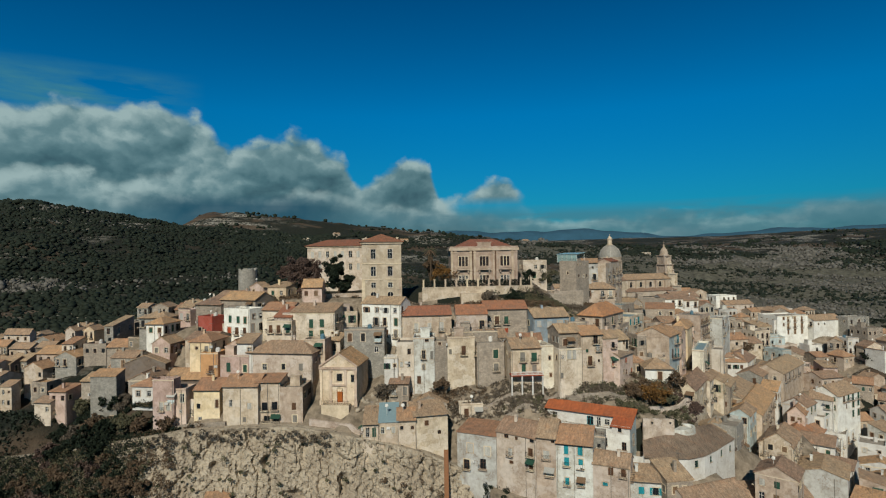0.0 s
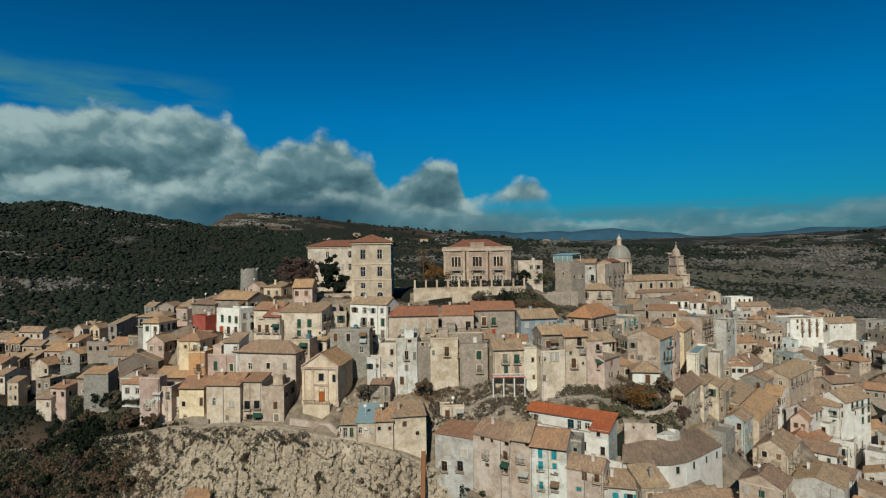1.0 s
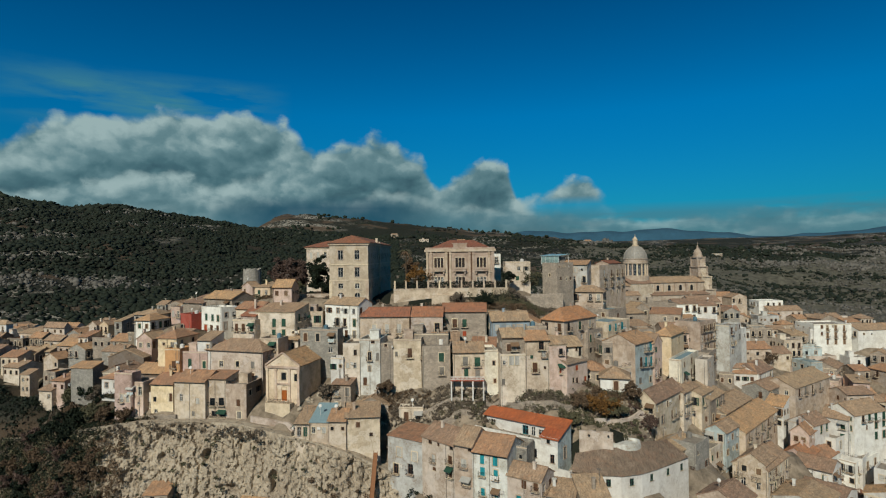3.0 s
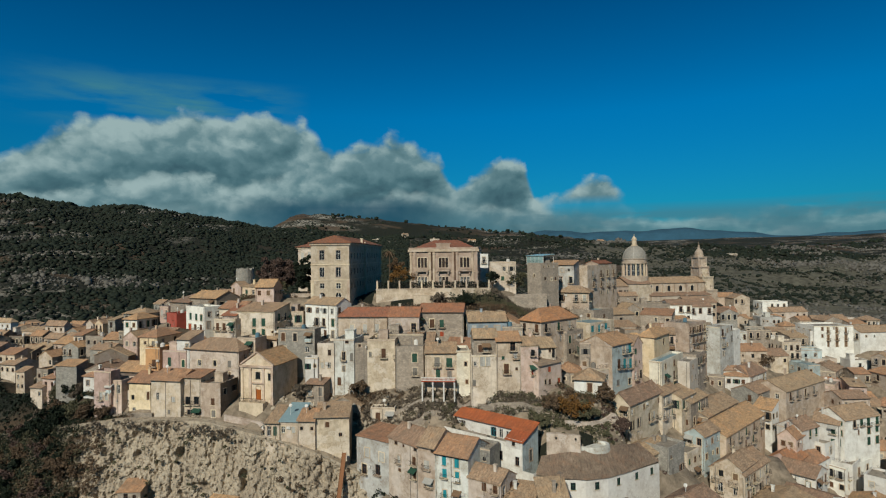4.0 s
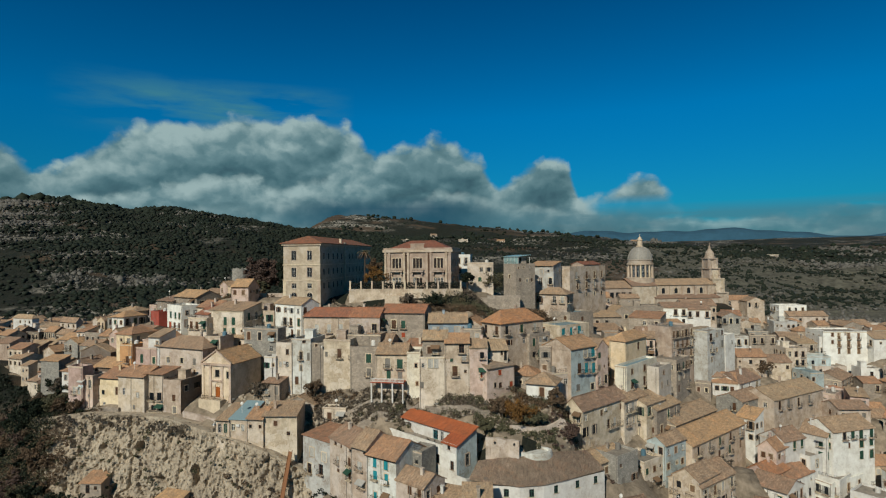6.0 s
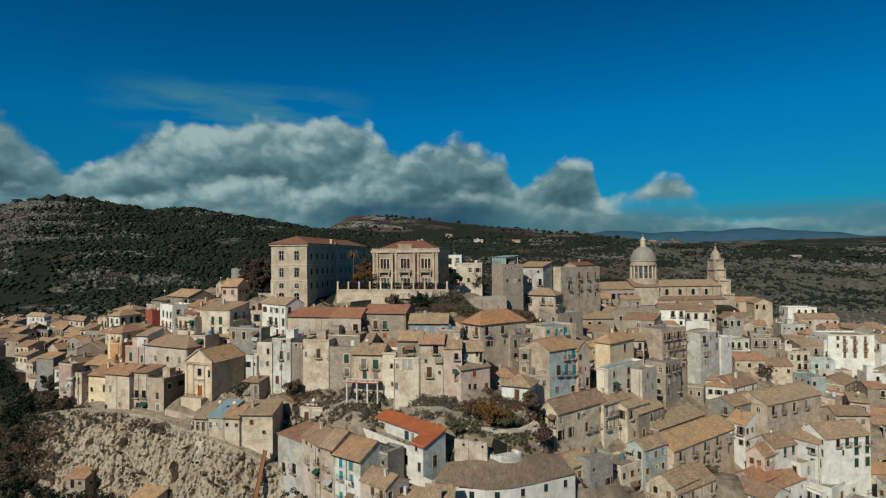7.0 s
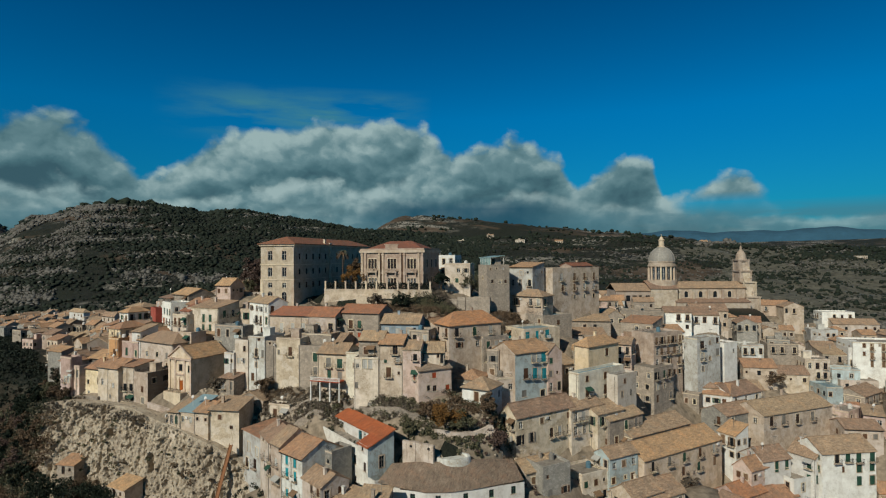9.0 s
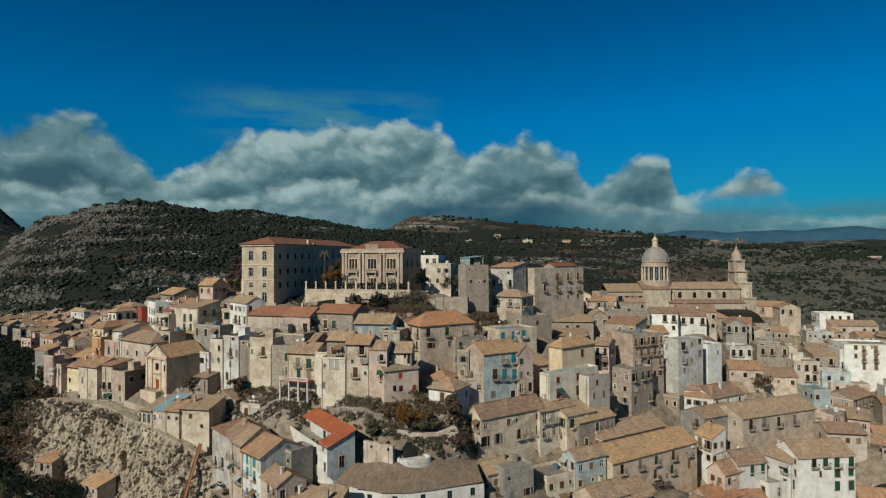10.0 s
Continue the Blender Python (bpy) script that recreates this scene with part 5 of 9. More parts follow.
def sheet(name, X, Y, Z, mat, smooth=True):
    n, m = X.shape
    me = bpy.data.meshes.new(name)
    co = np.stack([X, Y, Z], -1).reshape(-1, 3)
    i = np.arange(n * m).reshape(n, m)
    f = np.stack([i[:-1, :-1], i[:-1, 1:], i[1:, 1:], i[1:, :-1]], -1).reshape(-1, 4)
    me.from_pydata(co.tolist(), [], f.tolist())
    me.materials.append(mat)
    me.polygons.foreach_set("use_smooth", [smooth] * len(me.polygons))
    return new(name, me)


gx, gy = axis(-260, 230, 3.0, -4300, 4300, 1.045), axis(96, 350, 3.0, -700, 4500, 1.04)
GX, GY = np.meshgrid(gx, gy)
ground = tagged(sheet("ground", GX, GY, ground_z(GX, GY), GROUND), "dry scrub hillsides, valley and town slopes", "ground", kind="structure")
ground.data.materials.append(EARTH)
_cx, _cy = ((GX[:-1, :-1] + GX[1:, 1:]) / 2).ravel(), ((GY[:-1, :-1] + GY[1:, 1:]) / 2).ravel()
_town = np.zeros(len(_cx), int)
for h in TOWN:
    _town |= (np.hypot(_cx - h["x"], _cy - h["y"]) < (10 if h["x"] > -85 else 1) + max(h["w"], h["d"]) / 2).astype(int)
_town &= ~((_cx < -58) & (_cy < 150 - 0.75 * (_cx + 88)) & (_cy < 165)) & ~((_cx < -66) & (_cy < 137))
ground.data.materials.append(PASTURE)
_b, _r = np.degrees(np.arctan2(_cx - 54, _cy - 9)), np.hypot(_cx - 54, _cy - 9)
_dry = (_r > 330) & (_r < 1050 + 90 * np.sin(_b / 4.0)) & (_b > 3 + 5 * np.sin(_r / 90.0)) & (_b < 75) & (_town == 0)
ground.data.polygons.foreach_set("material_index", np.where(_dry, 2, _town).astype(int))


# ---------------------------------------------------------------- houses
def gable_roof(bm, w, d, z, rise, along_x, rng, ov=0.35, th=0.2):
    if along_x:
        k = rise / (d / 2)
        for s in (-1, 1):
            a, b = s * (d / 2 + ov), 0
            p = [(-w / 2 - 0.15, a, z - k * ov), (w / 2 + 0.15, a, z - k * ov), (w / 2 + 0.15, b, z + rise), (-w / 2 - 0.15, b, z + rise)]
            p = [(q[0], q[1], q[2] + th) for q in p]
            slab(bm, p if s < 0 else [p[1], p[0], p[3], p[2]], th, max(2, int(w / 2)), 3, 0.035, 0, rng)
        box(bm, -w / 2 - 0.15, w / 2 + 0.15, -0.13, 0.13, z + rise + th - 0.02, z + rise + th + 0.1)
    else:
        k = rise / (w / 2)
        for s in (-1, 1):
            a = s * (w / 2 + ov)
            p = [(a, -d / 2 - 0.2, z - k * ov), (0, -d / 2 - 0.2, z + rise), (0, d / 2 + 0.2, z + rise), (a, d / 2 + 0.2, z - k * ov)]
            p = [(q[0], q[1], q[2] + th) for q in p]
            slab(bm, p if s < 0 else [p[1], p[0], p[3], p[2]], th, 3, max(2, int(d / 2)), 0.035, 0, rng)
        box(bm, -0.13, 0.13, -d / 2 - 0.2, d / 2 + 0.2, z + rise + th - 0.02, z + rise + th + 0.1)


def hip_roof(bm, w, d, z, rise, rng, ov=0.4, th=0.2):
    W, D = w / 2 + ov, d / 2 + ov
    zt, ze = z + rise + th, z + th - 0.15
    if w >= d:
        r = W - D
        a, b = (-r, 0, zt), (r, 0, zt)
        slab(bm, [(-W, -D, ze), (W, -D, ze), b, a], th, 6, 3, 0.02, 0, rng)
        slab(bm, [(W, D, ze), (-W, D, ze), a, b], th, 6, 3, 0.02, 0, rng)
        tri_slab(bm, [(W, -D, ze), (W, D, ze), b], th), tri_slab(bm, [(-W, D, ze), (-W, -D, ze), a], th)
    else:
        r = D - W
        a, b = (0, -r, zt), (0, r, zt)
        slab(bm, [(W, -D, ze), (W, D, ze), b, a], th, 6, 3, 0.02, 0, rng)
        slab(bm, [(-W, D, ze), (-W, -D, ze), a, b], th, 6, 3, 0.02, 0, rng)
        tri_slab(bm, [(-W, -D, ze), (W, -D, ze), a], th), tri_slab(bm, [(W, D, ze), (-W, D, ze), b], th)


def openings(width, z_top, z_low, nx, ny, rng, small=False):
    """Places of a facade's openings, storey by storey from the eaves down: x, z, w, h, balcony or not."""
    out = []
    if nx < 1 or width < 1.9:
        return out
    if width / nx > 3.1:
        nx += 1
    nx = min(nx, int(width / 1.6))
    step = width / nx
    for j in range(ny):
        tall = rng.random() < 0.5 and not small
        h = 2.15 if tall else 1.45
        z = z_top - 0.75 - j * 3.25 - (2.15 if tall else 1.85)
        if z < z_low - 0.5:
            break
        for i in range(nx):
            if rng.random() < 0.17:
                continue
            wd = 0.8 if small else 1.1 if step > 2.2 else 0.85
            if not tall and rng.random() < 0.22:
                out.append((step * (i + 0.5) - 0.35 + rng.uniform(-0.2, 0.2) * step, z + 0.5, 0.7, 0.8, False))
                continue
            out.append((step * (i + 0.5) - wd / 2 + rng.uniform(-0.12, 0.12) * step, z, wd, h, tall and step > 1.9 and rng.random() < 0.75))
    return out


KINDS = {"g": "gabled", "s": "sloping", "e": "gabled", "h": "hipped", "f": "flat"}


def build_house(h, i):
    rng = random.Random(1000 + i * 7)
    w, d, yaw = h["w"], h["d"], h["yaw"]
    root_z = h["z0"]
    c, s = math.cos(radians(yaw)), math.sin(radians(yaw))
    cx = [(h["x"] + a * c - b * s, h["y"] + a * s + b * c) for a, b in ((-w / 2, -d / 2), (w / 2, -d / 2), (w / 2, d / 2), (-w / 2, d / 2))]
    gz = ground_z(np.array([p[0] for p in cx]), np.array([p[1] for p in cx]))
    low = float(gz.min()) - 0.6 - root_z
    mat, tone = WALLS[h["col"]]
    if not h["cover"] and h["roof"] != "f" and rng.random() < 0.3:
        h["cover"] = "R2"
    cover, words = ROOFS[h["cover"]]
    flat = h["roof"] == "f"
    storeys = max(1, h["front"][1], h["right"][1])
    label = "%s %s-storey house with %s" % (tone, ("one", "two", "three", "four", "five")[min(storeys, 5) - 1],
                                           "flat roof and parapet" if flat and not h["cover"] else "%s %s roof" % (KINDS[h["roof"]], words))
    root = thing("house", pose(h["x"], h["y"], root_z, 0, 0, yaw), label, "house", "town houses")
    zt = h["z1"] - root_z
    bm = bmesh.new()
    X, Y = w / 2, d / 2
    sides = (((-X, -Y, 0), (1, 0, 0), w), ((X, -Y, 0), (0, 1, 0), d), ((X, Y, 0), (-1, 0, 0), w), ((-X, Y, 0), (0, -1, 0), d))
    top = {0: zt, 1: zt, 2: zt, 3: zt}
    rise = h["rise"]
    if h["roof"] == "s":
        top[2] = zt + rise
    wins = []
    for k, (o, ux, L) in enumerate(sides):
        n = h["front"] if k == 0 else h["right"] if k == 1 else (min(2, int(L / 3.5)), max(1, storeys - 1)) if k == 3 else (0, 0)
        if h.get("vis") and k < 2 and n[0]:
            n = (n[0], max(n[1], min(5, int((zt - 1.2) / 3.25))))
        given = h.get("lay") if k == 0 else h.get("lay2") if k == 1 else None
        if given is None:
            op = [(*q, None) for q in openings(L, zt - (0.5 if flat else 0), 0.55 if h.get("vis") else 1.3, n[0], n[1], rng, h["tint"] == "small")]
        else:
            op = [(x, zt - drop - hh, ww, hh, balc, shut) for x, drop, ww, hh, shut, balc in given]
        apart = k == 1 and h.get("side")
        wall = bmesh.new() if apart else bm
        facade(wall, o, ux, L, low, top[k], [q[:4] for q in op])
        if apart:
            part("side_wall", wall, WALLS[h["side"]][0], root, "%s side wall" % WALLS[h["side"]][1])
        ang = (0, 90, 180, 270)[k]
        for x, z, ww, hh, balc, shut in op:
            at = Matrix.Translation((o[0] + ux[0] * (x + ww / 2), o[1] + ux[1] * (x + ww / 2), z)) @ Matrix.Rotation(radians(ang), 4, "Z")
            wins.append((at, ww, hh, balc, shut))
    if h["roof"] == "s":
        for sx in (1, -1):
            f = quad(bm, [(sx * X, -Y, zt), (sx * X, Y, zt), (sx * X, Y, zt + rise)][::sx])
    elif h["roof"] == "g":
        for sx in (1, -1):
            quad(bm, [(sx * X, -Y, zt), (sx * X, Y, zt), (sx * X, 0, zt + rise)][::sx])
    elif h["roof"] == "e":
        for sy in (1, -1):
            quad(bm, [(-X, sy * Y, zt), (X, sy * Y, zt), (0, sy * Y, zt + rise)][::-sy])
    elif flat:
        t, dz = 0.25, 0.7
        for a, b in (((-X, -Y), (X, -Y)), ((X, -Y), (X, Y)), ((X, Y), (-X, Y)), ((-X, Y), (-X, -Y))):
            k = lambda p: (p[0] * (X - t) / X, p[1] * (Y - t) / Y)
            a2, b2 = k(a), k(b)
            quad(bm, ((*a, zt), (*b, zt), (*b2, zt), (*a2, zt)))
            quad(bm, ((*a2, zt), (*b2, zt), (*b2, zt - dz), (*a2, zt - dz)))
    part("wall", bm, mat, root)
    bm = bmesh.new()
    if h["roof"] == "g":
        gable_roof(bm, w, d, zt, rise, True, rng)
    elif h["roof"] == "e":
        gable_roof(bm, w, d, zt, rise, False, rng)
    elif h["roof"] == "h":
        hip_roof(bm, w, d, zt, rise, rng)
    elif h["roof"] == "s":
        k, th, ov = rise / d, 0.2, 0.35
        slab(bm, [(-X - 0.15, -Y - ov, zt - k * ov + th), (X + 0.15, -Y - ov, zt - k * ov + th), (X + 0.15, Y + 0.15, zt + rise + k * 0.15 + th),
                  (-X - 0.15, Y + 0.15, zt + rise + k * 0.15 + th)], th, max(2, int(w / 2)), max(2, int(d / 2)), 0.04, 0, rng)
    else:
        slab(bm, [(-X + 0.26, -Y + 0.26, zt - 0.6), (X - 0.26, -Y + 0.26, zt - 0.6), (X - 0.26, Y - 0.26, zt - 0.6), (-X + 0.26, Y - 0.26, zt - 0.6)], 0.25, 2, 2, 0.02, 0, rng)
    part("roof", bm, cover if not flat or h["cover"] else TERRACE, root, words if not flat else "")
    for at, ww, hh, balc, shut in wins:
        kind = "plain" if rng.random() < 0.35 else "surround"
        fit_window(root, at, ww, hh, kind, rng, None if h["tint"] == "small" else h["tint"], h["y"] > 215 or h["x"] < -110, shut)
        if balc:
            if h["y"] > 185 or h["x"] < -95:
                part("balcony", far_balcony_mesh(2.0 if ww > 1 else 1.6), None, root, "stone balcony with dark iron railing", at)
                continue
            bal = part("balcony", balcony_mesh(2.0 if ww > 1 else 1.6), None, root, "", at)
            part("railing", railing_mesh(2.0 if ww > 1 else 1.6), None, bal, "dark iron railing")
    if rng.random() < 0.45:
        bm = bmesh.new()
        box(bm, -X - 0.1, X + 0.1, -Y - 0.1, -Y - 0.003, zt - 0.42, zt - 0.2)
        part("eaves_moulding", bm, STONE, root)
    for k in range(rng.choice((0, 1, 1, 2)) if h["y"] < 190 else 0):
        bm = bmesh.new()
        px = rng.choice((-X + 0.25, X - 0.25, 0.0 if h["front"][0] == 2 else X * 0.5))
        bmesh.ops.create_cone(bm, cap_ends=True, segments=6, radius1=0.06, radius2=0.06, depth=zt - 0.4 - low, matrix=Matrix.Translation((px, -Y - 0.075, (zt - 0.4 + low) / 2)))
        part("drainpipe", bm, SHUTTER["grey"], root)
    roll = rng.random()
    if not flat and roll < 0.45 and w > 4:
        bm = bmesh.new()
        x, y = rng.uniform(-X * 0.6, X * 0.6), rng.uniform(-Y * 0.3, Y * 0.5)
        box(bm, x - 0.3, x + 0.3, y - 0.25, y + 0.25, zt - 0.2, zt + rise + 0.9)
        box(bm, x - 0.4, x + 0.4, y - 0.35, y + 0.35, zt + rise + 0.9, zt + rise + 1.02)
        part("chimney", bm, mat, root)
    if flat and roll < 0.4 and w > 5 and d > 5:
        bm = bmesh.new()
        x, y = rng.uniform(-X * 0.4, X * 0.4), rng.uniform(0, Y * 0.4)
        box(bm, x - 1.2, x + 1.2, y - 1.0, y + 1.0, zt - 0.6, zt + 1.7)
        box(bm, x - 1.35, x + 1.35, y - 1.15, y + 1.15, zt + 1.7, zt + 1.85)
        part("stair_head", bm, mat, root)
    if h["y"] < 240 and rng.random() < 0.30:
        bm = bmesh.new()
        x, y = rng.uniform(-X * 0.7, X * 0.7), rng.uniform(-Y * 0.3, Y * 0.6)
        zb, zh = (zt - 0.6 if flat else zt), zt + (0.4 if flat else rise) + rng.uniform(1.6, 2.6)
        box(bm, x - 0.025, x + 0.025, y - 0.025, y + 0.025, zb, zh)
        for q in range(4):
            box(bm, x - 0.55 + 0.08 * q, x + 0.55 - 0.08 * q, y - 0.02 + 0.3 * q, y + 0.02 + 0.3 * q, zh - 0.14, zh - 0.10)
        box(bm, x - 0.02, x + 0.02, y - 0.1, y + 1.0, zh - 0.18, zh - 0.14)
        part("antenna", bm, SHUTTER["grey"], root, "thin grey television antenna")
    if not flat and h["roof"] != "e" and h["y"] < 230 and rng.random() < 0.6:
        k = rise / (d / 2) if h["roof"] == "g" else rise / d if h["roof"] == "s" else 0
        ov = 0.40 if h["roof"] == "h" else 0.35
        bm = bmesh.new()
        prof = [(math.cos(a) * 0.11, math.sin(a) * 0.11) for a in np.linspace(math.pi, 2 * math.pi, 6)]
        ze = zt + 0.05 - (0.15 if h["roof"] == "h" else k * ov)
        rows = [[bm.verts.new((sx * (X + 0.1), -Y - ov - 0.12 + a, ze + b)) for a, b in prof] for sx in (-1, 1)]
        for q in range(5):
            bm.faces.new((rows[0][q], rows[0][q + 1], rows[1][q + 1], rows[1][q]))
        bmesh.ops.solidify(bm, geom=bm.faces[:], thickness=0.025)
        part("gutter", bm, rng.choice((SHUTTER["umber"], SHUTTER["grey"], IRON)), root)
    if flat and w > 3.5 and h["y"] < 215 and rng.random() < 0.35:
        bm = bmesh.new()
        n = max(2, int((w - 0.4) / 0.5))
        for q in range(n + 1):
            x = -X + 0.2 + (w - 0.4) * q / n
            box(bm, x - 0.018, x + 0.018, -Y + 0.08, -Y + 0.12, zt + 0.002, zt + 0.85)
        for z in (zt + 0.42, zt + 0.82):
            box(bm, -X + 0.2, X - 0.2, -Y + 0.085, -Y + 0.115, z, z + 0.035)
        part("terrace_railing", bm, IRON, root, "thin dark iron terrace railing")
    if h["y"] < 200 and h["x"] > -95 and wins and rng.random() < 0.4:
        at, ww, hh, balc, shut = rng.choice(wins)
        bm = bmesh.new()
        box(bm, -0.42, 0.42, -0.34, -0.05, 0, 0.58)
        bmesh.ops.create_cone(bm, cap_ends=True, segments=14, radius1=0.22, radius2=0.22, depth=0.03, matrix=Matrix.Translation((-0.1, -0.357, 0.29)) @ Matrix.Rotation(radians(90), 4, "X"))
        part("air_conditioner", bm, FRAME_WHITE, root, "white air conditioner unit", at @ Matrix.Translation((ww / 2 + 0.85, 0, hh - 0.5)))
    if h["y"] < 200 and h["x"] > -95 and rng.random() < 0.3:
        doors = [q for q in wins if q[3]]
        if doors:
            at, ww, hh, balc, shut = rng.choice(doors)
            bm = bmesh.new()
            slab(bm, [(-ww / 2 - 0.5, -1.15, hh - 0.35), (ww / 2 + 0.5, -1.15, hh - 0.35), (ww / 2 + 0.5, -0.06, hh + 0.3), (-ww / 2 - 0.5, -0.06, hh + 0.3)], 0.04, 4, 2, 0.02, 0, rng)
            box(bm, -ww / 2 - 0.5, ww / 2 + 0.5, -1.17, -1.152, hh - 0.55, hh - 0.36)
            part("awning", bm, rng.choice((SHUTTER["green"], SHUTTER["pale"], SHUTTER["umber"])), root, "faded cloth awning", at)
        lines = [q for q in wins if q[3]]
        if lines and rng.random() < 0.6:
            at, ww, hh, balc, shut = rng.choice(lines)
            bm = bmesh.new()
            x = -0.85
            while x < 0.7:
                cw, ch = rng.uniform(0.3, 0.55), rng.uniform(0.5, 0.95)
                slab(bm, [(x, -0.80, 0.86 - ch), (x + cw, -0.80, 0.86 - ch), (x + cw, -0.775, 0.88), (x, -0.775, 0.88)], 0.015, 2, 2, 0.012, 0, rng)
                x += cw + 0.06
            part("laundry", bm, rng.choice((FRAME_WHITE, SHUTTER["pale"], WALLS["b"][0])), root, "washing hung over the railing", at)
    if flat and w > 4.5 and d > 3.5 and h["y"] < 260 and rng.random() < 0.55:
        bm = bmesh.new()
        x, y = rng.uniform(-X * 0.5, X * 0.5), rng.uniform(Y * 0.0, Y * 0.5)
        bmesh.ops.create_cone(bm, cap_ends=True, segments=16, radius1=0.62, radius2=0.60, depth=1.25, matrix=Matrix.Translation((x, y, zt - 0.6 + 0.65)))
        bmesh.ops.create_cone(bm, cap_ends=True, segments=16, radius1=0.60, radius2=0.22, depth=0.22, matrix=Matrix.Translation((x, y, zt - 0.6 + 1.386)))
        part("water_tank", bm, rng.choice((SHUTTER["grey"], FRAME_WHITE, TANK_BLUE)), root, "round plastic water tank")
    if roll > 0.89:
        bm = bmesh.new()
        x, y = rng.uniform(-X * 0.5, X * 0.5), -Y * 0.4
        zb = zt - 0.6 if flat else zt
        box(bm, x - 0.03, x + 0.03, y - 0.03, y + 0.03, zb, zb + rise * 0.7 + 1.9)
        bmesh.ops.create_cone(bm, cap_ends=True, segments=14, radius1=0.4, radius2=0.2, depth=0.14,
                              matrix=Matrix.Translation((x, y - 0.14, zb + rise * 0.7 + 1.7)) @ Matrix.Rotation(radians(65), 4, "X"))
        part("satellite_dish", bm, FRAME_WHITE, root, "white satellite dish on a pole")
    return root


def infill():
    """Plain smaller houses that close the fabric of the old town where no single house stands out."""
    rng = random.Random(77)
    made = [(h["x"], h["y"], 0.5 * math.hypot(h["w"], h["d"]) * 0.78) for h in TOWN]
    made += [(-22, 195, 28), (-32, 226, 24), (13, 190, 22), (93, 309, 20), (120, 319, 20), (33, 131, 12), (52, 129, 15), (-25, 141, 8), (50, 137, 9), (10, 136, 10), (0, 137, 9), (25, 136, 9), (10, 178, 17), (30, 184, 13)]
    quarters = ((-330, -210, 225, 300, -8), (140, 215, 225, 300, 10), (100, 150, 122, 150, -40), (-215, -75, 155, 250, -8), (-75, -45, 145, 172, -10), (60, 205, 178, 330, 12), (70, 150, 150, 200, -38), (120, 175, 160, 215, -38), (-60, 55, 150, 172, 2), (60, 100, 150, 180, -35), (-95, -60, 135, 160, -5))
    for q, (x0, x1, y0, y1, yaw) in enumerate(quarters):
        for k in range(900):
            x, y = rng.uniform(x0, x1), rng.uniform(y0, y1)
            w, d = rng.uniform(5.5, 10), rng.uniform(5.5, 9)
            r = 0.5 * math.hypot(w, d) * 0.8
            if any(math.hypot(x - a, y - b) < r + c for a, b, c in made):
                continue
            if x < -56 and y < min(146 + 0.60 * (-88 - x), 188 + 0.22 * (-150 - x) if x < -150 else 999) or (x > 150 and y < x * 1.02):
                continue
            made.append((x, y, r))
            z = float(ground_z(np.array([x]), np.array([y]))[0])
            hh = rng.uniform(4.2, 6.2)
            ny = 1 if hh < 5 else 2
            # West of x -90 the wall palette is darker, cloud shadow put into colour.
            TOWN.append(dict(x=x, y=y, z0=z, z1=z + hh, w=w, d=d, yaw=yaw + rng.choice((0, 0, 90)) + rng.uniform(-8, 8), roof=rng.choice("ggsgehf"), cover=rng.choice(("", "", "", "", "R2")),
                             rise=rng.uniform(1.3, 2.1), col=rng.choice("cssptwcvstw" if x > -90 else "ngtgsngtpc"), front=(2, ny), right=(2, ny), tint=None))


named = len(TOWN)
infill()
TOWN.append(dict(x=73, y=122, z0=22, z1=31.5, w=8, d=8, yaw=-40, roof="e", cover="", rise=2.0, col="s", front=(2, 2), right=(2, 2), tint=None))


for k, (x, y, w) in enumerate(((-63, 905, 13), (-123, 893, 15), (-170, 884, 10), (-214, 872, 12), (150, 1010, 11), (330, 900, 13), (-520, 800, 10))):
    z = float(ground_z(np.array([x]), np.array([y]))[0])
    TOWN.append(dict(x=x, y=y, z0=z - 0.5, z1=z + 4.0, w=w, d=8, yaw=5 + 13 * (k % 3), roof="gf"[k % 2], cover="", rise=1.8, col="sc"[k % 2], front=(3, 1), right=(2, 1), tint=None))


def join_far(roots, name, label):
    """The houses of the farthest quarters, too small to tell apart, as one mesh."""
    co, faces, mats, index = [], [], [], []
    for root in roots:
        m0 = root.matrix_basis.copy()
        kids = [(c, m0 @ c.matrix_basis) for c in root.children]
        kids += [(g, m @ g.matrix_basis) for c, m in kids for g in c.children]
        for ob, m in kids:
            n = len(co)
            co += [(m @ v.co)[:] for v in ob.data.vertices]
            for mt in ob.data.materials:
                if mt not in mats:
                    mats.append(mt)
            to = [mats.index(mt) for mt in ob.data.materials]
            for f in ob.data.polygons:
                faces.append([n + k for k in f.vertices])
                index.append(to[f.material_index])
        for ob, m in reversed(kids):
            bpy.data.objects.remove(ob)
        bpy.data.objects.remove(root)
    me = bpy.data.meshes.new(name)
    me.from_pydata(co, [], faces)
    for mt in mats:
        me.materials.append(mt)
    me.polygons.foreach_set("material_index", index)
    return tagged(new(name, me), label, "houses", kind="stuff")


rank = sorted(range(named, len(TOWN)), key=lambda k: -math.hypot(TOWN[k]["x"] - 54, TOWN[k]["y"] - 60))
far_off = set(rank[:max(0, len(TOWN) - 298)])
stumps = []
for i, h in enumerate(TOWN):
    ob = build_house(h, i)
    if i in far_off:
        stumps.append(ob)
join_far(stumps, "far_houses", "huddled plastered houses with clay tile roofs in the farthest quarters")


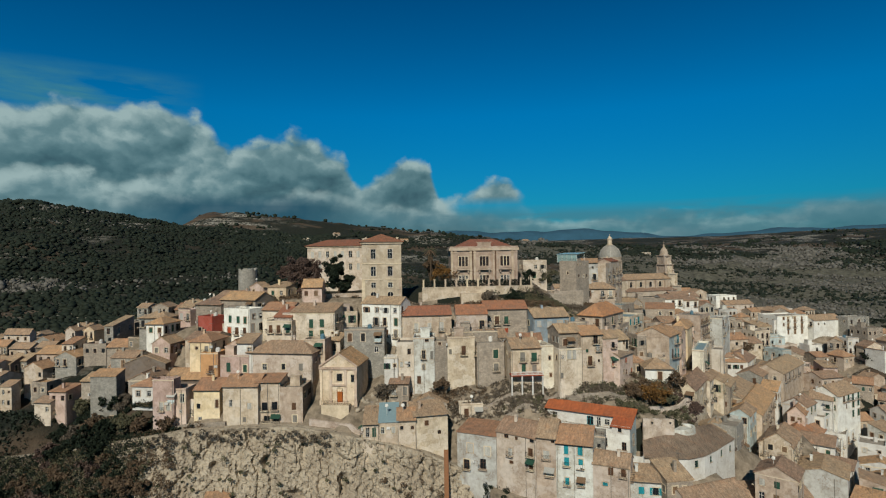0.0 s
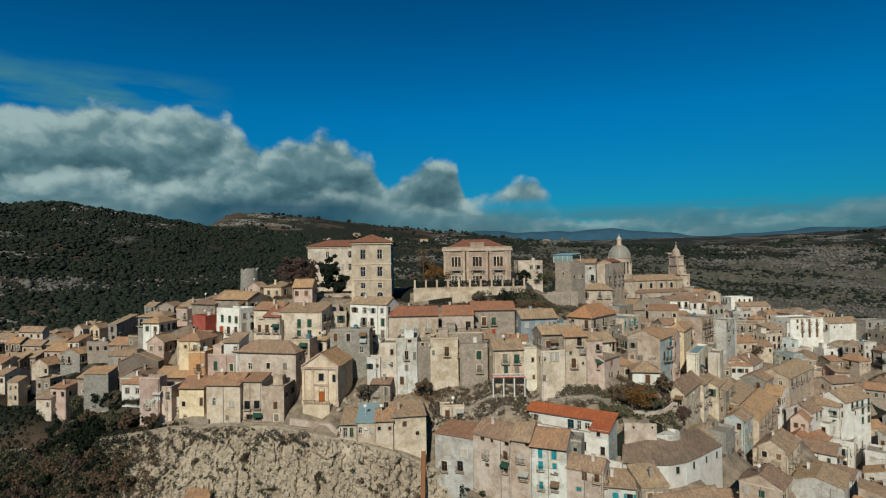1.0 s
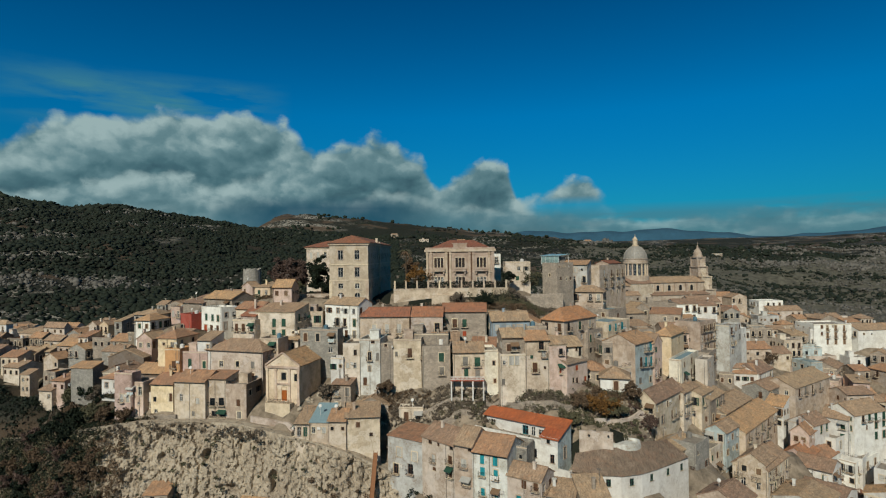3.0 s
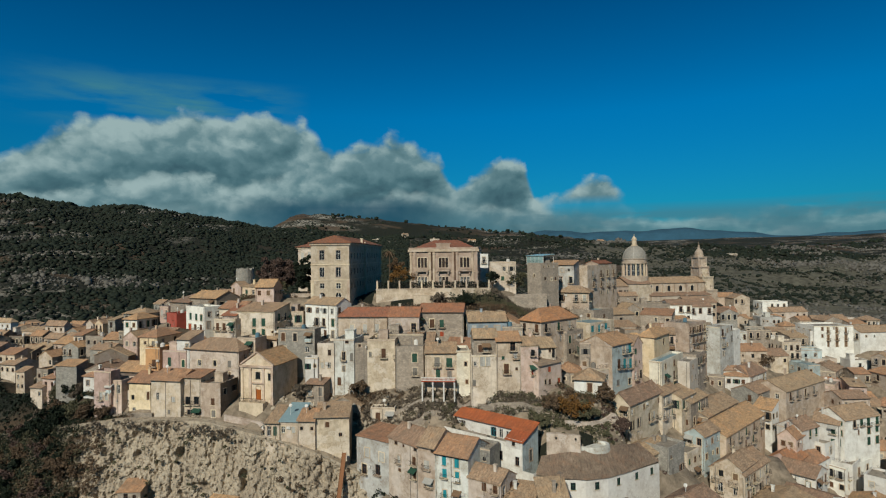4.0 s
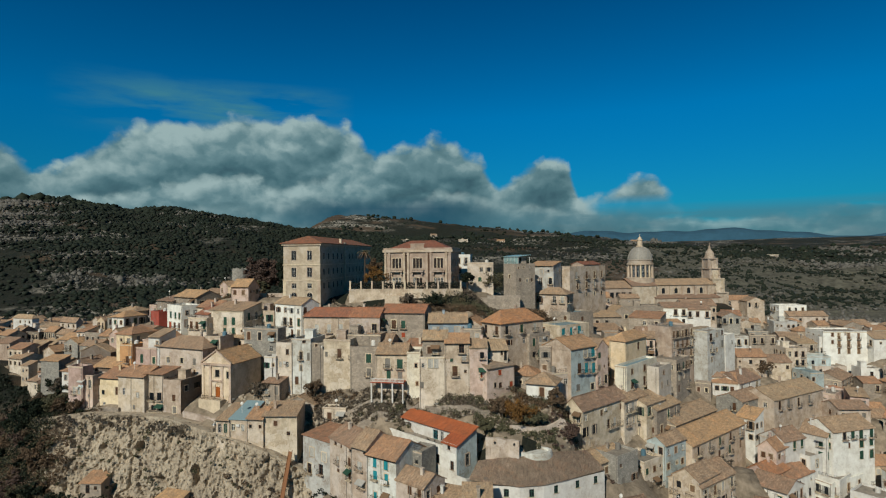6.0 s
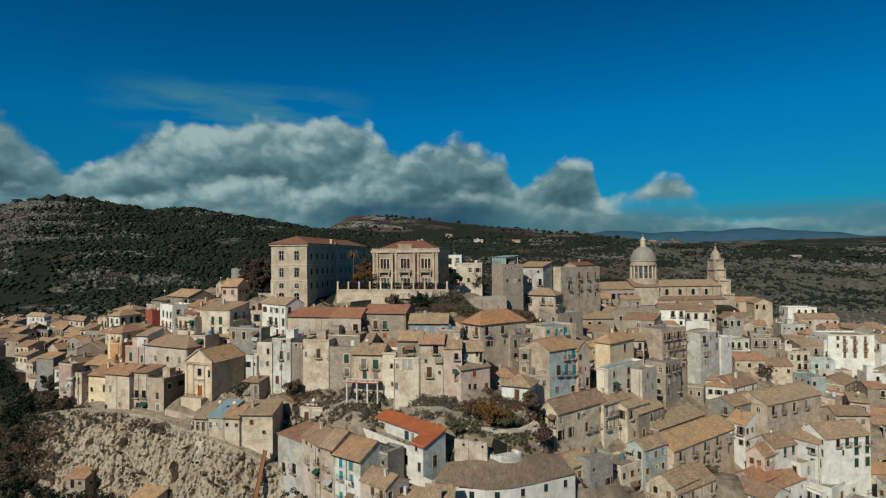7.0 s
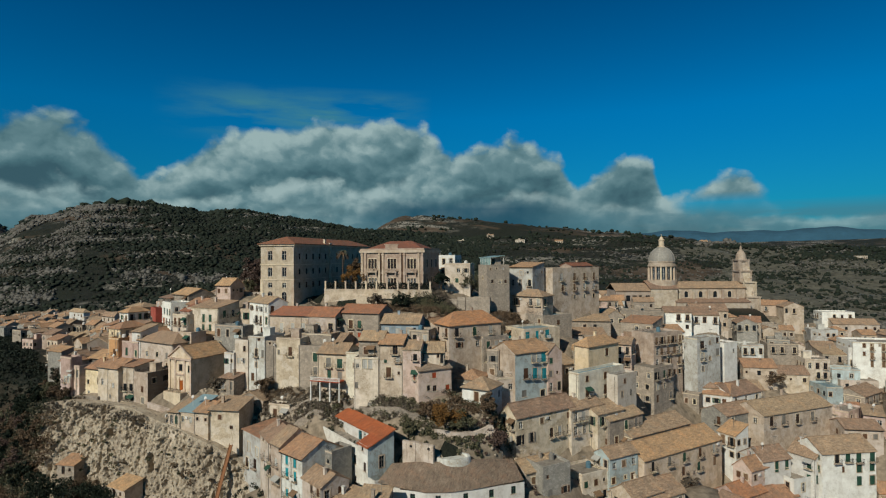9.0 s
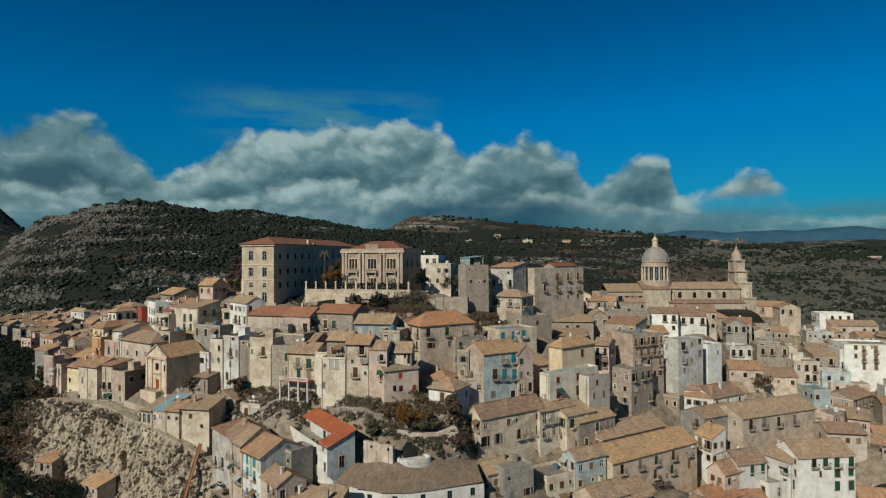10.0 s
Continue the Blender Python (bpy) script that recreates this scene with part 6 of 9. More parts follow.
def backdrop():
    """Mountains on the horizon; their blue is haze put into the base colour."""
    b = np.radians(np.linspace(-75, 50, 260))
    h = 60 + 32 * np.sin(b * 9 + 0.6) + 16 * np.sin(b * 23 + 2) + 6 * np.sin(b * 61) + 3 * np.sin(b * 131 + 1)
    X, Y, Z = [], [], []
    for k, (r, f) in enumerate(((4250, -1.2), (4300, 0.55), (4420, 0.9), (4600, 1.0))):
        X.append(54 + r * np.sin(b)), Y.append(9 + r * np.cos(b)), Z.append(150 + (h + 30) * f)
    ob = sheet("backdrop", np.array(X), np.array(Y), np.array(Z), plain("far_mountain_haze_blue", (0.03, 0.088, 0.135), 1.0, 0, 0.01, 0.3))
    tagged(ob, "far mountains on the horizon, tinted blue for haze", "mountains", kind="structure")


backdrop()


# ---------------------------------------------------------------- large buildings
def arch_mesh(w, h, mats):
    """An arched window: stone surround, frame bars and panes, seated in its wall (y runs inwards)."""
    bm = bmesh.new()
    r = w / 2
    n = 10
    rim = [(-r, 0), *[(-r * math.cos(math.pi * k / n), h - r + r * math.sin(math.pi * k / n)) for k in range(n + 1)], (r, 0)]
    q = (r + 0.18) / r
    outer = [(x * q, z if z == 0 else h - r + (z - h + r) * q) for x, z in rim]
    for (a, b), (c, d) in zip(zip(rim, rim[1:]), zip(outer, outer[1:])):
        quad(bm, [(a[0], -0.07, a[1]), (b[0], -0.07, b[1]), (d[0], -0.07, d[1]), (c[0], -0.07, c[1])])
        quad(bm, [(c[0], -0.07, c[1]), (d[0], -0.07, d[1]), (d[0], 0.0, d[1]), (c[0], 0.0, c[1])])
        quad(bm, [(b[0], -0.07, b[1]), (a[0], -0.07, a[1]), (a[0], 0.02, a[1]), (b[0], 0.02, b[1])])
    bm.faces.new([bm.verts.new((x, -0.012, z)) for x, z in rim]).material_index = 1
    box(bm, -0.04, 0.04, -0.04, -0.013, 0, h - 0.05, 2)
    box(bm, -r, r, -0.04, -0.013, h * 0.55, h * 0.55 + 0.07, 2)
    return mesh_of("arched_window", bm, mats)


def wall_block(root, w, d, z0, z1, mat, holes=None, name="wall"):
    bm = bmesh.new()
    X, Y = w / 2, d / 2
    holes = holes or {}
    for k, (o, ux, L) in enumerate((((-X, -Y, 0), (1, 0, 0), w), ((X, -Y, 0), (0, 1, 0), d), ((X, Y, 0), (-1, 0, 0), w), ((-X, Y, 0), (0, -1, 0), d))):
        facade(bm, o, ux, L, z0, z1, holes.get(k, []))
    quad(bm, ((-X, -Y, z1), (X, -Y, z1), (X, Y, z1), (-X, Y, z1)))
    return part(name, bm, mat, root)


def string_course(root, w, d, z, h, out, mat, name="cornice"):
    bm = bmesh.new()
    X, Y = w / 2, d / 2
    for a in ((-X - out, X + out, -Y - out, -Y - 0.003), (-X - out, X + out, Y + 0.003, Y + out), (X + 0.003, X + out, -Y - 0.003, Y + 0.003), (-X - out, -X - 0.003, -Y - 0.003, Y + 0.003)):
        box(bm, *a, z, z + h)
    return part(name, bm, mat, root)


def college():
    """Long red-roofed building whose tower-like end looks over the town."""
    tan = plaster("college_plaster", (0.455, 0.368, 0.278), 0.4)
    root = thing("college_building", pose(-22.1, 195.8, 67.0, 0, 0, 7), "tall four-storey sand-coloured college with red hipped tile roof", "building")
    w, d, H = 11.7, 60.0, 17.0
    rows = ((12.0, 2.9, 1.5), (6.8, 2.9, 1.5), (3.3, 1.6, 1.4))
    holes = {0: [], 1: []}
    for z, hh, ww in rows:
        for x in (3.35, 8.35):
            holes[0].append((x - ww / 2, z, ww, hh))
    for i in range(13):
        for z in (3.0, 7.4, 12.2):
            holes[1].append((3 + i * 4.5, z, 1.2, 1.9))
    wall_block(root, w, d, -8, H, tan, holes)
    for z, hh, ww in rows:
        for x in (3.35, 8.35):
            part("window", window_mesh("surround", ww, hh), None, root, "", Matrix.Translation((x - w / 2, -d / 2, z)))
    for x, z, ww, hh in holes[1]:
        part("window", window_mesh("plain", ww, hh, "black"), None, root, "", Matrix.Translation((w / 2, x + ww / 2 - d / 2, z)) @ Matrix.Rotation(radians(90), 4, "Z"))
    arch = arch_mesh(1.7, 3.0, (STONE, GLASS, FRAME_WHITE))
    for x in (3.35, 8.35):
        part("arched_window", arch, None, root, "", Matrix.Translation((x - w / 2, -d / 2, -0.9)))
    string_course(root, w, d, H - 0.5, 0.7, 0.45, STONE)
    string_course(root, w, d, 10.4, 0.3, 0.15, STONE, "string_course")
    string_course(root, w, d, 5.7, 0.3, 0.15, STONE, "string_course")
    for x0, x1 in ((-w / 2 - 0.12, -w / 2 + 0.8), (w / 2 - 0.8, w / 2 + 0.12)):
        bm = bmesh.new()
        box(bm, x0, x1, -d / 2 - 0.12, -d / 2 - 0.003, -6, 5.7)
        part("corner_pilaster", bm, STONE, root)
    bm = bmesh.new()
    hip_roof(bm, w + 0.9, d + 0.9, H + 0.2, 2.3, random.Random(5))
    part("roof", bm, ROOFS["R"][0], root)
    bm = bmesh.new()
    box(bm, w / 2 + 0.003, w / 2 + 0.5, -d / 2 + 24, -d / 2 + 25.2, -4, H + 0.9)
    part("fire_wall", bm, STONE, root)
    bm = bmesh.new()
    box(bm, 5.2, 5.9, -9, -8.2, H, H + 1.9)
    box(bm, 5.1, 6.0, -9.1, -8.1, H + 1.9, H + 2.1)
    part("chimney", bm, STONE, root)
    # rear wing
    wing = thing("college_wing", pose(-41.2, 228.6, 66.0, 0, 0, -4), "long cream rear wing with a row of windows and red roof", "building")
    holes = {0: [(1.4 + i * 3.1, z, 1.3, 2.6) for i in range(8) for z in (13.4, 8.4)]}
    wall_block(wing, 26, 13, -6, 18, WALLS["c"][0], holes)
    for x, z, ww, hh in holes[0]:
        part("window", window_mesh("surround", ww, hh), None, wing, "", Matrix.Translation((x + ww / 2 - 13, -6.5, z)))
        for k in (-1, 1):
            if (x + z) % 5 > 1.2:
                part("shutter", shutter_mesh(ww, hh, "pale", False), None, wing, "pale louvred shutter", Matrix.Translation((x + ww / 2 - 13, -6.5, z)) @ Matrix.Diagonal((k, 1, 1, 1)))
    string_course(wing, 26, 13, 17.5, 0.7, 0.4, STONE)
    bm = bmesh.new()
    hip_roof(bm, 27, 14, 18.2, 2.4, random.Random(6))
    part("roof", bm, ROOFS["R"][0], wing)


def palace():
    """Two-storey villa with three projecting bays and balustrades over the terrace."""
    st = plaster("palace_stone", (0.49, 0.385, 0.285), 0.4)
    root = thing("villa_palace", pose(13.2, 189.8, 69.4, 0, 0, 2.5), "ornate sandstone villa with three bays and red hipped roof", "villa")
    w, d, H = 22.0, 14.0, 12.2
    holes = {0: [(x + k * 1.08 - 0.42, z, 0.84, hh) for x in (4.1, 11.0, 17.9) for k in (-1, 0, 1) for z, hh in ((6.6, 3.2), (1.0, 2.6))],
             1: [(2.5 + i * 4, z, 1.2, 2.6) for i in range(3) for z in (1.2, 7.0)]}
    wall_block(root, w, d, -4, H, st, holes)
    for x, z, ww, hh in holes[0]:
        part("window", window_mesh("surround", ww, hh, "brown" if 10 < x < 12 or z > 2 else "white"), None, root, "", Matrix.Translation((x + ww / 2 - w / 2, -d / 2, z)))
    for x, z, ww, hh in holes[1]:
        part("window", window_mesh("surround", ww, hh, "grey"), None, root, "", Matrix.Translation((w / 2, x + ww / 2 - d / 2, z)) @ Matrix.Rotation(radians(90), 4, "Z"))
    string_course(root, w, d, H - 0.45, 0.8, 0.55, st)
    string_course(root, w, d, 5.0, 0.4, 0.25, st, "string_course")
    for x in (0.35, 1.6, 6.6, 7.9, 14.1, 15.4, 20.4, 21.65):
        bm = bmesh.new()
        a = x - w / 2
        box(bm, a - 0.34, a + 0.34, -d / 2 - 0.4, -d / 2 - 0.003, 0, H - 0.46)
        box(bm, a - 0.45, a + 0.45, -d / 2 - 0.5, -d / 2 - 0.003, 0, 0.9), box(bm, a - 0.45, a + 0.45, -d / 2 - 0.5, -d / 2 - 0.003, H - 1.3, H - 0.9)
        part("pilaster", bm, st, root)
    # Brown rods added between the bays to draw the shade of their recesses.
    for x in (7.25, 14.75):
        bm = bmesh.new()
        bmesh.ops.create_cone(bm, cap_ends=True, segments=8, radius1=0.16, radius2=0.16, depth=H - 0.6, matrix=Matrix.Translation((x - w / 2, -d / 2 - 0.18, (H - 0.6) / 2)))
        part("drainpipe", bm, SHUTTER["brown"], root)
    for x in (4.1, 11.0, 17.9):
        bm = bmesh.new()
        a = x - w / 2
        box(bm, a - 2.1, a + 2.1, -d / 2 - 1.2, -d / 2 - 0.003, 5.4, 5.75)
        for k in np.arange(-1.95, 2.0, 0.3):
            box(bm, a + k - 0.08, a + k + 0.08, -d / 2 - 1.15, -d / 2 - 1.0, 5.75, 6.5)
        box(bm, a - 2.1, a + 2.1, -d / 2 - 1.2, -d / 2 - 0.95, 6.5, 6.68)
        for k in (-1.6, 1.6):
            box(bm, a + k - 0.2, a + k + 0.2, -d / 2 - 0.9, -d / 2 - 0.003, 4.5, 5.4)
        part("balcony", bm, st, root, "carved stone balcony with balusters")
    bm = bmesh.new()
    X, Y = w / 2 + 0.3, d / 2 + 0.3
    for x0, x1, y0, y1 in ((-X, X, -Y, -Y + 0.3), (-X, X, Y - 0.3, Y), (X - 0.3, X, -Y + 0.3, Y - 0.3), (-X, -X + 0.3, -Y + 0.3, Y - 0.3)):
        box(bm, x0, x1, y0, y1, H + 0.352, H + 0.95)
    box(bm, -2.2, 2.2, -Y - 0.05, -Y - 0.003, H + 0.4, H + 2.1), box(bm, -1.3, 1.3, -Y + 0.003, -Y + 0.3, H + 0.953, H + 2.1), box(bm, -2.5, 2.5, -Y - 0.12, -Y + 0.3, H + 2.1, H + 2.35)
    part("parapet", bm, st, root)
    bm = bmesh.new()
    hip_roof(bm, w - 0.6, d - 0.6, H + 0.4, 2.9, random.Random(7), 0.0)
    part("roof", bm, ROOFS["R"][0], root)


def terrace():
    """Retaining wall under the villa with a pillared railing and clipped hedge."""
    ang = math.degrees(math.atan2(4.6, 34.4))
    root = thing("terrace_wall", pose(-6.7, 174.6, 64.0, 0, 0, ang), "high plastered retaining wall of the villa terrace", "wall", kind="structure")
    bm = bmesh.new()
    box(bm, 0, 36, 0, 0.8, -6, 5.4)
    box(bm, -0.1, 36.1, -0.12, 0.9, 5.4, 5.65)
    box(bm, 12.0, 19.5, -2.4, -0.003, -6, 3.6)
    part("retaining_wall", bm, WALLS["s"][0], root)
    bm = bmesh.new()
    rr = random.Random(12)
    for k in range(7):
        a = 36 + k * 2.5
        box(bm, a, a + 2.5, 2 + rr.uniform(-0.5, 0.3), 3.4, -6, 2.6 + 0.16 * k + rr.uniform(-0.5, 0.5))
    part("retaining_wall", bm, WALLS["t"][0], root)
    bm = bmesh.new()
    box(bm, -32, -12, 3.2, 4.0, -6, 4.0)
    box(bm, -32.1, -11.9, 3.1, 4.1, 4.0, 4.2)
    part("retaining_wall", bm, WALLS["s"][0], root)
    fence = thing("terrace_fence", pose(-6.7, 174.6, 69.65, 0, 0, ang), "white pillared terrace railing backed by a dark hedge", "fence")
    bm = bmesh.new()
    box(bm, -0.25, 0.25, -0.2, 0.3, 0, 2.35)
    box(bm, -0.33, 0.33, -0.28, 0.38, 2.35, 2.5)
    pm = mesh_of("pillar", bm, STONE)
    for i in range(11):
        part("pillar", pm, None, fence, "", Matrix.Translation((0.4 + i * 3.5, 0.15, 0)))
    for i in range(10):
        bm = bmesh.new()
        x0, x1 = 0.7 + i * 3.5, 3.6 + i * 3.5
        for z in (0.15, 1.75):
            box(bm, x0, x1, 0.1, 0.16, z, z + 0.06)
        for x in np.arange(x0 + 0.1, x1, 0.3):
            box(bm, x, x + 0.04, 0.11, 0.15, 0.21, 1.75)
        part("railing", bm, IRON, fence)
    hedge = bmesh.new()
    rng = random.Random(3)
    for i in range(2200):
        x, y, z = rng.uniform(0.3, 35.5), rng.uniform(0.5, 1.5), rng.uniform(0.1, 1.9) + rng.uniform(0, 0.2)
        leaf(hedge, Vector((x, y, z)), 0.28, rng)
    part("hedge", hedge, LEAF_DARK, fence, "dark clipped hedge")


def leaf(bm, p, size, rng):
    a = Vector((rng.gauss(0, 1), rng.gauss(0, 1), rng.gauss(0, 1))).normalized()
    b = a.orthogonal().normalized()
    c = a.cross(b)
    t = rng.uniform(0, 6.28)
    b, c = b * math.cos(t) + c * math.sin(t), c * math.cos(t) - b * math.sin(t)
    s = size * rng.uniform(0.6, 1.2)
    quad(bm, (p - b * s, p - c * s * 0.7, p + b * s, p + c * s * 0.7))


def church():
    """Domed basilica: nave, crossing, drum and cupola, and the tall tiered bell facade."""
    st = plaster("church_stone", (0.49, 0.405, 0.305), 0.4)
    ax = math.degrees(math.atan2(12, 34))
    root = thing("domed_church", pose(93.2, 309.5, 55.5, 0, 0, ax), "sandstone basilica with grey ribbed dome and tiered bell facade", "church")
    # nave along local x, from the crossing to the facade
    bm = bmesh.new()
    facade(bm, (4, -6, 0), (1, 0, 0), 32, -8, 9.2, [(4.2 + i * 6.6, 4.9, 1.7, 2.4) for i in range(4)])
    facade(bm, (36, 6, 0), (-1, 0, 0), 32, -8, 9.2, [])
    facade(bm, (36, -6, 0), (0, 1, 0), 12, -8, 9.2, [])
    facade(bm, (4, 6, 0), (0, -1, 0), 12, -8, 9.2, [])
    quad(bm, [(36, -6, 9.2), (36, 6, 9.2), (36, 0, 11.6)]), quad(bm, [(4, 6, 9.2), (4, -6, 9.2), (4, 0, 11.6)])
    part("nave_wall", bm, st, root)
    arch = arch_mesh(1.7, 2.9, (STONE, GLASS, IRON))
    for i in range(4):
        part("arched_window", arch, None, root, "", Matrix.Translation((9.05 + i * 6.6, -6.03, 4.7)))
    for i in range(5):
        bm = bmesh.new()
        box(bm, 5.3 + i * 6.6, 6.1 + i * 6.6, -7.1, -6.003, -8, 8.4)
        part("buttress", bm, st, root)
    bm = bmesh.new()
    slab(bm, [(3.5, -6.6, 9.1), (36.5, -6.6, 9.1), (36.5, 0, 11.9), (3.5, 0, 11.9)], 0.25, 12, 3, 0.03)
    slab(bm, [(36.5, 6.6, 9.1), (3.5, 6.6, 9.1), (3.5, 0, 11.9), (36.5, 0, 11.9)], 0.25, 12, 3, 0.03)
    part("nave_roof", bm, ROOFS[""][0], root)
    bm = bmesh.new()
    box(bm, 3, 36, -11, -6.003, -8, 2.8)
    part("aisle_wall", bm, st, root)
    bm = bmesh.new()
    slab(bm, [(2.7, -11.4, 2.8), (36.3, -11.4, 2.8), (36.3, -6.01, 4.2), (2.7, -6.01, 4.2)], 0.2, 12, 3, 0.03)
    part("aisle_roof", bm, ROOFS[""][0], root)
    # crossing and choir
    bm = bmesh.new()
    box(bm, -8.2, 3.99, -9, 9, -8, 9.0)
    part("crossing", bm, st, root)
    bm = bmesh.new()
    slab(bm, [(-8.6, -9.4, 9.0), (4.4, -9.4, 9.0), (4.4, 0, 12.4), (-8.6, 0, 12.4)], 0.25, 6, 4, 0.03)
    slab(bm, [(4.4, 9.4, 9.0), (-8.6, 9.4, 9.0), (-8.6, 0, 12.4), (4.4, 0, 12.4)], 0.25, 6, 4, 0.03)
    part("crossing_roof", bm, ROOFS[""][0], root)
    bm = bmesh.new()
    facade(bm, (-24, -8.5, 0), (1, 0, 0), 15.78, -8, 8.0, [(1.6 + i * 3.0, 3.2, 1.9, 2.6) for i in range(5)])
    facade(bm, (-24, 8.5, 0), (0, -1, 0), 17, -8, 8.0, [])
    facade(bm, (-8.22, 8.5, 0), (-1, 0, 0), 15.78, -8, 8.0, [])
    part("choir_wall", bm, st, root)
    for i in range(5):
        part("window", window_mesh("plain", 1.9, 2.6, "black"), None, root, "dark arcade opening", Matrix.Translation((-21.45 + i * 3.0, -8.5, 3.2)))
    bm = bmesh.new()
    slab(bm, [(-24.5, -9, 8.0), (-8.21, -9, 8.0), (-8.21, 0, 11.2), (-24.5, 0, 11.2)], 0.25, 8, 4, 0.03)
    slab(bm, [(-8.21, 9, 8.0), (-24.5, 9, 8.0), (-24.5, 0, 11.2), (-8.21, 0, 11.2)], 0.25, 8, 4, 0.03)
    part("choir_roof", bm, ROOFS[""][0], root)
    # drum, dome, lantern
    def lathe(name, prof, n, mat, smooth=True, label=""):
        bm = bmesh.new()
        rings = [[bm.verts.new((r * math.cos(6.28319 * k / n), r * math.sin(6.28319 * k / n), z)) for k in range(n)] for r, z in [(q * 0.93, zz) for q, zz in prof]]
        for a, b in zip(rings, rings[1:]):
            for k in range(n):
                bm.faces.new((a[k], a[(k + 1) % n], b[(k + 1) % n], b[k]))
        bm.faces.new(rings[-1])
        return part(name, bm, mat, root, label, None, smooth)
    lathe("drum", [(7.3, 8), (7.3, 12.6), (6.9, 12.7), (5.9, 12.75), (5.9, 19.0), (7.0, 19.1), (7.0, 19.7), (6.6, 19.9), (6.5, 21.2), (6.8, 21.3), (6.8, 21.6), (6.3, 21.7)], 48, st, False)
    bm = bmesh.new()
    bmesh.ops.create_cone(bm, cap_ends=True, segments=10, radius1=0.48, radius2=0.42, depth=6.3, matrix=Matrix.Translation((0, 0, 15.85)))
    cm = mesh_of("column", bm, STONE)
    for k in range(16):
        a = 6.28319 * k / 16
        part("column", cm, None, root, "", Matrix.Translation((6.0 * math.cos(a), 6.0 * math.sin(a), 0)))
    bm = bmesh.new()
    box(bm, -0.75, 0.75, -0.06, 0.1, 13.0, 18.6)
    box(bm, -0.04, 0.04, -0.1, -0.063, 13.0, 18.6, 1), box(bm, -0.75, 0.75, -0.1, -0.063, 15.6, 15.7, 1)
    wm = mesh_of("window", bm, (plain("blue_dome_glass", (0.03, 0.045, 0.06), 0.15), FRAME_WHITE))
    for k in range(16):
        a = 6.28319 * (k + 0.5) / 16
        part("window", wm, None, root, "tall drum window", Matrix.Rotation(a + math.pi / 2, 4, "Z") @ Matrix.Translation((0, -5.53, 0)))
    dome = lathe("dome", [(6.35 * math.cos(t), 21.6 + 6.9 * math.sin(t)) for t in np.linspace(0, 1.40, 14)], 48, LEAD, True, "grey ribbed dome")
    bm = bmesh.new()
    ts = np.linspace(0, 1.40, 12)
    for t0, t1 in zip(ts, ts[1:]):
        p = [Vector((5.91 * math.cos(t) + 0.10, y, 21.6 + 6.9 * math.sin(t) + 0.06)) for t, y in ((t0, -0.13), (t0, 0.13), (t1, 0.13), (t1, -0.13))]
        quad(bm, p)
        quad(bm, (p[0], p[3], p[3] - Vector((0.3, 0, 0.1)), p[0] - Vector((0.3, 0, 0.1))))
        quad(bm, (p[2], p[1], p[1] - Vector((0.3, 0, 0.1)), p[2] - Vector((0.3, 0, 0.1))))
    rib = mesh_of("rib", bm, LEAD)
    for k in range(16):
        part("rib", rib, None, dome, "", Matrix.Rotation(6.28319 * (k + 0.5) / 16, 4, "Z"))
    lathe("lantern", [(1.9, 28.2), (1.9, 28.7), (1.35, 28.8), (1.35, 31.4), (1.6, 31.5), (1.6, 31.8), (1.25, 32.0), (0.7, 32.9), (0.25, 33.4), (0.12, 33.5), (0.12, 34.6)], 16, STONE, False, "stone lantern with finial")
    # bell facade: tiers that narrow upwards
    def tier(cx, w, d, z0, z1, holes=()):
        bm = bmesh.new()
        X, Y = w / 2, d / 2
        facade(bm, (cx - X, -Y, 0), (1, 0, 0), w, z0, z1, list(holes), 0.8)
        facade(bm, (cx + X, -Y, 0), (0, 1, 0), d, z0, z1, list(holes) if d > 5 else [], 0.8)
        facade(bm, (cx + X, Y, 0), (-1, 0, 0), w, z0, z1, [])
        facade(bm, (cx - X, Y, 0), (0, -1, 0), d, z0, z1, [])
        quad(bm, ((cx - X, -Y, z1), (cx + X, -Y, z1), (cx + X, Y, z1), (cx - X, Y, z1)))
        for a in (-X, X):
            for b in (-Y, Y):
                box(bm, cx + a - 0.35, cx + a + 0.35, b - 0.35, b + 0.35, z0, z1 - 0.6)
        box(bm, cx - X - 0.5, cx + X + 0.5, -Y - 0.5, Y + 0.5, z1 - 0.55, z1 + 0.02)
        part("bell_facade_tier", bm, st, root)
    tier(39.0, 5.6, 15, -8, 5.0), tier(38.5, 5.4, 10.5, 5.0, 11.8), tier(37.6, 5.0, 6.8, 11.8, 17.0, [(1.6, 12.8, 1.8, 3.2)]), tier(37.2, 4.4, 5.2, 17.0, 22.2, [(1.3, 17.9, 1.8, 3.2)])
    bm = bmesh.new()
    prof = [(3.3, 22.2), (3.3, 22.9), (2.9, 23.0), (2.8, 24.0), (2.35, 25.1), (1.6, 26.0), (0.95, 26.6), (0.62, 27.4), (0.7, 27.9), (0.4, 28.4), (0.1, 28.6), (0.08, 30.2)]
    rings = [[bm.verts.new((37.2 + 0.78 * r * math.cos(6.28319 * k / 12), 0.78 * r * math.sin(6.28319 * k / 12), z)) for k in range(12)] for r, z in prof]
    for a, b in zip(rings, rings[1:]):
        for k in range(12):
            bm.faces.new((a[k], a[(k + 1) % 12], b[(k + 1) % 12], b[k]))
    box(bm, 36.7, 37.7, -0.07, 0.07, 29.5, 29.65)
    part("belfry_cupola", bm, st, root, "ogee belfry cupola with iron cross")
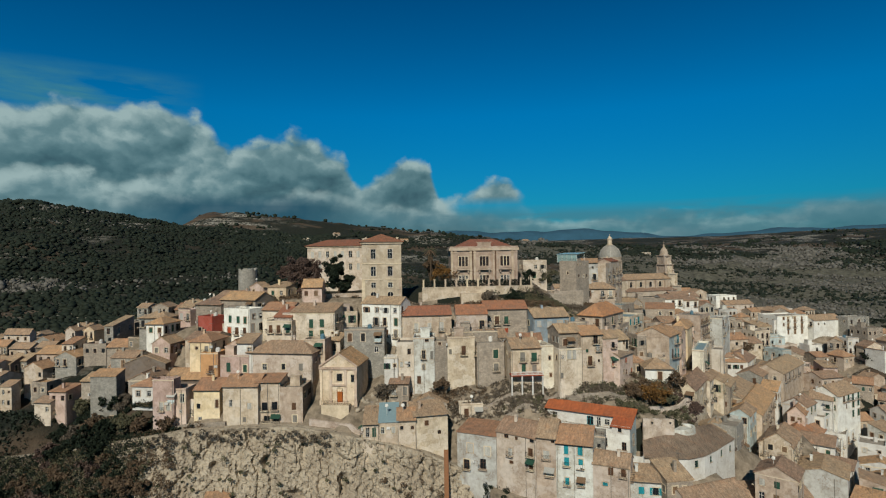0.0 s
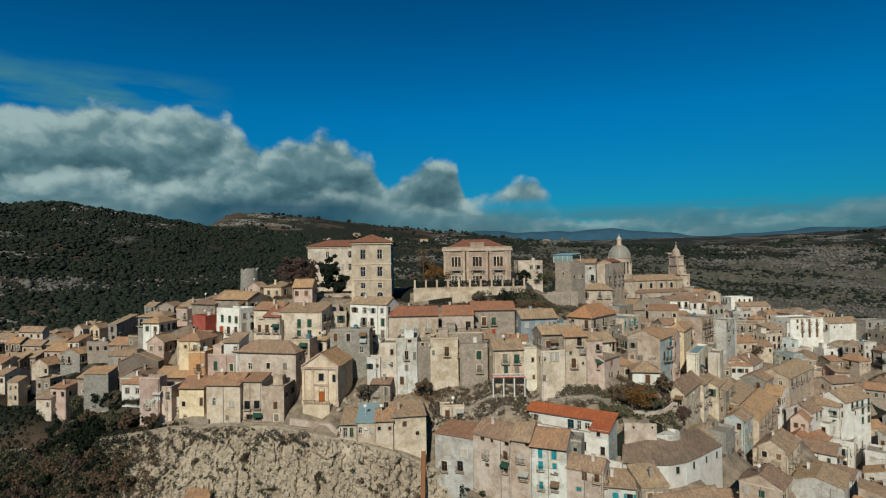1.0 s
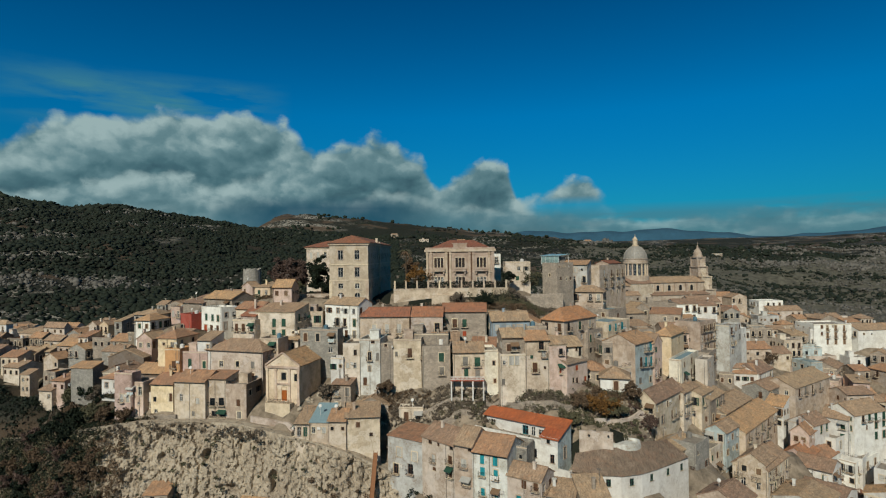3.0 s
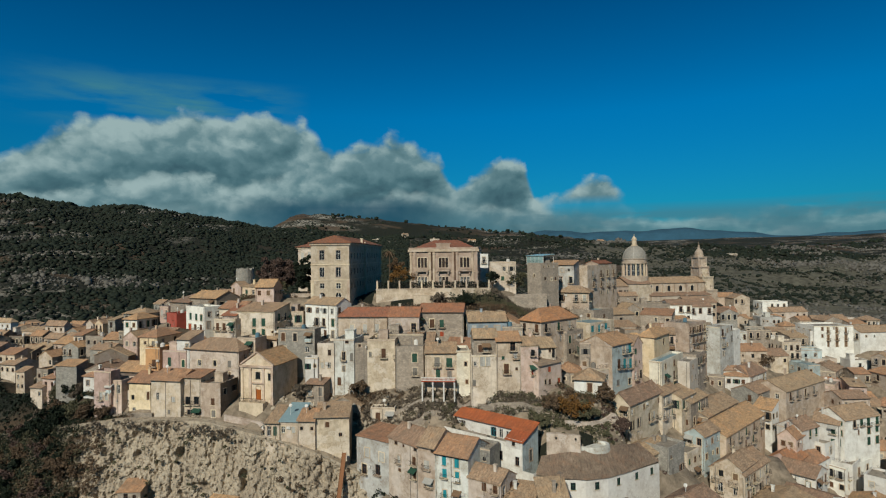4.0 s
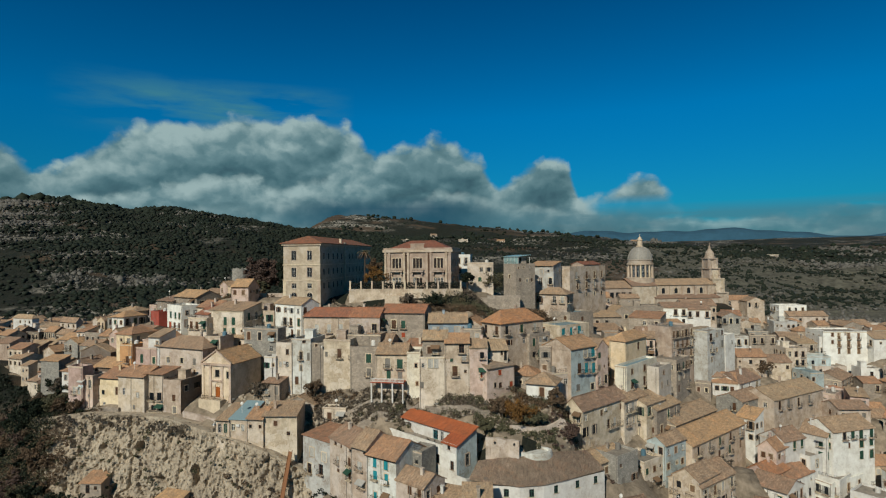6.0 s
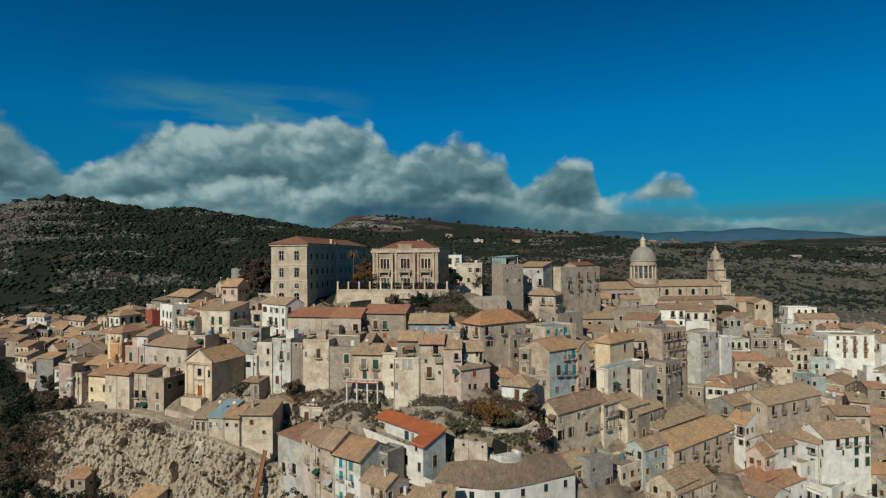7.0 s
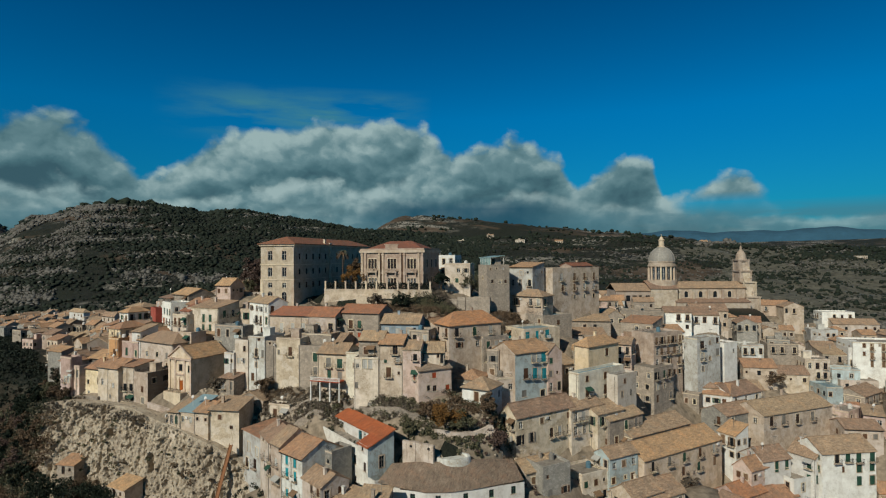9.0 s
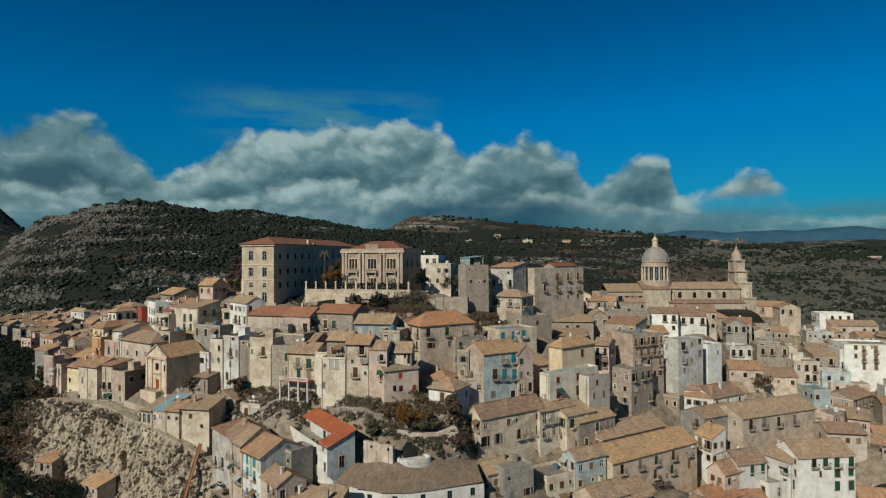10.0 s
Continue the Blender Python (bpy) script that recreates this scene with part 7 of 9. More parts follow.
    # curved buttresses that ease one tier into the next
    for y0, y1, z0, z1 in ((7.5, 5.25, 5.0, 10.5), (5.2, 3.4, 11.8, 16.0), (3.4, 2.6, 17.0, 20.8)):
        for sy in (-1, 1):
            bm = bmesh.new()
            pts = [(y1, z0), (y0, z0)] + [(y1 + (y0 - y1) * (1 - f) ** 2.2, z0 + (z1 - z0) * f) for f in (0.12, 0.3, 0.55, 0.8, 1.0)]
            f0, f1 = [bm.verts.new((36.4, sy * a, b)) for a, b in pts], [bm.verts.new((39.8, sy * a, b)) for a, b in pts]
            bm.faces.new(f0), bm.faces.new(f1[::-1])
            for k in range(len(pts)):
                bm.faces.new((f0[k], f1[k], f1[(k + 1) % len(pts)], f0[(k + 1) % len(pts)]))
            bmesh.ops.recalc_face_normals(bm, faces=bm.faces[:])
            part("volute", bm, st, root)
    for y, z, s in ((-5.0, 11.8, 1.2), (5.0, 11.8, 1.2), (-7.2, 5.0, 1.4), (7.2, 5.0, 1.4), (-3.1, 17.0, 0.9), (3.1, 17.0, 0.9)):
        bm = bmesh.new()
        bmesh.ops.create_cone(bm, cap_ends=True, segments=8, radius1=0.6 * s, radius2=0.25 * s, depth=1.2 * s, matrix=Matrix.Translation((39.2, y, z + 0.6 * s)))
        bmesh.ops.create_icosphere(bm, subdivisions=2, radius=0.5 * s, matrix=Matrix.Translation((39.2, y, z + 1.5 * s)))
        part("finial", bm, st, root)


def chapel():
    """Small church on the edge of the cliff."""
    st = plaster("chapel_plaster", (0.60, 0.47, 0.345), 0.4)
    root = thing("chapel", pose(-25.4, 141.2, 44.3, 0, 0, -6), "small sandstone chapel with orange arched door and tiled gable roof", "chapel")
    w, d, H = 9.0, 11.5, 8.7
    bm = bmesh.new()
    X, Y = w / 2, d / 2
    facade(bm, (-X, -Y, 0), (1, 0, 0), w, -3, H, [(4.1, 0.0, 1.5, 3.4), (4.1, 5.2, 1.3, 1.8), (7.6, 5.0, 1.1, 1.8)], 0.4)
    facade(bm, (X, -Y, 0), (0, 1, 0), d, -3, H, [])
    facade(bm, (X, Y, 0), (-1, 0, 0), w, -3, H, [])
    facade(bm, (-X, Y, 0), (0, -1, 0), d, -3, H, [(4, 5, 1.2, 1.8)])
    quad(bm, [(-X, -Y, H), (X, -Y, H), (0, -Y, H + 3.0)]), quad(bm, [(X, Y, H), (-X, Y, H), (0, Y, H + 3.0)])
    part("wall", bm, st, root)
    bm = bmesh.new()
    gable_roof(bm, w, d, H, 3.0, False, random.Random(2), 0.3)
    part("roof", bm, ROOFS["R2"][0], root)
    for x in (0.2, 2.6, 6.3, 8.8):
        bm = bmesh.new()
        a = x - X
        box(bm, a - 0.3, a + 0.3, -Y - 0.22, -Y - 0.003, -1, H - 0.6), box(bm, a - 0.42, a + 0.42, -Y - 0.3, -Y - 0.003, H - 1.2, H - 0.75)
        box(bm, a - 0.42, a + 0.42, -Y - 0.3, -Y - 0.003, -1, 0.5)
        part("pilaster", bm, st, root)
    bm = bmesh.new()
    box(bm, -X - 0.3, X + 0.3, -Y - 0.45, -Y - 0.003, H - 0.6, H - 0.1)
    box(bm, -1.6, 1.9, -Y - 0.4, -Y - 0.003, 4.1, 4.4)
    for s in (-1, 1):
        p = [(s * (X + 0.3), -Y - 0.35, H - 0.1), (0, -Y - 0.35, H + 3.1), (0, -Y - 0.35, H + 3.5), (s * (X + 0.3), -Y - 0.35, H + 0.35)]
        p2 = [(a, -Y - 0.003, c) for a, b, c in p]
        for i in range(4):
            quad(bm, (p[i], p[(i + 1) % 4], p2[(i + 1) % 4], p2[i])[::s])
        quad(bm, p[::s])
    part("pediment", bm, st, root)
    bm = bmesh.new()
    r, hh = 0.75, 3.4
    rim = [(-r, 0)] + [(-r * math.cos(math.pi * k / 10), hh - r + r * math.sin(math.pi * k / 10)) for k in range(11)] + [(r, 0)]
    vs = [bm.verts.new((0.15 + x, -Y + 0.2, z)) for x, z in rim]
    bm.faces.new(vs)
    for k in (-0.5, 0, 0.5):
        box(bm, 0.12 + k, 0.18 + k, -Y + 0.14, -Y + 0.197, 0.1, hh - 0.5)
    part("door", bm, plain("orange_door_paint", (0.42, 0.12, 0.025), 0.5), root, "orange arched double door")
    bm = bmesh.new()
    box(bm, -0.6, 0.9, -Y + 0.18, -Y + 0.35, 2.6, 3.5)
    part("tympanum", bm, st, root)
    for x, z, ww in ((4.1, 5.2, 1.3), (7.6, 5.0, 1.1)):
        part("window", window_mesh("surround", ww, 1.8, "black"), None, root, "", Matrix.Translation((x + ww / 2 - X, -Y, z)))
    bm = bmesh.new()
    box(bm, -3.6, 3.2, -Y - 2.4, -Y - 0.45, -4, -0.05)
    for k in np.arange(-3.5, 3.2, 0.35):
        box(bm, k, k + 0.05, -Y - 2.35, -Y - 2.3, -0.05, 0.9, 1)
    box(bm, -3.55, 3.15, -Y - 2.37, -Y - 2.28, 0.9, 0.97, 1)
    part("landing", bm, (STONE, IRON), root, "stone landing with dark iron railing")


def red_house():
    """White house with a bright red lean-to roof over a long walled terrace."""
    root = thing("red_roofed_house", pose(32.3, 130.2, 33.6, 0, 0, -31), "white two-storey house with bright red roof and long terrace", "house")
    wh, blue = WALLS["w"][0], WALLS["b"][0]
    low = [(15.0, 3.3, 1.1, 1.9), (19.2, 3.0, 1.0, 1.8), (9.8, 3.4, 1.0, 1.6), (4.6, 3.4, 1.0, 1.6), (15.2, -0.6, 1.0, 1.6)]
    bm = bmesh.new()
    facade(bm, (-9.5, -4.2, 0), (1, 0, 0), 21.0, -8, 6.4, low)
    facade(bm, (11.5, 1.9, 0), (-1, 0, 0), 21.0, -8, 6.4, [])
    facade(bm, (-9.5, 1.9, 0), (0, -1, 0), 6.1, -8, 6.4, [])
    box(bm, -9.5, 7.59, -4.2, -3.95, 6.4, 7.3)
    box(bm, -9.5, -9.25, -3.949, -0.61, 6.4, 7.3)
    part("wall", bm, wh, root)
    bm = bmesh.new()
    box(bm, -9.2, 7.58, -3.94, -0.62, 6.3, 6.42)
    part("terrace", bm, TERRACE, root)
    for x, z, ww, hh in low:
        part("window", window_mesh("plain", ww, hh, "brown"), None, root, "", Matrix.Translation((x + ww / 2 - 9.5, -4.2, z)))
    # upper storey set back behind the terrace, with a short wing flush with the front
    up = [(1.2, 6.45, 1.2, 1.9), (9.6, 6.45, 1.5, 2.0), (11.8, 6.45, 1.0, 2.0), (13.6, 6.9, 1.2, 1.3)]
    bm = bmesh.new()
    facade(bm, (-8.6, -0.6, 0), (1, 0, 0), 16.2, 6.4, 9.3, up)
    facade(bm, (7.6, -4.2, 0), (1, 0, 0), 3.9, 6.4, 8.25, [(1.3, 6.9, 0.8, 1.1)])
    facade(bm, (7.6, -0.6, 0), (0, -1, 0), 3.6, 6.4, 8.25, [])
    quad(bm, [(7.6, -0.6, 8.25), (7.6, -4.2, 8.25), (7.6, -0.6, 9.4)])
    facade(bm, (11.5, 1.9, 0), (-1, 0, 0), 20.1, 6.4, 10.45, [])
    facade(bm, (-8.6, 1.9, 0), (0, -1, 0), 2.5, 6.4, 9.3, [])
    quad(bm, [(-8.6, 1.9, 9.3), (-8.6, -0.6, 9.3), (-8.6, 1.9, 10.3)])
    part("upper_wall", bm, wh, root)
    bm = bmesh.new()
    facade(bm, (11.5, -4.2, 0), (0, 1, 0), 6.1, -8, 8.25, [(2.6, 3.4, 1.2, 2.4)])
    quad(bm, [(11.5, -4.2, 8.25), (11.5, 1.9, 8.25), (11.5, 1.9, 10.45)])
    part("side_wall", bm, blue, root, "pale blue end wall")
    part("window", window_mesh("surround", 1.2, 2.4, "grey"), None, root, "", Matrix.Translation((11.5, 2.6 + 0.6 - 4.2, 3.4)) @ Matrix.Rotation(radians(90), 4, "Z"))
    for x, z, ww, hh in up:
        part("window", window_mesh("plain", ww, hh, "teal" if ww > 1.4 else "white"), None, root, "", Matrix.Translation((x + ww / 2 - 8.6, -0.6, z)))
    part("window", window_mesh("plain", 0.8, 1.1, "black"), None, root, "", Matrix.Translation((7.6 + 1.7, -4.2, 6.9)))
    rng = random.Random(9)
    bm = bmesh.new()
    slab(bm, [(-9.1, -1.3, 9.33), (11.85, -1.3, 9.33), (11.85, 2.2, 10.72), (-9.1, 2.2, 10.72)], 0.2, 12, 4, 0.02, 0, rng)
    part("roof", bm, BRIGHT_RED, root)
    bm = bmesh.new()
    slab(bm, [(7.3, -4.5, 8.08), (11.85, -4.5, 8.08), (11.85, -1.29, 9.35), (7.3, -1.29, 9.35)], 0.2, 4, 3, 0.02, 0, rng)
    part("wing_roof", bm, BRIGHT_RED, root)
    # low white yard wall stepping down beside the end wall
    bm = bmesh.new()
    box(bm, 11.51, 14.2, -4.2, -3.9, -8, 2.2), box(bm, 13.9, 14.2, -3.899, -1.0, -8, 2.2)
    part("yard_wall", bm, wh, root)
    for k, (x, y) in enumerate(((-7.5, -3.4), (-5.5, -3.6), (2.5, -3.5), (4.2, -3.3))):
        bm = bmesh.new()
        bmesh.ops.create_cone(bm, cap_ends=True, segments=10, radius1=0.16, radius2=0.24, depth=0.4, matrix=Matrix.Translation((x, y, 6.62)))
        r2 = random.Random(50 + k)
        for q in range(40):
            leaf(bm, Vector((x + r2.gauss(0, 0.2), y + r2.gauss(0, 0.2), 7.1 + r2.gauss(0, 0.22))), 0.14, r2)
        for f in bm.faces:
            f.material_index = 1 if f.calc_center_median().z > 6.83 else 0
        part("potted_plant", bm, (SHUTTER["brown"], LEAF_DARK), root, "green plant in a terracotta pot")


def curved_house():
    """Low white house whose wide tiled roof follows the bend of the street."""
    root = thing("curved_house", pose(0, 0, 0), "low white corner house with a broad weathered tile roof", "house")
    eave = [Vector(p) for p in ((42.5, 120.2, 35.7), (47.4, 120.1, 35.3), (52.5, 120.6, 35.0), (57.0, 122.6, 34.9), (61.6, 126.4, 34.9), (68.8, 132.6, 35.2))]
    back = [Vector(p) for p in ((43.8, 123.8, 38.0), (48.0, 125.5, 38.3), (52.0, 126.6, 38.5), (56.0, 128.6, 38.5), (60.0, 132.0, 38.3), (65.3, 136.8, 37.4))]
    bm = bmesh.new()
    for (a, b), (c, d) in zip(zip(eave, eave[1:]), zip(back, back[1:])):
        ux = (b - a)
        L = Vector((ux.x, ux.y)).length
        u = Vector((ux.x / L, ux.y / L, 0))
        n = max(1, int(L / 3.2))
        holes = [(L * (i + 0.5) / n - 0.5, min(a.z, b.z) - 2.3, 1.0, 1.5) for i in range(n)]
        facade(bm, (a.x, a.y, 0), u, L, 22, min(a.z, b.z) - 0.25, holes)
        ang = math.degrees(math.atan2(u.y, u.x))
        for x, z, ww, hh in holes:
            part("window", window_mesh("plain", ww, hh, "green"), None, root, "", Matrix.Translation((a.x + u.x * (x + 0.5), a.y + u.y * (x + 0.5), z)) @ Matrix.Rotation(radians(ang), 4, "Z"))
    for a, b in ((eave[-1], back[-1]), (back[-1], back[0]), (back[0], eave[0])):
        quad(bm, ((a.x, a.y, 22), (b.x, b.y, 22), (b.x, b.y, b.z - 0.25), (a.x, a.y, a.z - 0.25)))
    part("wall", bm, WALLS["w"][0], root)
    bm = bmesh.new()
    rng = random.Random(4)
    o = Vector((0, -0.4, -0.1))
    fine = lambda pts: [pts[q // 4].lerp(pts[min(q // 4 + 1, 5)], (q % 4) / 4) for q in range(21)]
    lo, hi = fine([e + o for e in eave]), fine(back)
    grid = [[bm.verts.new(a.lerp(b, k / 8) + Vector((0, 0, rng.uniform(-0.05, 0.05)))) for k in range(9)] for a, b in zip(lo, hi)]
    for a, b in zip(grid, grid[1:]):
        for k in range(8):
            bm.faces.new((a[k], b[k], b[k + 1], a[k + 1]))
    bmesh.ops.solidify(bm, geom=bm.faces[:], thickness=0.22)
    bmesh.ops.recalc_face_normals(bm, faces=bm.faces[:])
    part("roof", bm, tiles("street_bend_tiles", (0.56, 0.42, 0.30), (0.40, 0.295, 0.205), (0.33, 0.25, 0.18), 0.6, 0.3), root)


def garden_wall(pts, high, mat, label):
    """Low rubble wall along a bent line, with a rough coping."""
    root = thing("garden_wall", pose(0, 0, 0), label, "wall")
    bm = bmesh.new()
    rows = []
    fine = []
    for (ax, ay), (bx, by) in zip(pts, pts[1:]):
        n = max(2, int(math.hypot(bx - ax, by - ay) / 0.8))
        fine += [(ax + (bx - ax) * k / n, ay + (by - ay) * k / n) for k in range(n)]
    fine.append(pts[-1])
    rng = random.Random(len(pts) * 31 + int(pts[0][0]))
    gz = ground_z(np.array([q[0] for q in fine]), np.array([q[1] for q in fine]))
    for k, (x, y) in enumerate(fine):
        a, b = fine[max(0, k - 1)], fine[min(len(fine) - 1, k + 1)]
        d = Vector((b[0] - a[0], b[1] - a[1], 0)).normalized()
        nrm = Vector((-d.y, d.x, 0)) * 0.28
        z = float(gz[k])
        t = z + high + rng.uniform(-0.12, 0.12)
        p = Vector((x, y, 0))
        rows.append([bm.verts.new(p - nrm + Vector((0, 0, z - 1.5))), bm.verts.new(p - nrm + Vector((0, 0, t))), bm.verts.new(p + nrm + Vector((0, 0, t + 0.05))), bm.verts.new(p + nrm + Vector((0, 0, z - 1.5)))])
    for a, b in zip(rows, rows[1:]):
        for k in range(3):
            bm.faces.new((a[k], b[k], b[k + 1], a[k + 1]))
    bm.faces.new(rows[0]), bm.faces.new(rows[-1][::-1])
    part("rubble", bm, mat, root)


def conservatory():
    root = thing("roof_conservatory", pose(44.2, 192.0, 76.9, 0, 0, -48), "pale blue glazed conservatory on a flat roof", "conservatory")
    bm = bmesh.new()
    for x in (-4, -2, 0, 2, 4):
        for y in (-2.2, 2.2):
            box(bm, x - 0.06, x + 0.06, y - 0.06, y + 0.06, -0.3, 2.3)
    for y in (-2.2, 2.2):
        box(bm, -4.1, 4.1, y - 0.07, y + 0.07, 2.3, 2.45)
    part("frame", bm, FRAME_WHITE, root)
    glass = plain("pale_blue_glazing", (0.30, 0.43, 0.41), 0.25)
    for x in (-3, -1, 1, 3):
        bm = bmesh.new()
        box(bm, x - 0.93, x + 0.93, -2.22, -2.18, -0.2, 2.29)
        part("pane", bm, glass, root)
    bm = bmesh.new()
    slab(bm, [(-4.3, -2.5, 2.6), (4.3, -2.5, 2.6), (4.3, 2.5, 3.1), (-4.3, 2.5, 3.1)], 0.12)
    part("roof", bm, glass, root)


conservatory()


def veranda():
    root = thing("veranda", pose(20.0, 136.4, 47.5, 0, 0, 4), "red-floored veranda on white posts before a pink house", "veranda")
    bm = bmesh.new()
    box(bm, -4, 4, -1.3, 1.3, 2.6, 2.85)
    part("deck", bm, SHUTTER["red"], root, "red tiled deck")
    bm = bmesh.new()
    for z in (2.86, 3.6):
        box(bm, -4, 4, -1.3, -1.18, z, z + 0.1)
    for x in np.arange(-3.9, 4, 0.3):
        box(bm, x, x + 0.12, -1.28, -1.2, 2.96, 3.6)
    part("balustrade", bm, FRAME_WHITE, root)
    bm = bmesh.new()
    box(bm, -0.16, 0.16, -0.16, 0.16, -2.0, 2.6)
    pm = mesh_of("post", bm, FRAME_WHITE)
    for x in (-3.8, -1.3, 1.3, 3.8):
        part("post", pm, None, root, "", Matrix.Translation((x, -1.1, 0)))


veranda()


def chute():
    root = thing("metal_chute", pose(0, 126.3, 35.6), "rust-brown metal chute leaning on the rocks", "chute")
    bm = bmesh.new()
    for x0, x1, h in ((-0.5, 0.5, 0.08), (-0.5, -0.42, 0.4), (0.42, 0.5, 0.4)):
        slab(bm, [(x0, -4.6, -10.9 + h), (x1, -4.6, -10.9 + h), (x1, 0, h), (x0, 0, h)], max(0.08, h), 1, 6)
    part("trough", bm, plain("rusty_metal", (0.26, 0.115, 0.05), 0.7, 0.2), root)


def car(x, y, yaw, paint, label, z=None):
    """A small parked car."""
    z = float(ground_z(np.array([x]), np.array([y]))[0]) if z is None else z
    root = thing("car", pose(x, y, z, 0, 0, yaw), label, "car", "parked cars")
    bm = bmesh.new()
    prof = [(-2.0, 0.35), (-2.05, 0.75), (-1.85, 0.92), (-1.2, 1.0), (-0.7, 1.42), (0.75, 1.45), (1.45, 1.0), (1.95, 0.9), (2.05, 0.6), (2.0, 0.35)]
    rows = [[bm.verts.new((px, sy * (0.82 if pz < 1.1 else 0.66), pz)) for px, pz in prof] for sy in (-1, 1)]
    for k in range(len(prof)):
        n = (k + 1) % len(prof)
        bm.faces.new((rows[0][k], rows[0][n], rows[1][n], rows[1][k]))
    bm.faces.new(rows[0][::-1]), bm.faces.new(rows[1])
    part("body", bm, paint, root)
    for (x0, z0), (x1, z1), nm in (((-1.17, 1.03), (-0.74, 1.39), "rear_window"), ((0.8, 1.41), (1.42, 1.03), "windscreen")):
        bm = bmesh.new()
        o = 0.02 if nm == "windscreen" else -0.02
        quad(bm, ((x0 + o, -0.68, z0 + 0.02), (x0 + o, 0.68, z0 + 0.02), (x1 + o, 0.62, z1 + 0.02), (x1 + o, -0.62, z1 + 0.02)))
        bmesh.ops.solidify(bm, geom=bm.faces[:], thickness=0.01)
        part(nm, bm, GLASS, root)
    for sy in (-1, 1):
        bm = bmesh.new()
        quad(bm, ((-1.0, sy * 0.80, 1.02), (1.25, sy * 0.80, 1.02), (0.7, sy * 0.70, 1.38), (-0.65, sy * 0.70, 1.38)))
        bmesh.ops.solidify(bm, geom=bm.faces[:], thickness=0.02)
        part("side_window", bm, GLASS, root)
    for wx in (-1.3, 1.3):
        for sy in (-1, 1):
            bm = bmesh.new()
            bmesh.ops.create_cone(bm, cap_ends=True, segments=14, radius1=0.33, radius2=0.33, depth=0.2, matrix=Matrix.Translation((wx, sy * 0.78, 0.33)) @ Matrix.Rotation(radians(90), 4, "X"))
            part("wheel", bm, SHUTTER["black"], root)


def palm(x, y, hgt):
    z = float(ground_z(np.array([x]), np.array([y]))[0]) - 0.2
    root = thing("palm_tree", pose(x, y, z), "tall palm with a shaggy brown-green crown", "palm")
    bm = bmesh.new()
    for k in range(9):
        bmesh.ops.create_cone(bm, cap_ends=True, segments=8, radius1=0.3 - 0.012 * k, radius2=0.24 - 0.012 * k, depth=hgt / 9 + 0.04, matrix=Matrix.Translation((0.03 * k, 0, hgt * (k + 0.5) / 9)))
    part("trunk", bm, BARK, root)
    rng = random.Random(8)
    for k in range(34):
        bm = bmesh.new()
        a, up = rng.uniform(0, 6.283), rng.uniform(-0.5, 1.1)
        L = rng.uniform(1.8, 2.6)
        prev = None
        for q in range(7):
            f = q / 6
            c = Vector((math.cos(a) * L * f, math.sin(a) * L * f, hgt + up * L * f - 1.5 * f * f * L * 0.55))
            s = Vector((-math.sin(a), math.cos(a), 0)) * (0.28 * (1 - f) + 0.04)
            row = [bm.verts.new(c - s - Vector((0, 0, 0.1))), bm.verts.new(c), bm.verts.new(c + s - Vector((0, 0, 0.1)))]
            if prev:
                bm.faces.new((prev[0], row[0], row[1], prev[1])), bm.faces.new((prev[1], row[1], row[2], prev[2]))
            prev = row
        part("frond", bm, LEAF_BROWN if up < 0.1 else LEAF_OLIVE, root)


garden_wall(((24, 137.0), (31, 135.6), (38, 134.6), (43, 135.2), (47, 137.4)), 1.3, WALLS["t"][0], "curved rubble garden wall below the houses")
garden_wall(((8, 136.2), (14, 135.4), (20, 135.6)), 1.1, WALLS["t"][0], "broken rubble terrace wall among the shrubs")
garden_wall(((10, 133.4), (16, 132.6), (21, 133.2)), 0.9, WALLS["t"][0], "low rubble wall above the street")
garden_wall(((49, 133.5), (54, 134.0), (59, 137.5), (63, 139.5)), 1.2, WALLS["c"][0], "pale garden wall beside the lane")
garden_wall(((-70, 133.5), (-62, 132.4), (-52, 131.3)), 1.0, WALLS["t"][0], "rubble parapet along the cliff edge")
garden_wall(((-32, 130.6), (-24, 130.4), (-16, 129.6)), 1.4, WALLS["c"][0], "plastered terrace wall at the cliff edge")
chute()
palm(-4.2, 181.5, 12.5)
car(6.5, 132.5, 20, plain("silver_blue_paint", (0.42, 0.47, 0.52), 0.3, 0.3), "silver-blue small car parked beside the wall")
car(162, 257.5, 10, plain("orange_paint", (0.65, 0.22, 0.02), 0.35), "orange van-like car parked before the white hotel")
car(168, 258.0, 10, plain("dark_car_paint", (0.05, 0.06, 0.07), 0.3), "dark car parked before the white hotel")
car(84.5, 221.0, 5, plain("blue_car_paint", (0.16, 0.27, 0.34), 0.3), "blue-grey car parked on the upper street")
car(88.5, 222.0, 8, plain("teal_car_paint", (0.12, 0.22, 0.26), 0.3), "dark teal car parked on the upper street")

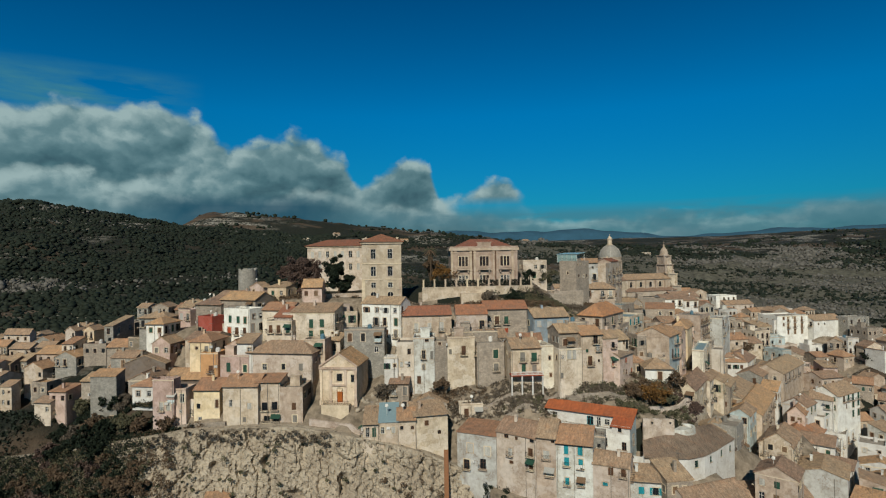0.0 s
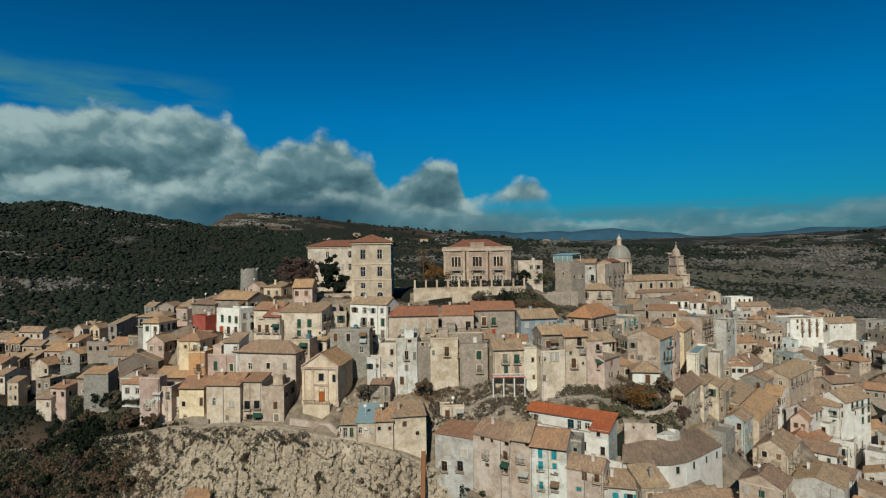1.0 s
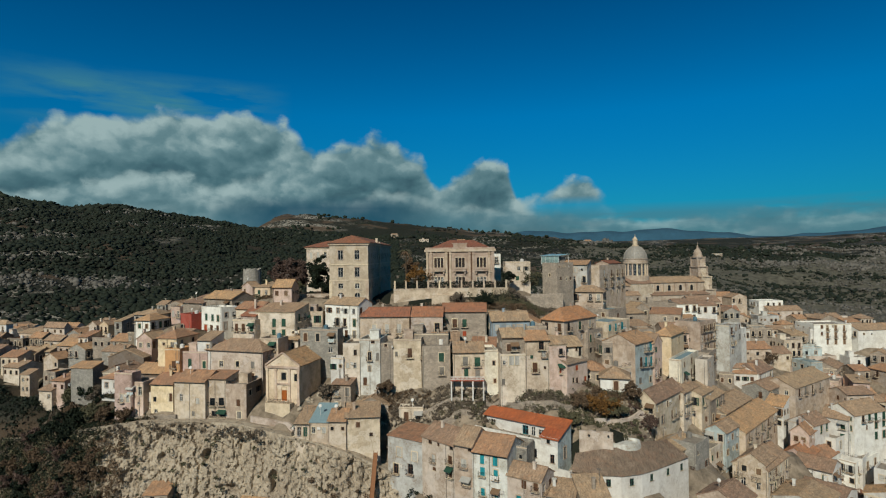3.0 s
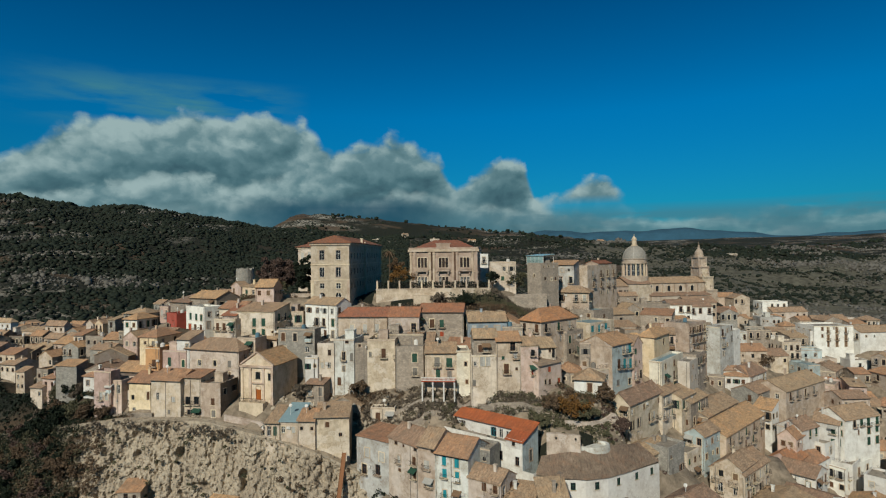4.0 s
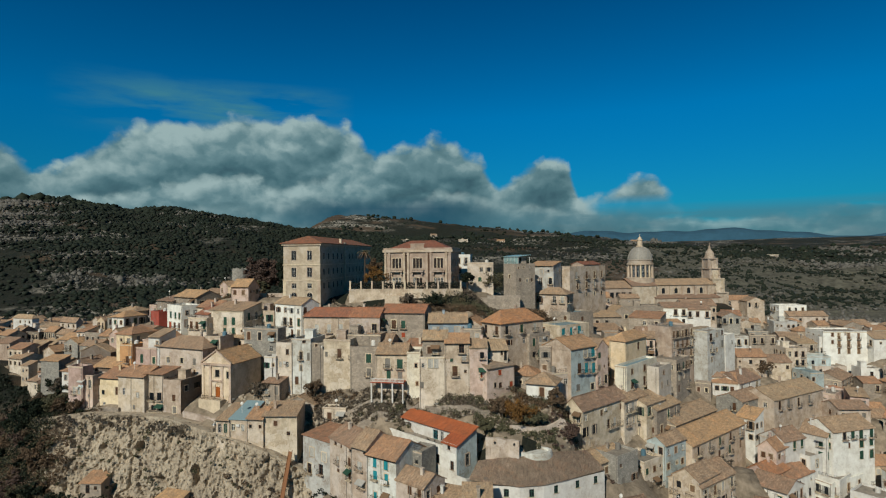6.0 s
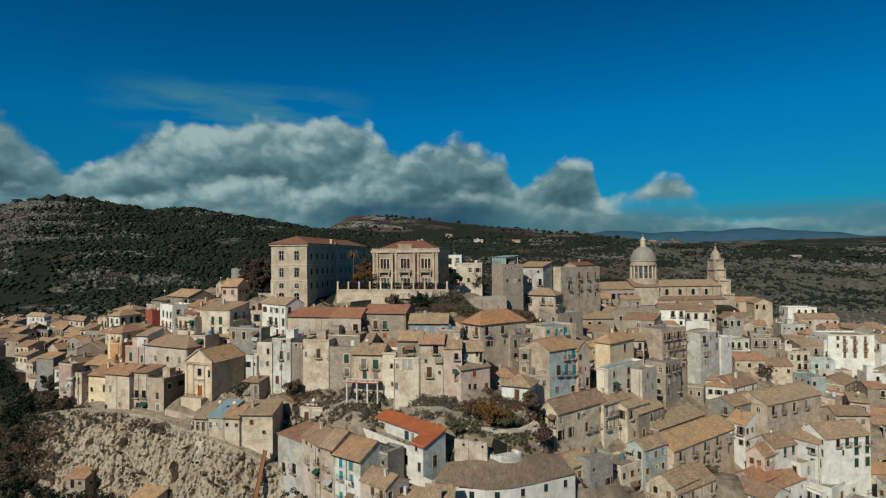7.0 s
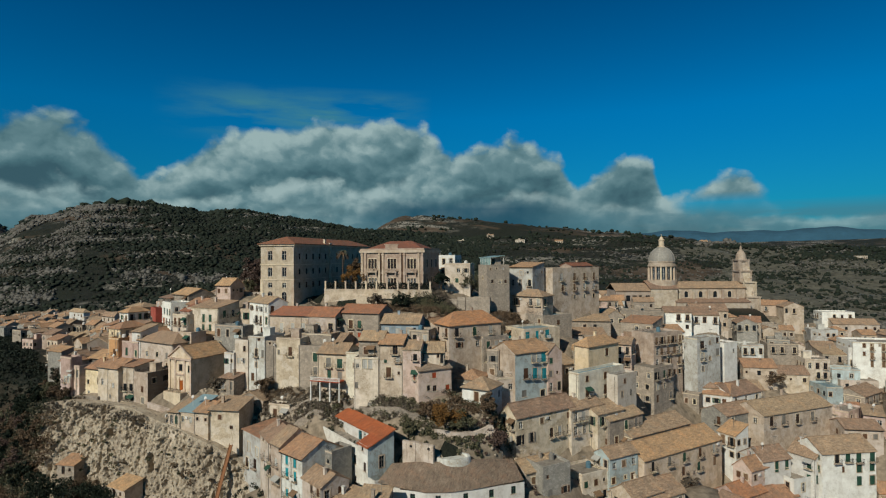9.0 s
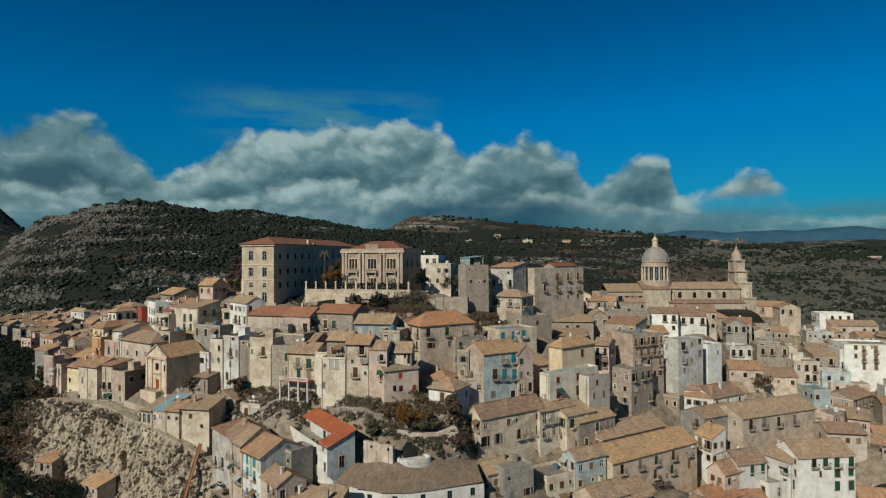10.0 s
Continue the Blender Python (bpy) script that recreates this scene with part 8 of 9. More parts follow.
def ruined_tower():
    """Broken stump of a stone tower."""
    root = thing("ruined_tower", pose(-79, 224, 60.0, 0, 0, 12), "broken pale stone tower stump behind the trees", "ruin")
    bm = bmesh.new()
    rng = random.Random(17)
    n = 20
    rings = [[bm.verts.new(((3.9 - 0.02 * z) * math.cos(6.28319 * k / n), (3.9 - 0.02 * z) * math.sin(6.28319 * k / n), z + (rng.uniform(-0.9, 0.5) if z > 14 else 0))) for k in range(n)] for z in (0, 6, 11, 15.4)]
    rings.append([bm.verts.new((v.co.x * 0.75, v.co.y * 0.75, v.co.z - 0.1)) for v in rings[-1]])
    rings.append([bm.verts.new((v.co.x * 0.75, v.co.y * 0.75, 11)) for v in rings[-2]])
    for a, b in zip(rings, rings[1:]):
        for k in range(n):
            bm.faces.new((a[k], a[(k + 1) % n], b[(k + 1) % n], b[k]))
    part("wall", bm, WALLS["g"][0], root)


def garden_bastion():
    """Tall garden wall behind the bend of the street, with a rounded cistern at its end."""
    root = thing("retaining_wall", pose(44.9, 126.4, 37.5, 0, 0, -3), "high cream rubble retaining wall of a garden", "wall")
    bm = bmesh.new()
    rng = random.Random(21)
    for k in range(7):
        box(bm, k * 1.0, k * 1.0 + 1.0, rng.uniform(-0.1, 0.1), 0.7, -5, 4.4 + rng.uniform(-0.15, 0.15))
    part("wall", bm, WALLS["c"][0], root)
    # Solid black plugs painted as the shade inside the drain holes.
    for x in (2.0, 6.0):
        bm = bmesh.new()
        bmesh.ops.create_cone(bm, cap_ends=True, segments=10, radius1=0.22, radius2=0.22, depth=0.5, matrix=Matrix.Translation((x, -0.05, 3.6)) @ Matrix.Rotation(radians(90), 4, "X"))
        part("drain_hole", bm, SHUTTER["black"], root)
    tank = thing("cistern", pose(54.9, 129.4, 37.5, 0, 0, 24), "rounded grey-white plastered cistern beside the garden wall", "cistern")
    bm = bmesh.new()
    prof = [(2.5, -0.5), (2.3, 1.2), (2.2, 1.6), (1.9, 1.6), (1.85, 1.1)]
    n = 28
    rings = [[bm.verts.new((1.55 * r * math.cos(6.28319 * k / n), r * math.sin(6.28319 * k / n), z)) for k in range(n)] for r, z in prof]
    for a, b in zip(rings, rings[1:]):
        for k in range(n):
            bm.faces.new((a[k], a[(k + 1) % n], b[(k + 1) % n], b[k]))
    bm.faces.new(rings[-1])
    part("basin", bm, WALLS["v"][0], tank)


def hut(x, y, z, w, d, yaw, mat, label):
    """Low shed under the cliff with a sloping tile roof."""
    root = thing("hut", pose(x, y, z, 0, 0, yaw), label, "hut")
    bm = bmesh.new()
    X, Y = w / 2, d / 2
    facade(bm, (-X, -Y, 0), (1, 0, 0), w, -14, 2.3, [(w * 0.25, -0.1, 1.0, 2.0), (w * 0.65, 0.7, 0.8, 0.9)])
    facade(bm, (X, -Y, 0), (0, 1, 0), d, -14, 2.3, [])
    facade(bm, (X, Y, 0), (-1, 0, 0), w, -14, 3.5, [])
    facade(bm, (-X, Y, 0), (0, -1, 0), d, -14, 2.3, [])
    for sx in (1, -1):
        quad(bm, [(sx * X, -Y, 2.3), (sx * X, Y, 2.3), (sx * X, Y, 3.5)][::sx])
    part("wall", bm, mat, root)
    bm = bmesh.new()
    slab(bm, [(-X - 0.3, -Y - 0.4, 2.45), (X + 0.3, -Y - 0.4, 2.45), (X + 0.3, Y + 0.2, 3.75), (-X - 0.3, Y + 0.2, 3.75)], 0.18, 4, 4, 0.04)
    part("roof", bm, ROOFS["R2"][0], root)
    part("door", window_mesh("plain", 1.0, 2.0, "brown"), None, root, "", Matrix.Translation((w * 0.25 + 0.5 - X, -Y, -0.1)))
    part("window", window_mesh("plain", 0.8, 0.9, "brown"), None, root, "", Matrix.Translation((w * 0.65 + 0.4 - X, -Y, 0.7)))


hut(-51, 123.6, 23.6, 5.2, 4.5, 10, WALLS["t"][0], "low stone hut with a brown tile roof")
hut(-27, 120.2, 22.4, 6.4, 4.5, -6, WALLS["s"][0], "low sand-coloured shed with a tan tile roof")
ruined_tower()
garden_bastion()
college()
palace()
terrace()
church()
chapel()
red_house()
curved_house()


# ---------------------------------------------------------------- the cliff
def cliff():
    n, m = 330, 120
    S = np.linspace(0, 1, n)[:, None] * np.ones((1, m))
    V = np.ones((n, 1)) * np.concatenate([np.linspace(-0.03, 0, 11)[:-1], np.linspace(0, 1, m - 10)])[None, :]
    x = -119.5 + 127 * S
    yt, zt = np.interp(x, CLIFF_X, CLIFF_Y), np.interp(x, CLIFF_X, CLIFF_Z)
    W = np.clip(V, 0, 1)
    z = zt + (12.0 - zt) * W
    y = yt - 1.4 - 6.5 * W ** 1.4 - np.clip(V, -1, 0) * 70
    disp = np.zeros_like(x)
    for i in range(n):
        for j in range(m):
            p = Vector((x[i, j], y[i, j], z[i, j]))
            a = noise.fractal(Vector((p.x * 0.11, p.y * 0.11, p.z * 0.05)), 0.9, 2.1, 4)
            w = noise.noise_vector(p * 0.25) * 0.5
            d1, q1 = noise.voronoi(Vector((p.x * 0.20 + w.x, 0.3 * w.y, p.z * 0.085 + w.z * 0.4)))
            d2, q2 = noise.voronoi(Vector((p.x * 0.55 + w.x, 5.0 + 0.3 * w.y, p.z * 0.26 + w.z * 0.5)))
            d3, q3 = noise.voronoi(Vector((p.x * 1.3, 9.0, p.z * 0.8)))
            k1, k2, k3 = noise.noise(q1[0] * 3.7), noise.noise(q2[0] * 3.3), noise.noise(q3[0] * 3.1)
            f = noise.fractal(Vector((p.x * 1.3, p.y * 1.3, p.z * 0.9)), 0.8, 2.2, 3)
            g = (1 - abs(noise.noise(Vector((p.x * 0.8, 2.0, p.z * 0.32))))) ** 4 + 0.6 * (1 - abs(noise.noise(Vector((p.x * 1.9, 7.0, p.z * 0.9))))) ** 4
            slant = noise.fractal(Vector(((p.x + 0.7 * p.z) * 0.9, 4.0, (p.z - 0.7 * p.x) * 0.22)), 0.9, 2.1, 3)
            e = noise.noise(Vector((p.x * 0.33, 3.1, p.z * 0.28)))
            crack = max(0, 0.10 - (d1[1] - d1[0])) * 5 + max(0, 0.06 - (d2[1] - d2[0])) * 3
            d4, q4 = noise.voronoi(Vector((p.x * 0.95 + w.x * 2, 3.0, p.z * 0.62 + w.z * 2)))
            pit = max(0, 0.26 - d4[0]) * 3.6 * max(0, noise.noise(Vector((p.x * 0.12, 11.0, p.z * 0.1))) + 0.25)
            disp[i, j] = 1.3 * a + 1.3 * k1 + 0.5 * k2 + 0.2 * k3 + 0.5 * f + 0.5 * slant - 0.3 * g - crack - pit - 2.6 * max(0, e - 0.34) * 2.5
    disp *= np.clip(W * 24, 0.2, 1)
    return tagged(sheet("cliff", x + 0.4 * disp, y - disp, z + 0.2 * disp, ROCK, False), "pale limestone cliff with dark hollows and ledges", "cliff", kind="structure")


cliff()


# ---------------------------------------------------------------- plants
def leaf_cloud(name, centres, radii, per, size, mat, seed=1, flat=0.8):
    """Many small leaves round each centre, as one mesh."""
    r = np.random.RandomState(seed)
    n = len(centres) * per
    c = np.repeat(np.asarray(centres, float), per, 0)
    rad = np.repeat(np.asarray(radii, float), per)
    v = r.normal(size=(n, 3))
    v /= np.linalg.norm(v, axis=1)[:, None]
    p = c + v * (rad * r.uniform(0.25, 1, n) ** 0.6)[:, None] * (1, 1, flat)
    a = r.normal(size=(n, 3))
    a /= np.linalg.norm(a, axis=1)[:, None]
    b = np.cross(a, r.normal(size=(n, 3)))
    b /= np.linalg.norm(b, axis=1)[:, None] + 1e-9
    s = (size * r.uniform(0.6, 1.3, n))[:, None]
    q = np.stack([p - a * s, p - b * s * 0.7, p + a * s, p + b * s * 0.7], 1)
    me = bpy.data.meshes.new(name)
    me.vertices.add(n * 4)
    me.vertices.foreach_set("co", q.reshape(-1))
    me.loops.add(n * 4)
    me.polygons.add(n)
    me.loops.foreach_set("vertex_index", np.arange(n * 4))
    me.polygons.foreach_set("loop_start", np.arange(0, n * 4, 4))
    me.polygons.foreach_set("loop_total", np.full(n, 4))
    me.update(calc_edges=True)
    me.materials.append(mat)
    return me


def tree(x, y, hgt, spread, mat, label, seed, n=420, trunk=0.35, leaf_size=0.34, name="tree", z=None):
    rng = random.Random(seed)
    z = float(ground_z(np.array([x]), np.array([y]))[0]) - 0.15 if z is None else z
    root = thing(name, pose(x, y, z), label, "tree")
    bm = bmesh.new()
    tips = []

    def limb(a, b, r0, r1):
        d = (b - a)
        bmesh.ops.create_cone(bm, cap_ends=True, segments=6, radius1=r0, radius2=r1, depth=d.length,
                              matrix=Matrix.Translation((a + b) / 2) @ d.to_track_quat("Z", "Y").to_matrix().to_4x4())
    t = Vector((rng.uniform(-0.2, 0.2), rng.uniform(-0.2, 0.2), hgt * trunk))
    limb(Vector((0, 0, -0.4)), t, 0.05 * hgt ** 0.8, 0.035 * hgt ** 0.8)
    k = 7 if hgt < 12 else 13
    for i in range(k):
        a = 6.283 * i / k + rng.uniform(-0.4, 0.4)
        e = Vector((math.cos(a) * spread * rng.uniform(0.35, 0.8), math.sin(a) * spread * rng.uniform(0.35, 0.8), hgt * rng.uniform(0.5 if hgt < 12 else 0.2, 0.88)))
        limb(t, e, 0.022 * hgt ** 0.8, 0.008 * hgt ** 0.8)
        tips.append(e)
    tips.append(Vector((0, 0, hgt * 0.85)))
    part("trunk", bm, BARK, root)
    lobes = []
    for c in tips:
        for k in range(5):
            lobes.append(c + Vector((rng.gauss(0, 1) * spread * 0.2, rng.gauss(0, 1) * spread * 0.2, rng.gauss(0, 1) * hgt * 0.09)))
    me = leaf_cloud("crown", [tuple(c) for c in lobes], [rng.uniform(0.16, 0.32) * spread for c in lobes], max(8, n // len(lobes)), leaf_size, mat, seed)
    part("crown", me, None, root)
    return root


def clumps(name, pts, sizes, mat, label, category, seed=1):
    """Many small uneven bushes as one object."""
    bm = bmesh.new()
    bmesh.ops.create_icosphere(bm, subdivisions=1, radius=1.0)
    bm.verts.ensure_lookup_table()
    base = np.array([v.co[:] for v in bm.verts])
    tri = np.array([[v.index for v in f.verts] for f in bm.faces])
    bm.free()
    r = np.random.RandomState(seed)
    n, k = len(pts), len(base)
    ang = r.uniform(0, 6.283, n)
    wob = 1 + r.uniform(-0.5, 0.5, (n, k))
    sc = sizes[:, None, None] * np.stack([r.uniform(0.8, 1.3, n), r.uniform(0.8, 1.3, n), r.uniform(0.6, 1.0, n)], -1)[:, None, :]
    v = base[None] * wob[..., None] * sc
    c, s = np.cos(ang)[:, None], np.sin(ang)[:, None]
    v = np.stack([v[..., 0] * c - v[..., 1] * s, v[..., 0] * s + v[..., 1] * c, v[..., 2]], -1)
    v[..., 2] += sizes[:, None] * 0.3
    v = v + pts[:, None, :]
    f = tri[None] + (np.arange(n) * k)[:, None, None]
    me = bpy.data.meshes.new(name)
    me.vertices.add(n * k)
    me.vertices.foreach_set("co", v.reshape(-1))
    nf = n * len(tri)
    me.loops.add(nf * 3)
    me.polygons.add(nf)
    me.loops.foreach_set("vertex_index", f.reshape(-1))
    me.polygons.foreach_set("loop_start", np.arange(0, nf * 3, 3))
    me.polygons.foreach_set("loop_total", np.full(nf, 3))
    me.update(calc_edges=True)
    me.materials.append(mat)
    return tagged(new(name, me), label, category, kind="stuff")


def rocky(x, y):
    """Where the hillside is bare limestone rather than wood."""
    b = np.degrees(np.arctan2(x - 54, y - 9))
    lean = np.interp(b, [-66, -46, -42, -38, -29, -25, -18, -4, 20], [0.6, 0.6, 0.25, -0.5, -0.75, -0.25, -0.1, -0.55, 0.5])
    zz = ground_z(x, y)
    return lean + 0.5 * np.sin(x / 71 + 1.3 * np.sin(y / 93)) + 0.4 * np.sin(y / 57 + 1.7 * np.sin(x / 83)) + 0.45 * np.sin(zz / 3.1 + 1.5 * np.sin(x / 60))


def scatter(n, r0, r1, b0, b1, s0, s1, seed, keep, rock=False):
    r = np.random.RandomState(seed)
    rad = np.sqrt(r.uniform(r0 ** 2, r1 ** 2, n))
    b = np.radians(r.uniform(b0, b1, n))
    x, y = 54 + rad * np.sin(b), 9 + rad * np.cos(b)
    patch = np.sin(x / 47 + 1.3 * np.sin(y / 61)) + np.sin(y / 39 + 1.7 * np.sin(x / 83)) + 0.8 * np.sin((x + y) / 21) + r.uniform(-1, 1, n)
    bare = rocky(x, y) + r.uniform(-0.5, 0.5, n) - 1.2 * ((rad < 560) & (b < radians(-28)))
    ok = (patch > keep) & (bare > 0.5 if rock else bare < 0.45)
    x, y, rad = x[ok], y[ok], rad[ok]
    size = (s0 + (s1 - s0) * 1.25 * r.uniform(0, 1, len(x)) ** 2) * (1 + 0.6 * (rad > 900))
    return np.stack([x, y, ground_z(x, y)], -1), size


for seed, (n, r0, r1, b0, b1, s0, s1, keep, mat, words) in enumerate((
        (78000, 400, 1150, -66, -14, 0.7, 2.4, -1.9, SCRUB, "dark evergreen scrub covering the valley side"),
        (9000, 400, 1150, -66, 45, 0.6, 1.6, -0.9, LEAF_HILL, "dull olive garrigue bushes over the slopes"),
        (52000, 400, 1400, -22, 48, 0.5, 2.0, -1.7, SCRUB, "dark bushes dotted over the slope beyond the town"),
        (12000, 1100, 2600, -64, 44, 2.0, 3.8, 0.3, LEAF_DARK, "distant dark woodland on the ridges"))):
    p, s = scatter(n, r0, r1, b0, b1, s0, s1, 20 + seed, keep)
    clumps("scrub", p, s, mat, words, "scrub", 40 + seed)


p, s = scatter(30000, 560, 1100, -66, -16, 0.5, 1.7, 61, -0.4, True)
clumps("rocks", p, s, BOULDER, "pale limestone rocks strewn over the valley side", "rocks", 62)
p, s = scatter(42000, 420, 1400, -14, 46, 0.5, 1.5, 63, -0.8, True)
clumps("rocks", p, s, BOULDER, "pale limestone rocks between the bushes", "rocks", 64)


def outcrops(n, r0, r1, b0, b1, seed):
    """Knots of larger weathered blocks, strung along the contours."""
    r = np.random.RandomState(seed)
    p, s = scatter(n, r0, r1, b0, b1, 0.9, 2.6, seed, -0.6, True)
    more = []
    for k in range(7):
        q = p + np.stack([r.normal(0, 5.0, len(p)), r.normal(0, 3.0, len(p)), 0 * s], -1)
        q[:, 2] = ground_z(q[:, 0], q[:, 1])
        more.append((q, s * r.uniform(0.35, 0.9, len(p))))
    return np.concatenate([p] + [q for q, _ in more]), np.concatenate([s] + [q for _, q in more])


p, s = outcrops(5200, 480, 1080, -66, -38, 161)
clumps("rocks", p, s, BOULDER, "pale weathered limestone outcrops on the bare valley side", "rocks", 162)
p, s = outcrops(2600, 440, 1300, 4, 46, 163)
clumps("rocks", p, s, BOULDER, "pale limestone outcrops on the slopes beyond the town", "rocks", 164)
pa, sa_ = scatter(26000, 230, 430, -80, -36, 0.6, 1.9, 67, -1.8)
pb, sb_ = scatter(12000, 300, 430, -14, 48, 0.6, 1.9, 69, -0.8)
p, s = np.concatenate([pa, pb]), np.concatenate([sa_, sb_])
for h in TOWN:
    ok = np.hypot(p[:, 0] - h["x"], p[:, 1] - h["y"]) > 1.5 + max(h["w"], h["d"]) / 2
    p, s = p[ok], s[ok]
ok = ((p[:, 0] < -110) & (p[:, 1] < 150 - 0.45 * (p[:, 0] + 88))) | ((p[:, 0] < -225) & (p[:, 1] < 235)) | (p[:, 1] > 335) | ((p[:, 0] > 205) & (p[:, 1] > p[:, 0] * 1.1))
tagged(new("scrub", leaf_cloud("scrub", p[ok], s[ok], 14, 0.5, SCRUB, 68)), "dark scrub round the lower quarter", "scrub", kind="stuff")
p, s = scatter(260, 985, 1030, -56, -44, 2.5, 4.5, 65, -3)
clumps("tree_row", p, s, LEAF_DARK, "dark row of trees along the plateau's edge", "trees", 66)


def thicket(cx, cy, sx, sy, n, s0, s1, mat, words, seed):
    r = np.random.RandomState(seed)
    x, y = r.normal(cx, sx, n), r.normal(cy, sy, n)
    size = r.uniform(s0, s1, n)
    p = np.stack([x, y, ground_z(x, y) + size * 0.55], -1)
    tagged(new("bushes", leaf_cloud("bushes", p, size, 46, 0.19, mat, seed)), words, "bushes", kind="stuff")


thicket(13, 136.5, 9, 1.8, 260, 0.3, 0.8, LEAF_GREY, "leafless grey-brown shrubs on the slope below the houses", 71)
thicket(36, 134.5, 8, 1.5, 90, 0.3, 0.7, LEAF_OLIVE, "low green shrubs on the garden slope", 72)
def rubble(cx, cy, sx, sy, n, s0, s1, words, seed):
    r = np.random.RandomState(seed)
    x, y = r.normal(cx, sx, n), r.normal(cy, sy, n)
    clumps("rubble", np.stack([x, y, ground_z(x, y) - 0.1], -1), s0 + (s1 - s0) * r.uniform(0, 1, n) ** 2, RUBBLE, words, "stones", seed)


rubble(14, 135.5, 9, 1.8, 420, 0.15, 0.7, "pale rubble stones on the slope below the houses", 140)
rubble(38, 135.8, 10, 1.8, 320, 0.15, 0.6, "pale rubble stones along the garden terraces", 141)
rubble(56, 138.0, 5, 2.2, 160, 0.15, 0.6, "pale rubble stones in the garden", 142)
rubble(-14, 137.5, 6, 2.0, 160, 0.15, 0.6, "pale rubble stones beside the chapel", 143)


def cliff_bushes(x0, x1, v0, v1, n, s0, s1, mat, words, seed):
    r = np.random.RandomState(seed)
    x, v = r.uniform(x0, x1, n), r.uniform(v0, v1, n)
    yt, zt = np.interp(x, CLIFF_X, CLIFF_Y), np.interp(x, CLIFF_X, CLIFF_Z)
    p = np.stack([x, yt - 2.6 - 6.5 * v ** 1.4, zt + (12 - zt) * v + 0.3], -1)
    tagged(new("bushes", leaf_cloud("bushes", p, r.uniform(s0, s1, n), 46, 0.2, mat, seed)), words, "bushes", kind="stuff")


cliff_bushes(-119, -70, 0.0, 1.0, 800, 0.5, 1.5, LEAF_DARK, "dense dark bushes on the ravine side", 81)
cliff_bushes(-104, -62, 0.1, 1.0, 320, 0.5, 1.4, LEAF_BROWN, "brown autumn bushes beside the cliff", 82)
cliff_bushes(-119, -68, 0.0, 1.0, 330, 0.8, 1.9, LEAF_OLIVE, "olive-green trees down the ravine side", 105)
cliff_bushes(-115, -72, 0.0, 1.0, 170, 0.8, 1.7, LEAF_GREY, "grey leafless trees down the ravine side", 106)
thicket(-79, 141, 6, 4, 420, 0.5, 1.3, LEAF_DARK, "dark bushes below the pink house", 107)
thicket(-96, 148, 9, 5, 480, 0.5, 1.4, LEAF_DARK, "dark bushes between the lower houses", 108)
thicket(-72, 134.5, 5, 1.5, 140, 0.4, 1.0, LEAF_OLIVE, "olive bushes at the cliff's head", 109)
cliff_bushes(-66, 4, 0.05, 0.9, 26, 0.25, 0.6, LEAF_OLIVE, "scrub rooted in the cliff's cracks", 83)
cliff_bushes(-70, -24, 0.0, 0.10, 60, 0.25, 0.8, LEAF_GREY, "grey scrub hanging over the cliff's lip", 130)
cliff_bushes(-70, -20, 0.05, 0.6, 22, 0.3, 0.8, LEAF_OLIVE, "olive scrub on the cliff's ledges", 131)
cliff_bushes(-66, 4, 0.7, 1.0, 60, 0.4, 1.1, LEAF_DARK, "dark scrub at the cliff's foot", 84)
cliff_bushes(-14, 6, 0.25, 0.8, 34, 0.4, 1.0, LEAF_BROWN, "brown scrub on the rocks under the row houses", 85)
thicket(-92, 140, 10, 3, 260, 0.4, 1.1, LEAF_DARK, "dark bushes between the ravine houses", 86)
thicket(-75, 135, 6, 2, 160, 0.4, 0.9, LEAF_BROWN, "brown bushes under the grey tower house", 87)
thicket(-112, 152, 12, 5, 420, 0.5, 1.3, LEAF_DARK, "dark bushes on the slope below the ravine houses", 88)
thicket(-118, 141, 9, 6, 700, 0.5, 1.5, LEAF_DARK, "dense dark bushes filling the ravine", 94)
thicket(-104, 137, 8, 5, 420, 0.5, 1.4, LEAF_BROWN, "brown autumn bushes in the ravine", 95)
thicket(-88, 131, 6, 4, 420, 0.5, 1.4, LEAF_DARK, "dark bushes at the ravine's edge", 96)
def bush_bank(x0, x1, y0, y1, z0, z1, n, s0, s1, mat, words, seed):
    """Bushes filling a steep bank between two heights."""
    r = np.random.RandomState(seed)
    p = np.stack([r.uniform(x0, x1, n), r.uniform(y0, y1, n), r.uniform(z0, z1, n)], -1)
    tagged(new("bushes", leaf_cloud("bushes", p, r.uniform(s0, s1, n), 46, 0.22, mat, seed)), words, "bushes", kind="stuff")


bush_bank(-58, -27, 115.5, 118.0, 13, 24.6, 470, 0.6, 1.4, LEAF_DARK, "dark trees hiding the huts' walls", 110)
bush_bank(-43.5, -38.5, 116, 121, 18, 24, 60, 0.6, 1.3, LEAF_BROWN, "brown bushes between the huts", 111)
for k, x in enumerate(range(-118, -62, 8)):
    y = float(np.interp(x, CLIFF_X, CLIFF_Y))
    thicket(x, y + 3, 4, 2.2, 150, 0.4, 1.2, LEAF_BROWN if k % 3 == 1 else LEAF_DARK, "bushes along the head of the ravine", 120 + k)
thicket(0.5, 139.5, 4, 1.5, 90, 0.4, 0.9, LEAF_BROWN, "brown scrub between the ruined walls", 91)
thicket(53, 141.5, 4, 1.5, 90, 0.5, 1.1, LEAF_BROWN, "brown shrubs below the white cottage", 93)
thicket(60, 138.5, 4, 2, 80, 0.3, 0.8, LEAF_RED, "russet shrubs beside the lane", 92)
thicket(-100, 134, 16, 6, 700, 0.5, 1.5, LEAF_DARK, "dense dark bushes on the ravine side", 73)
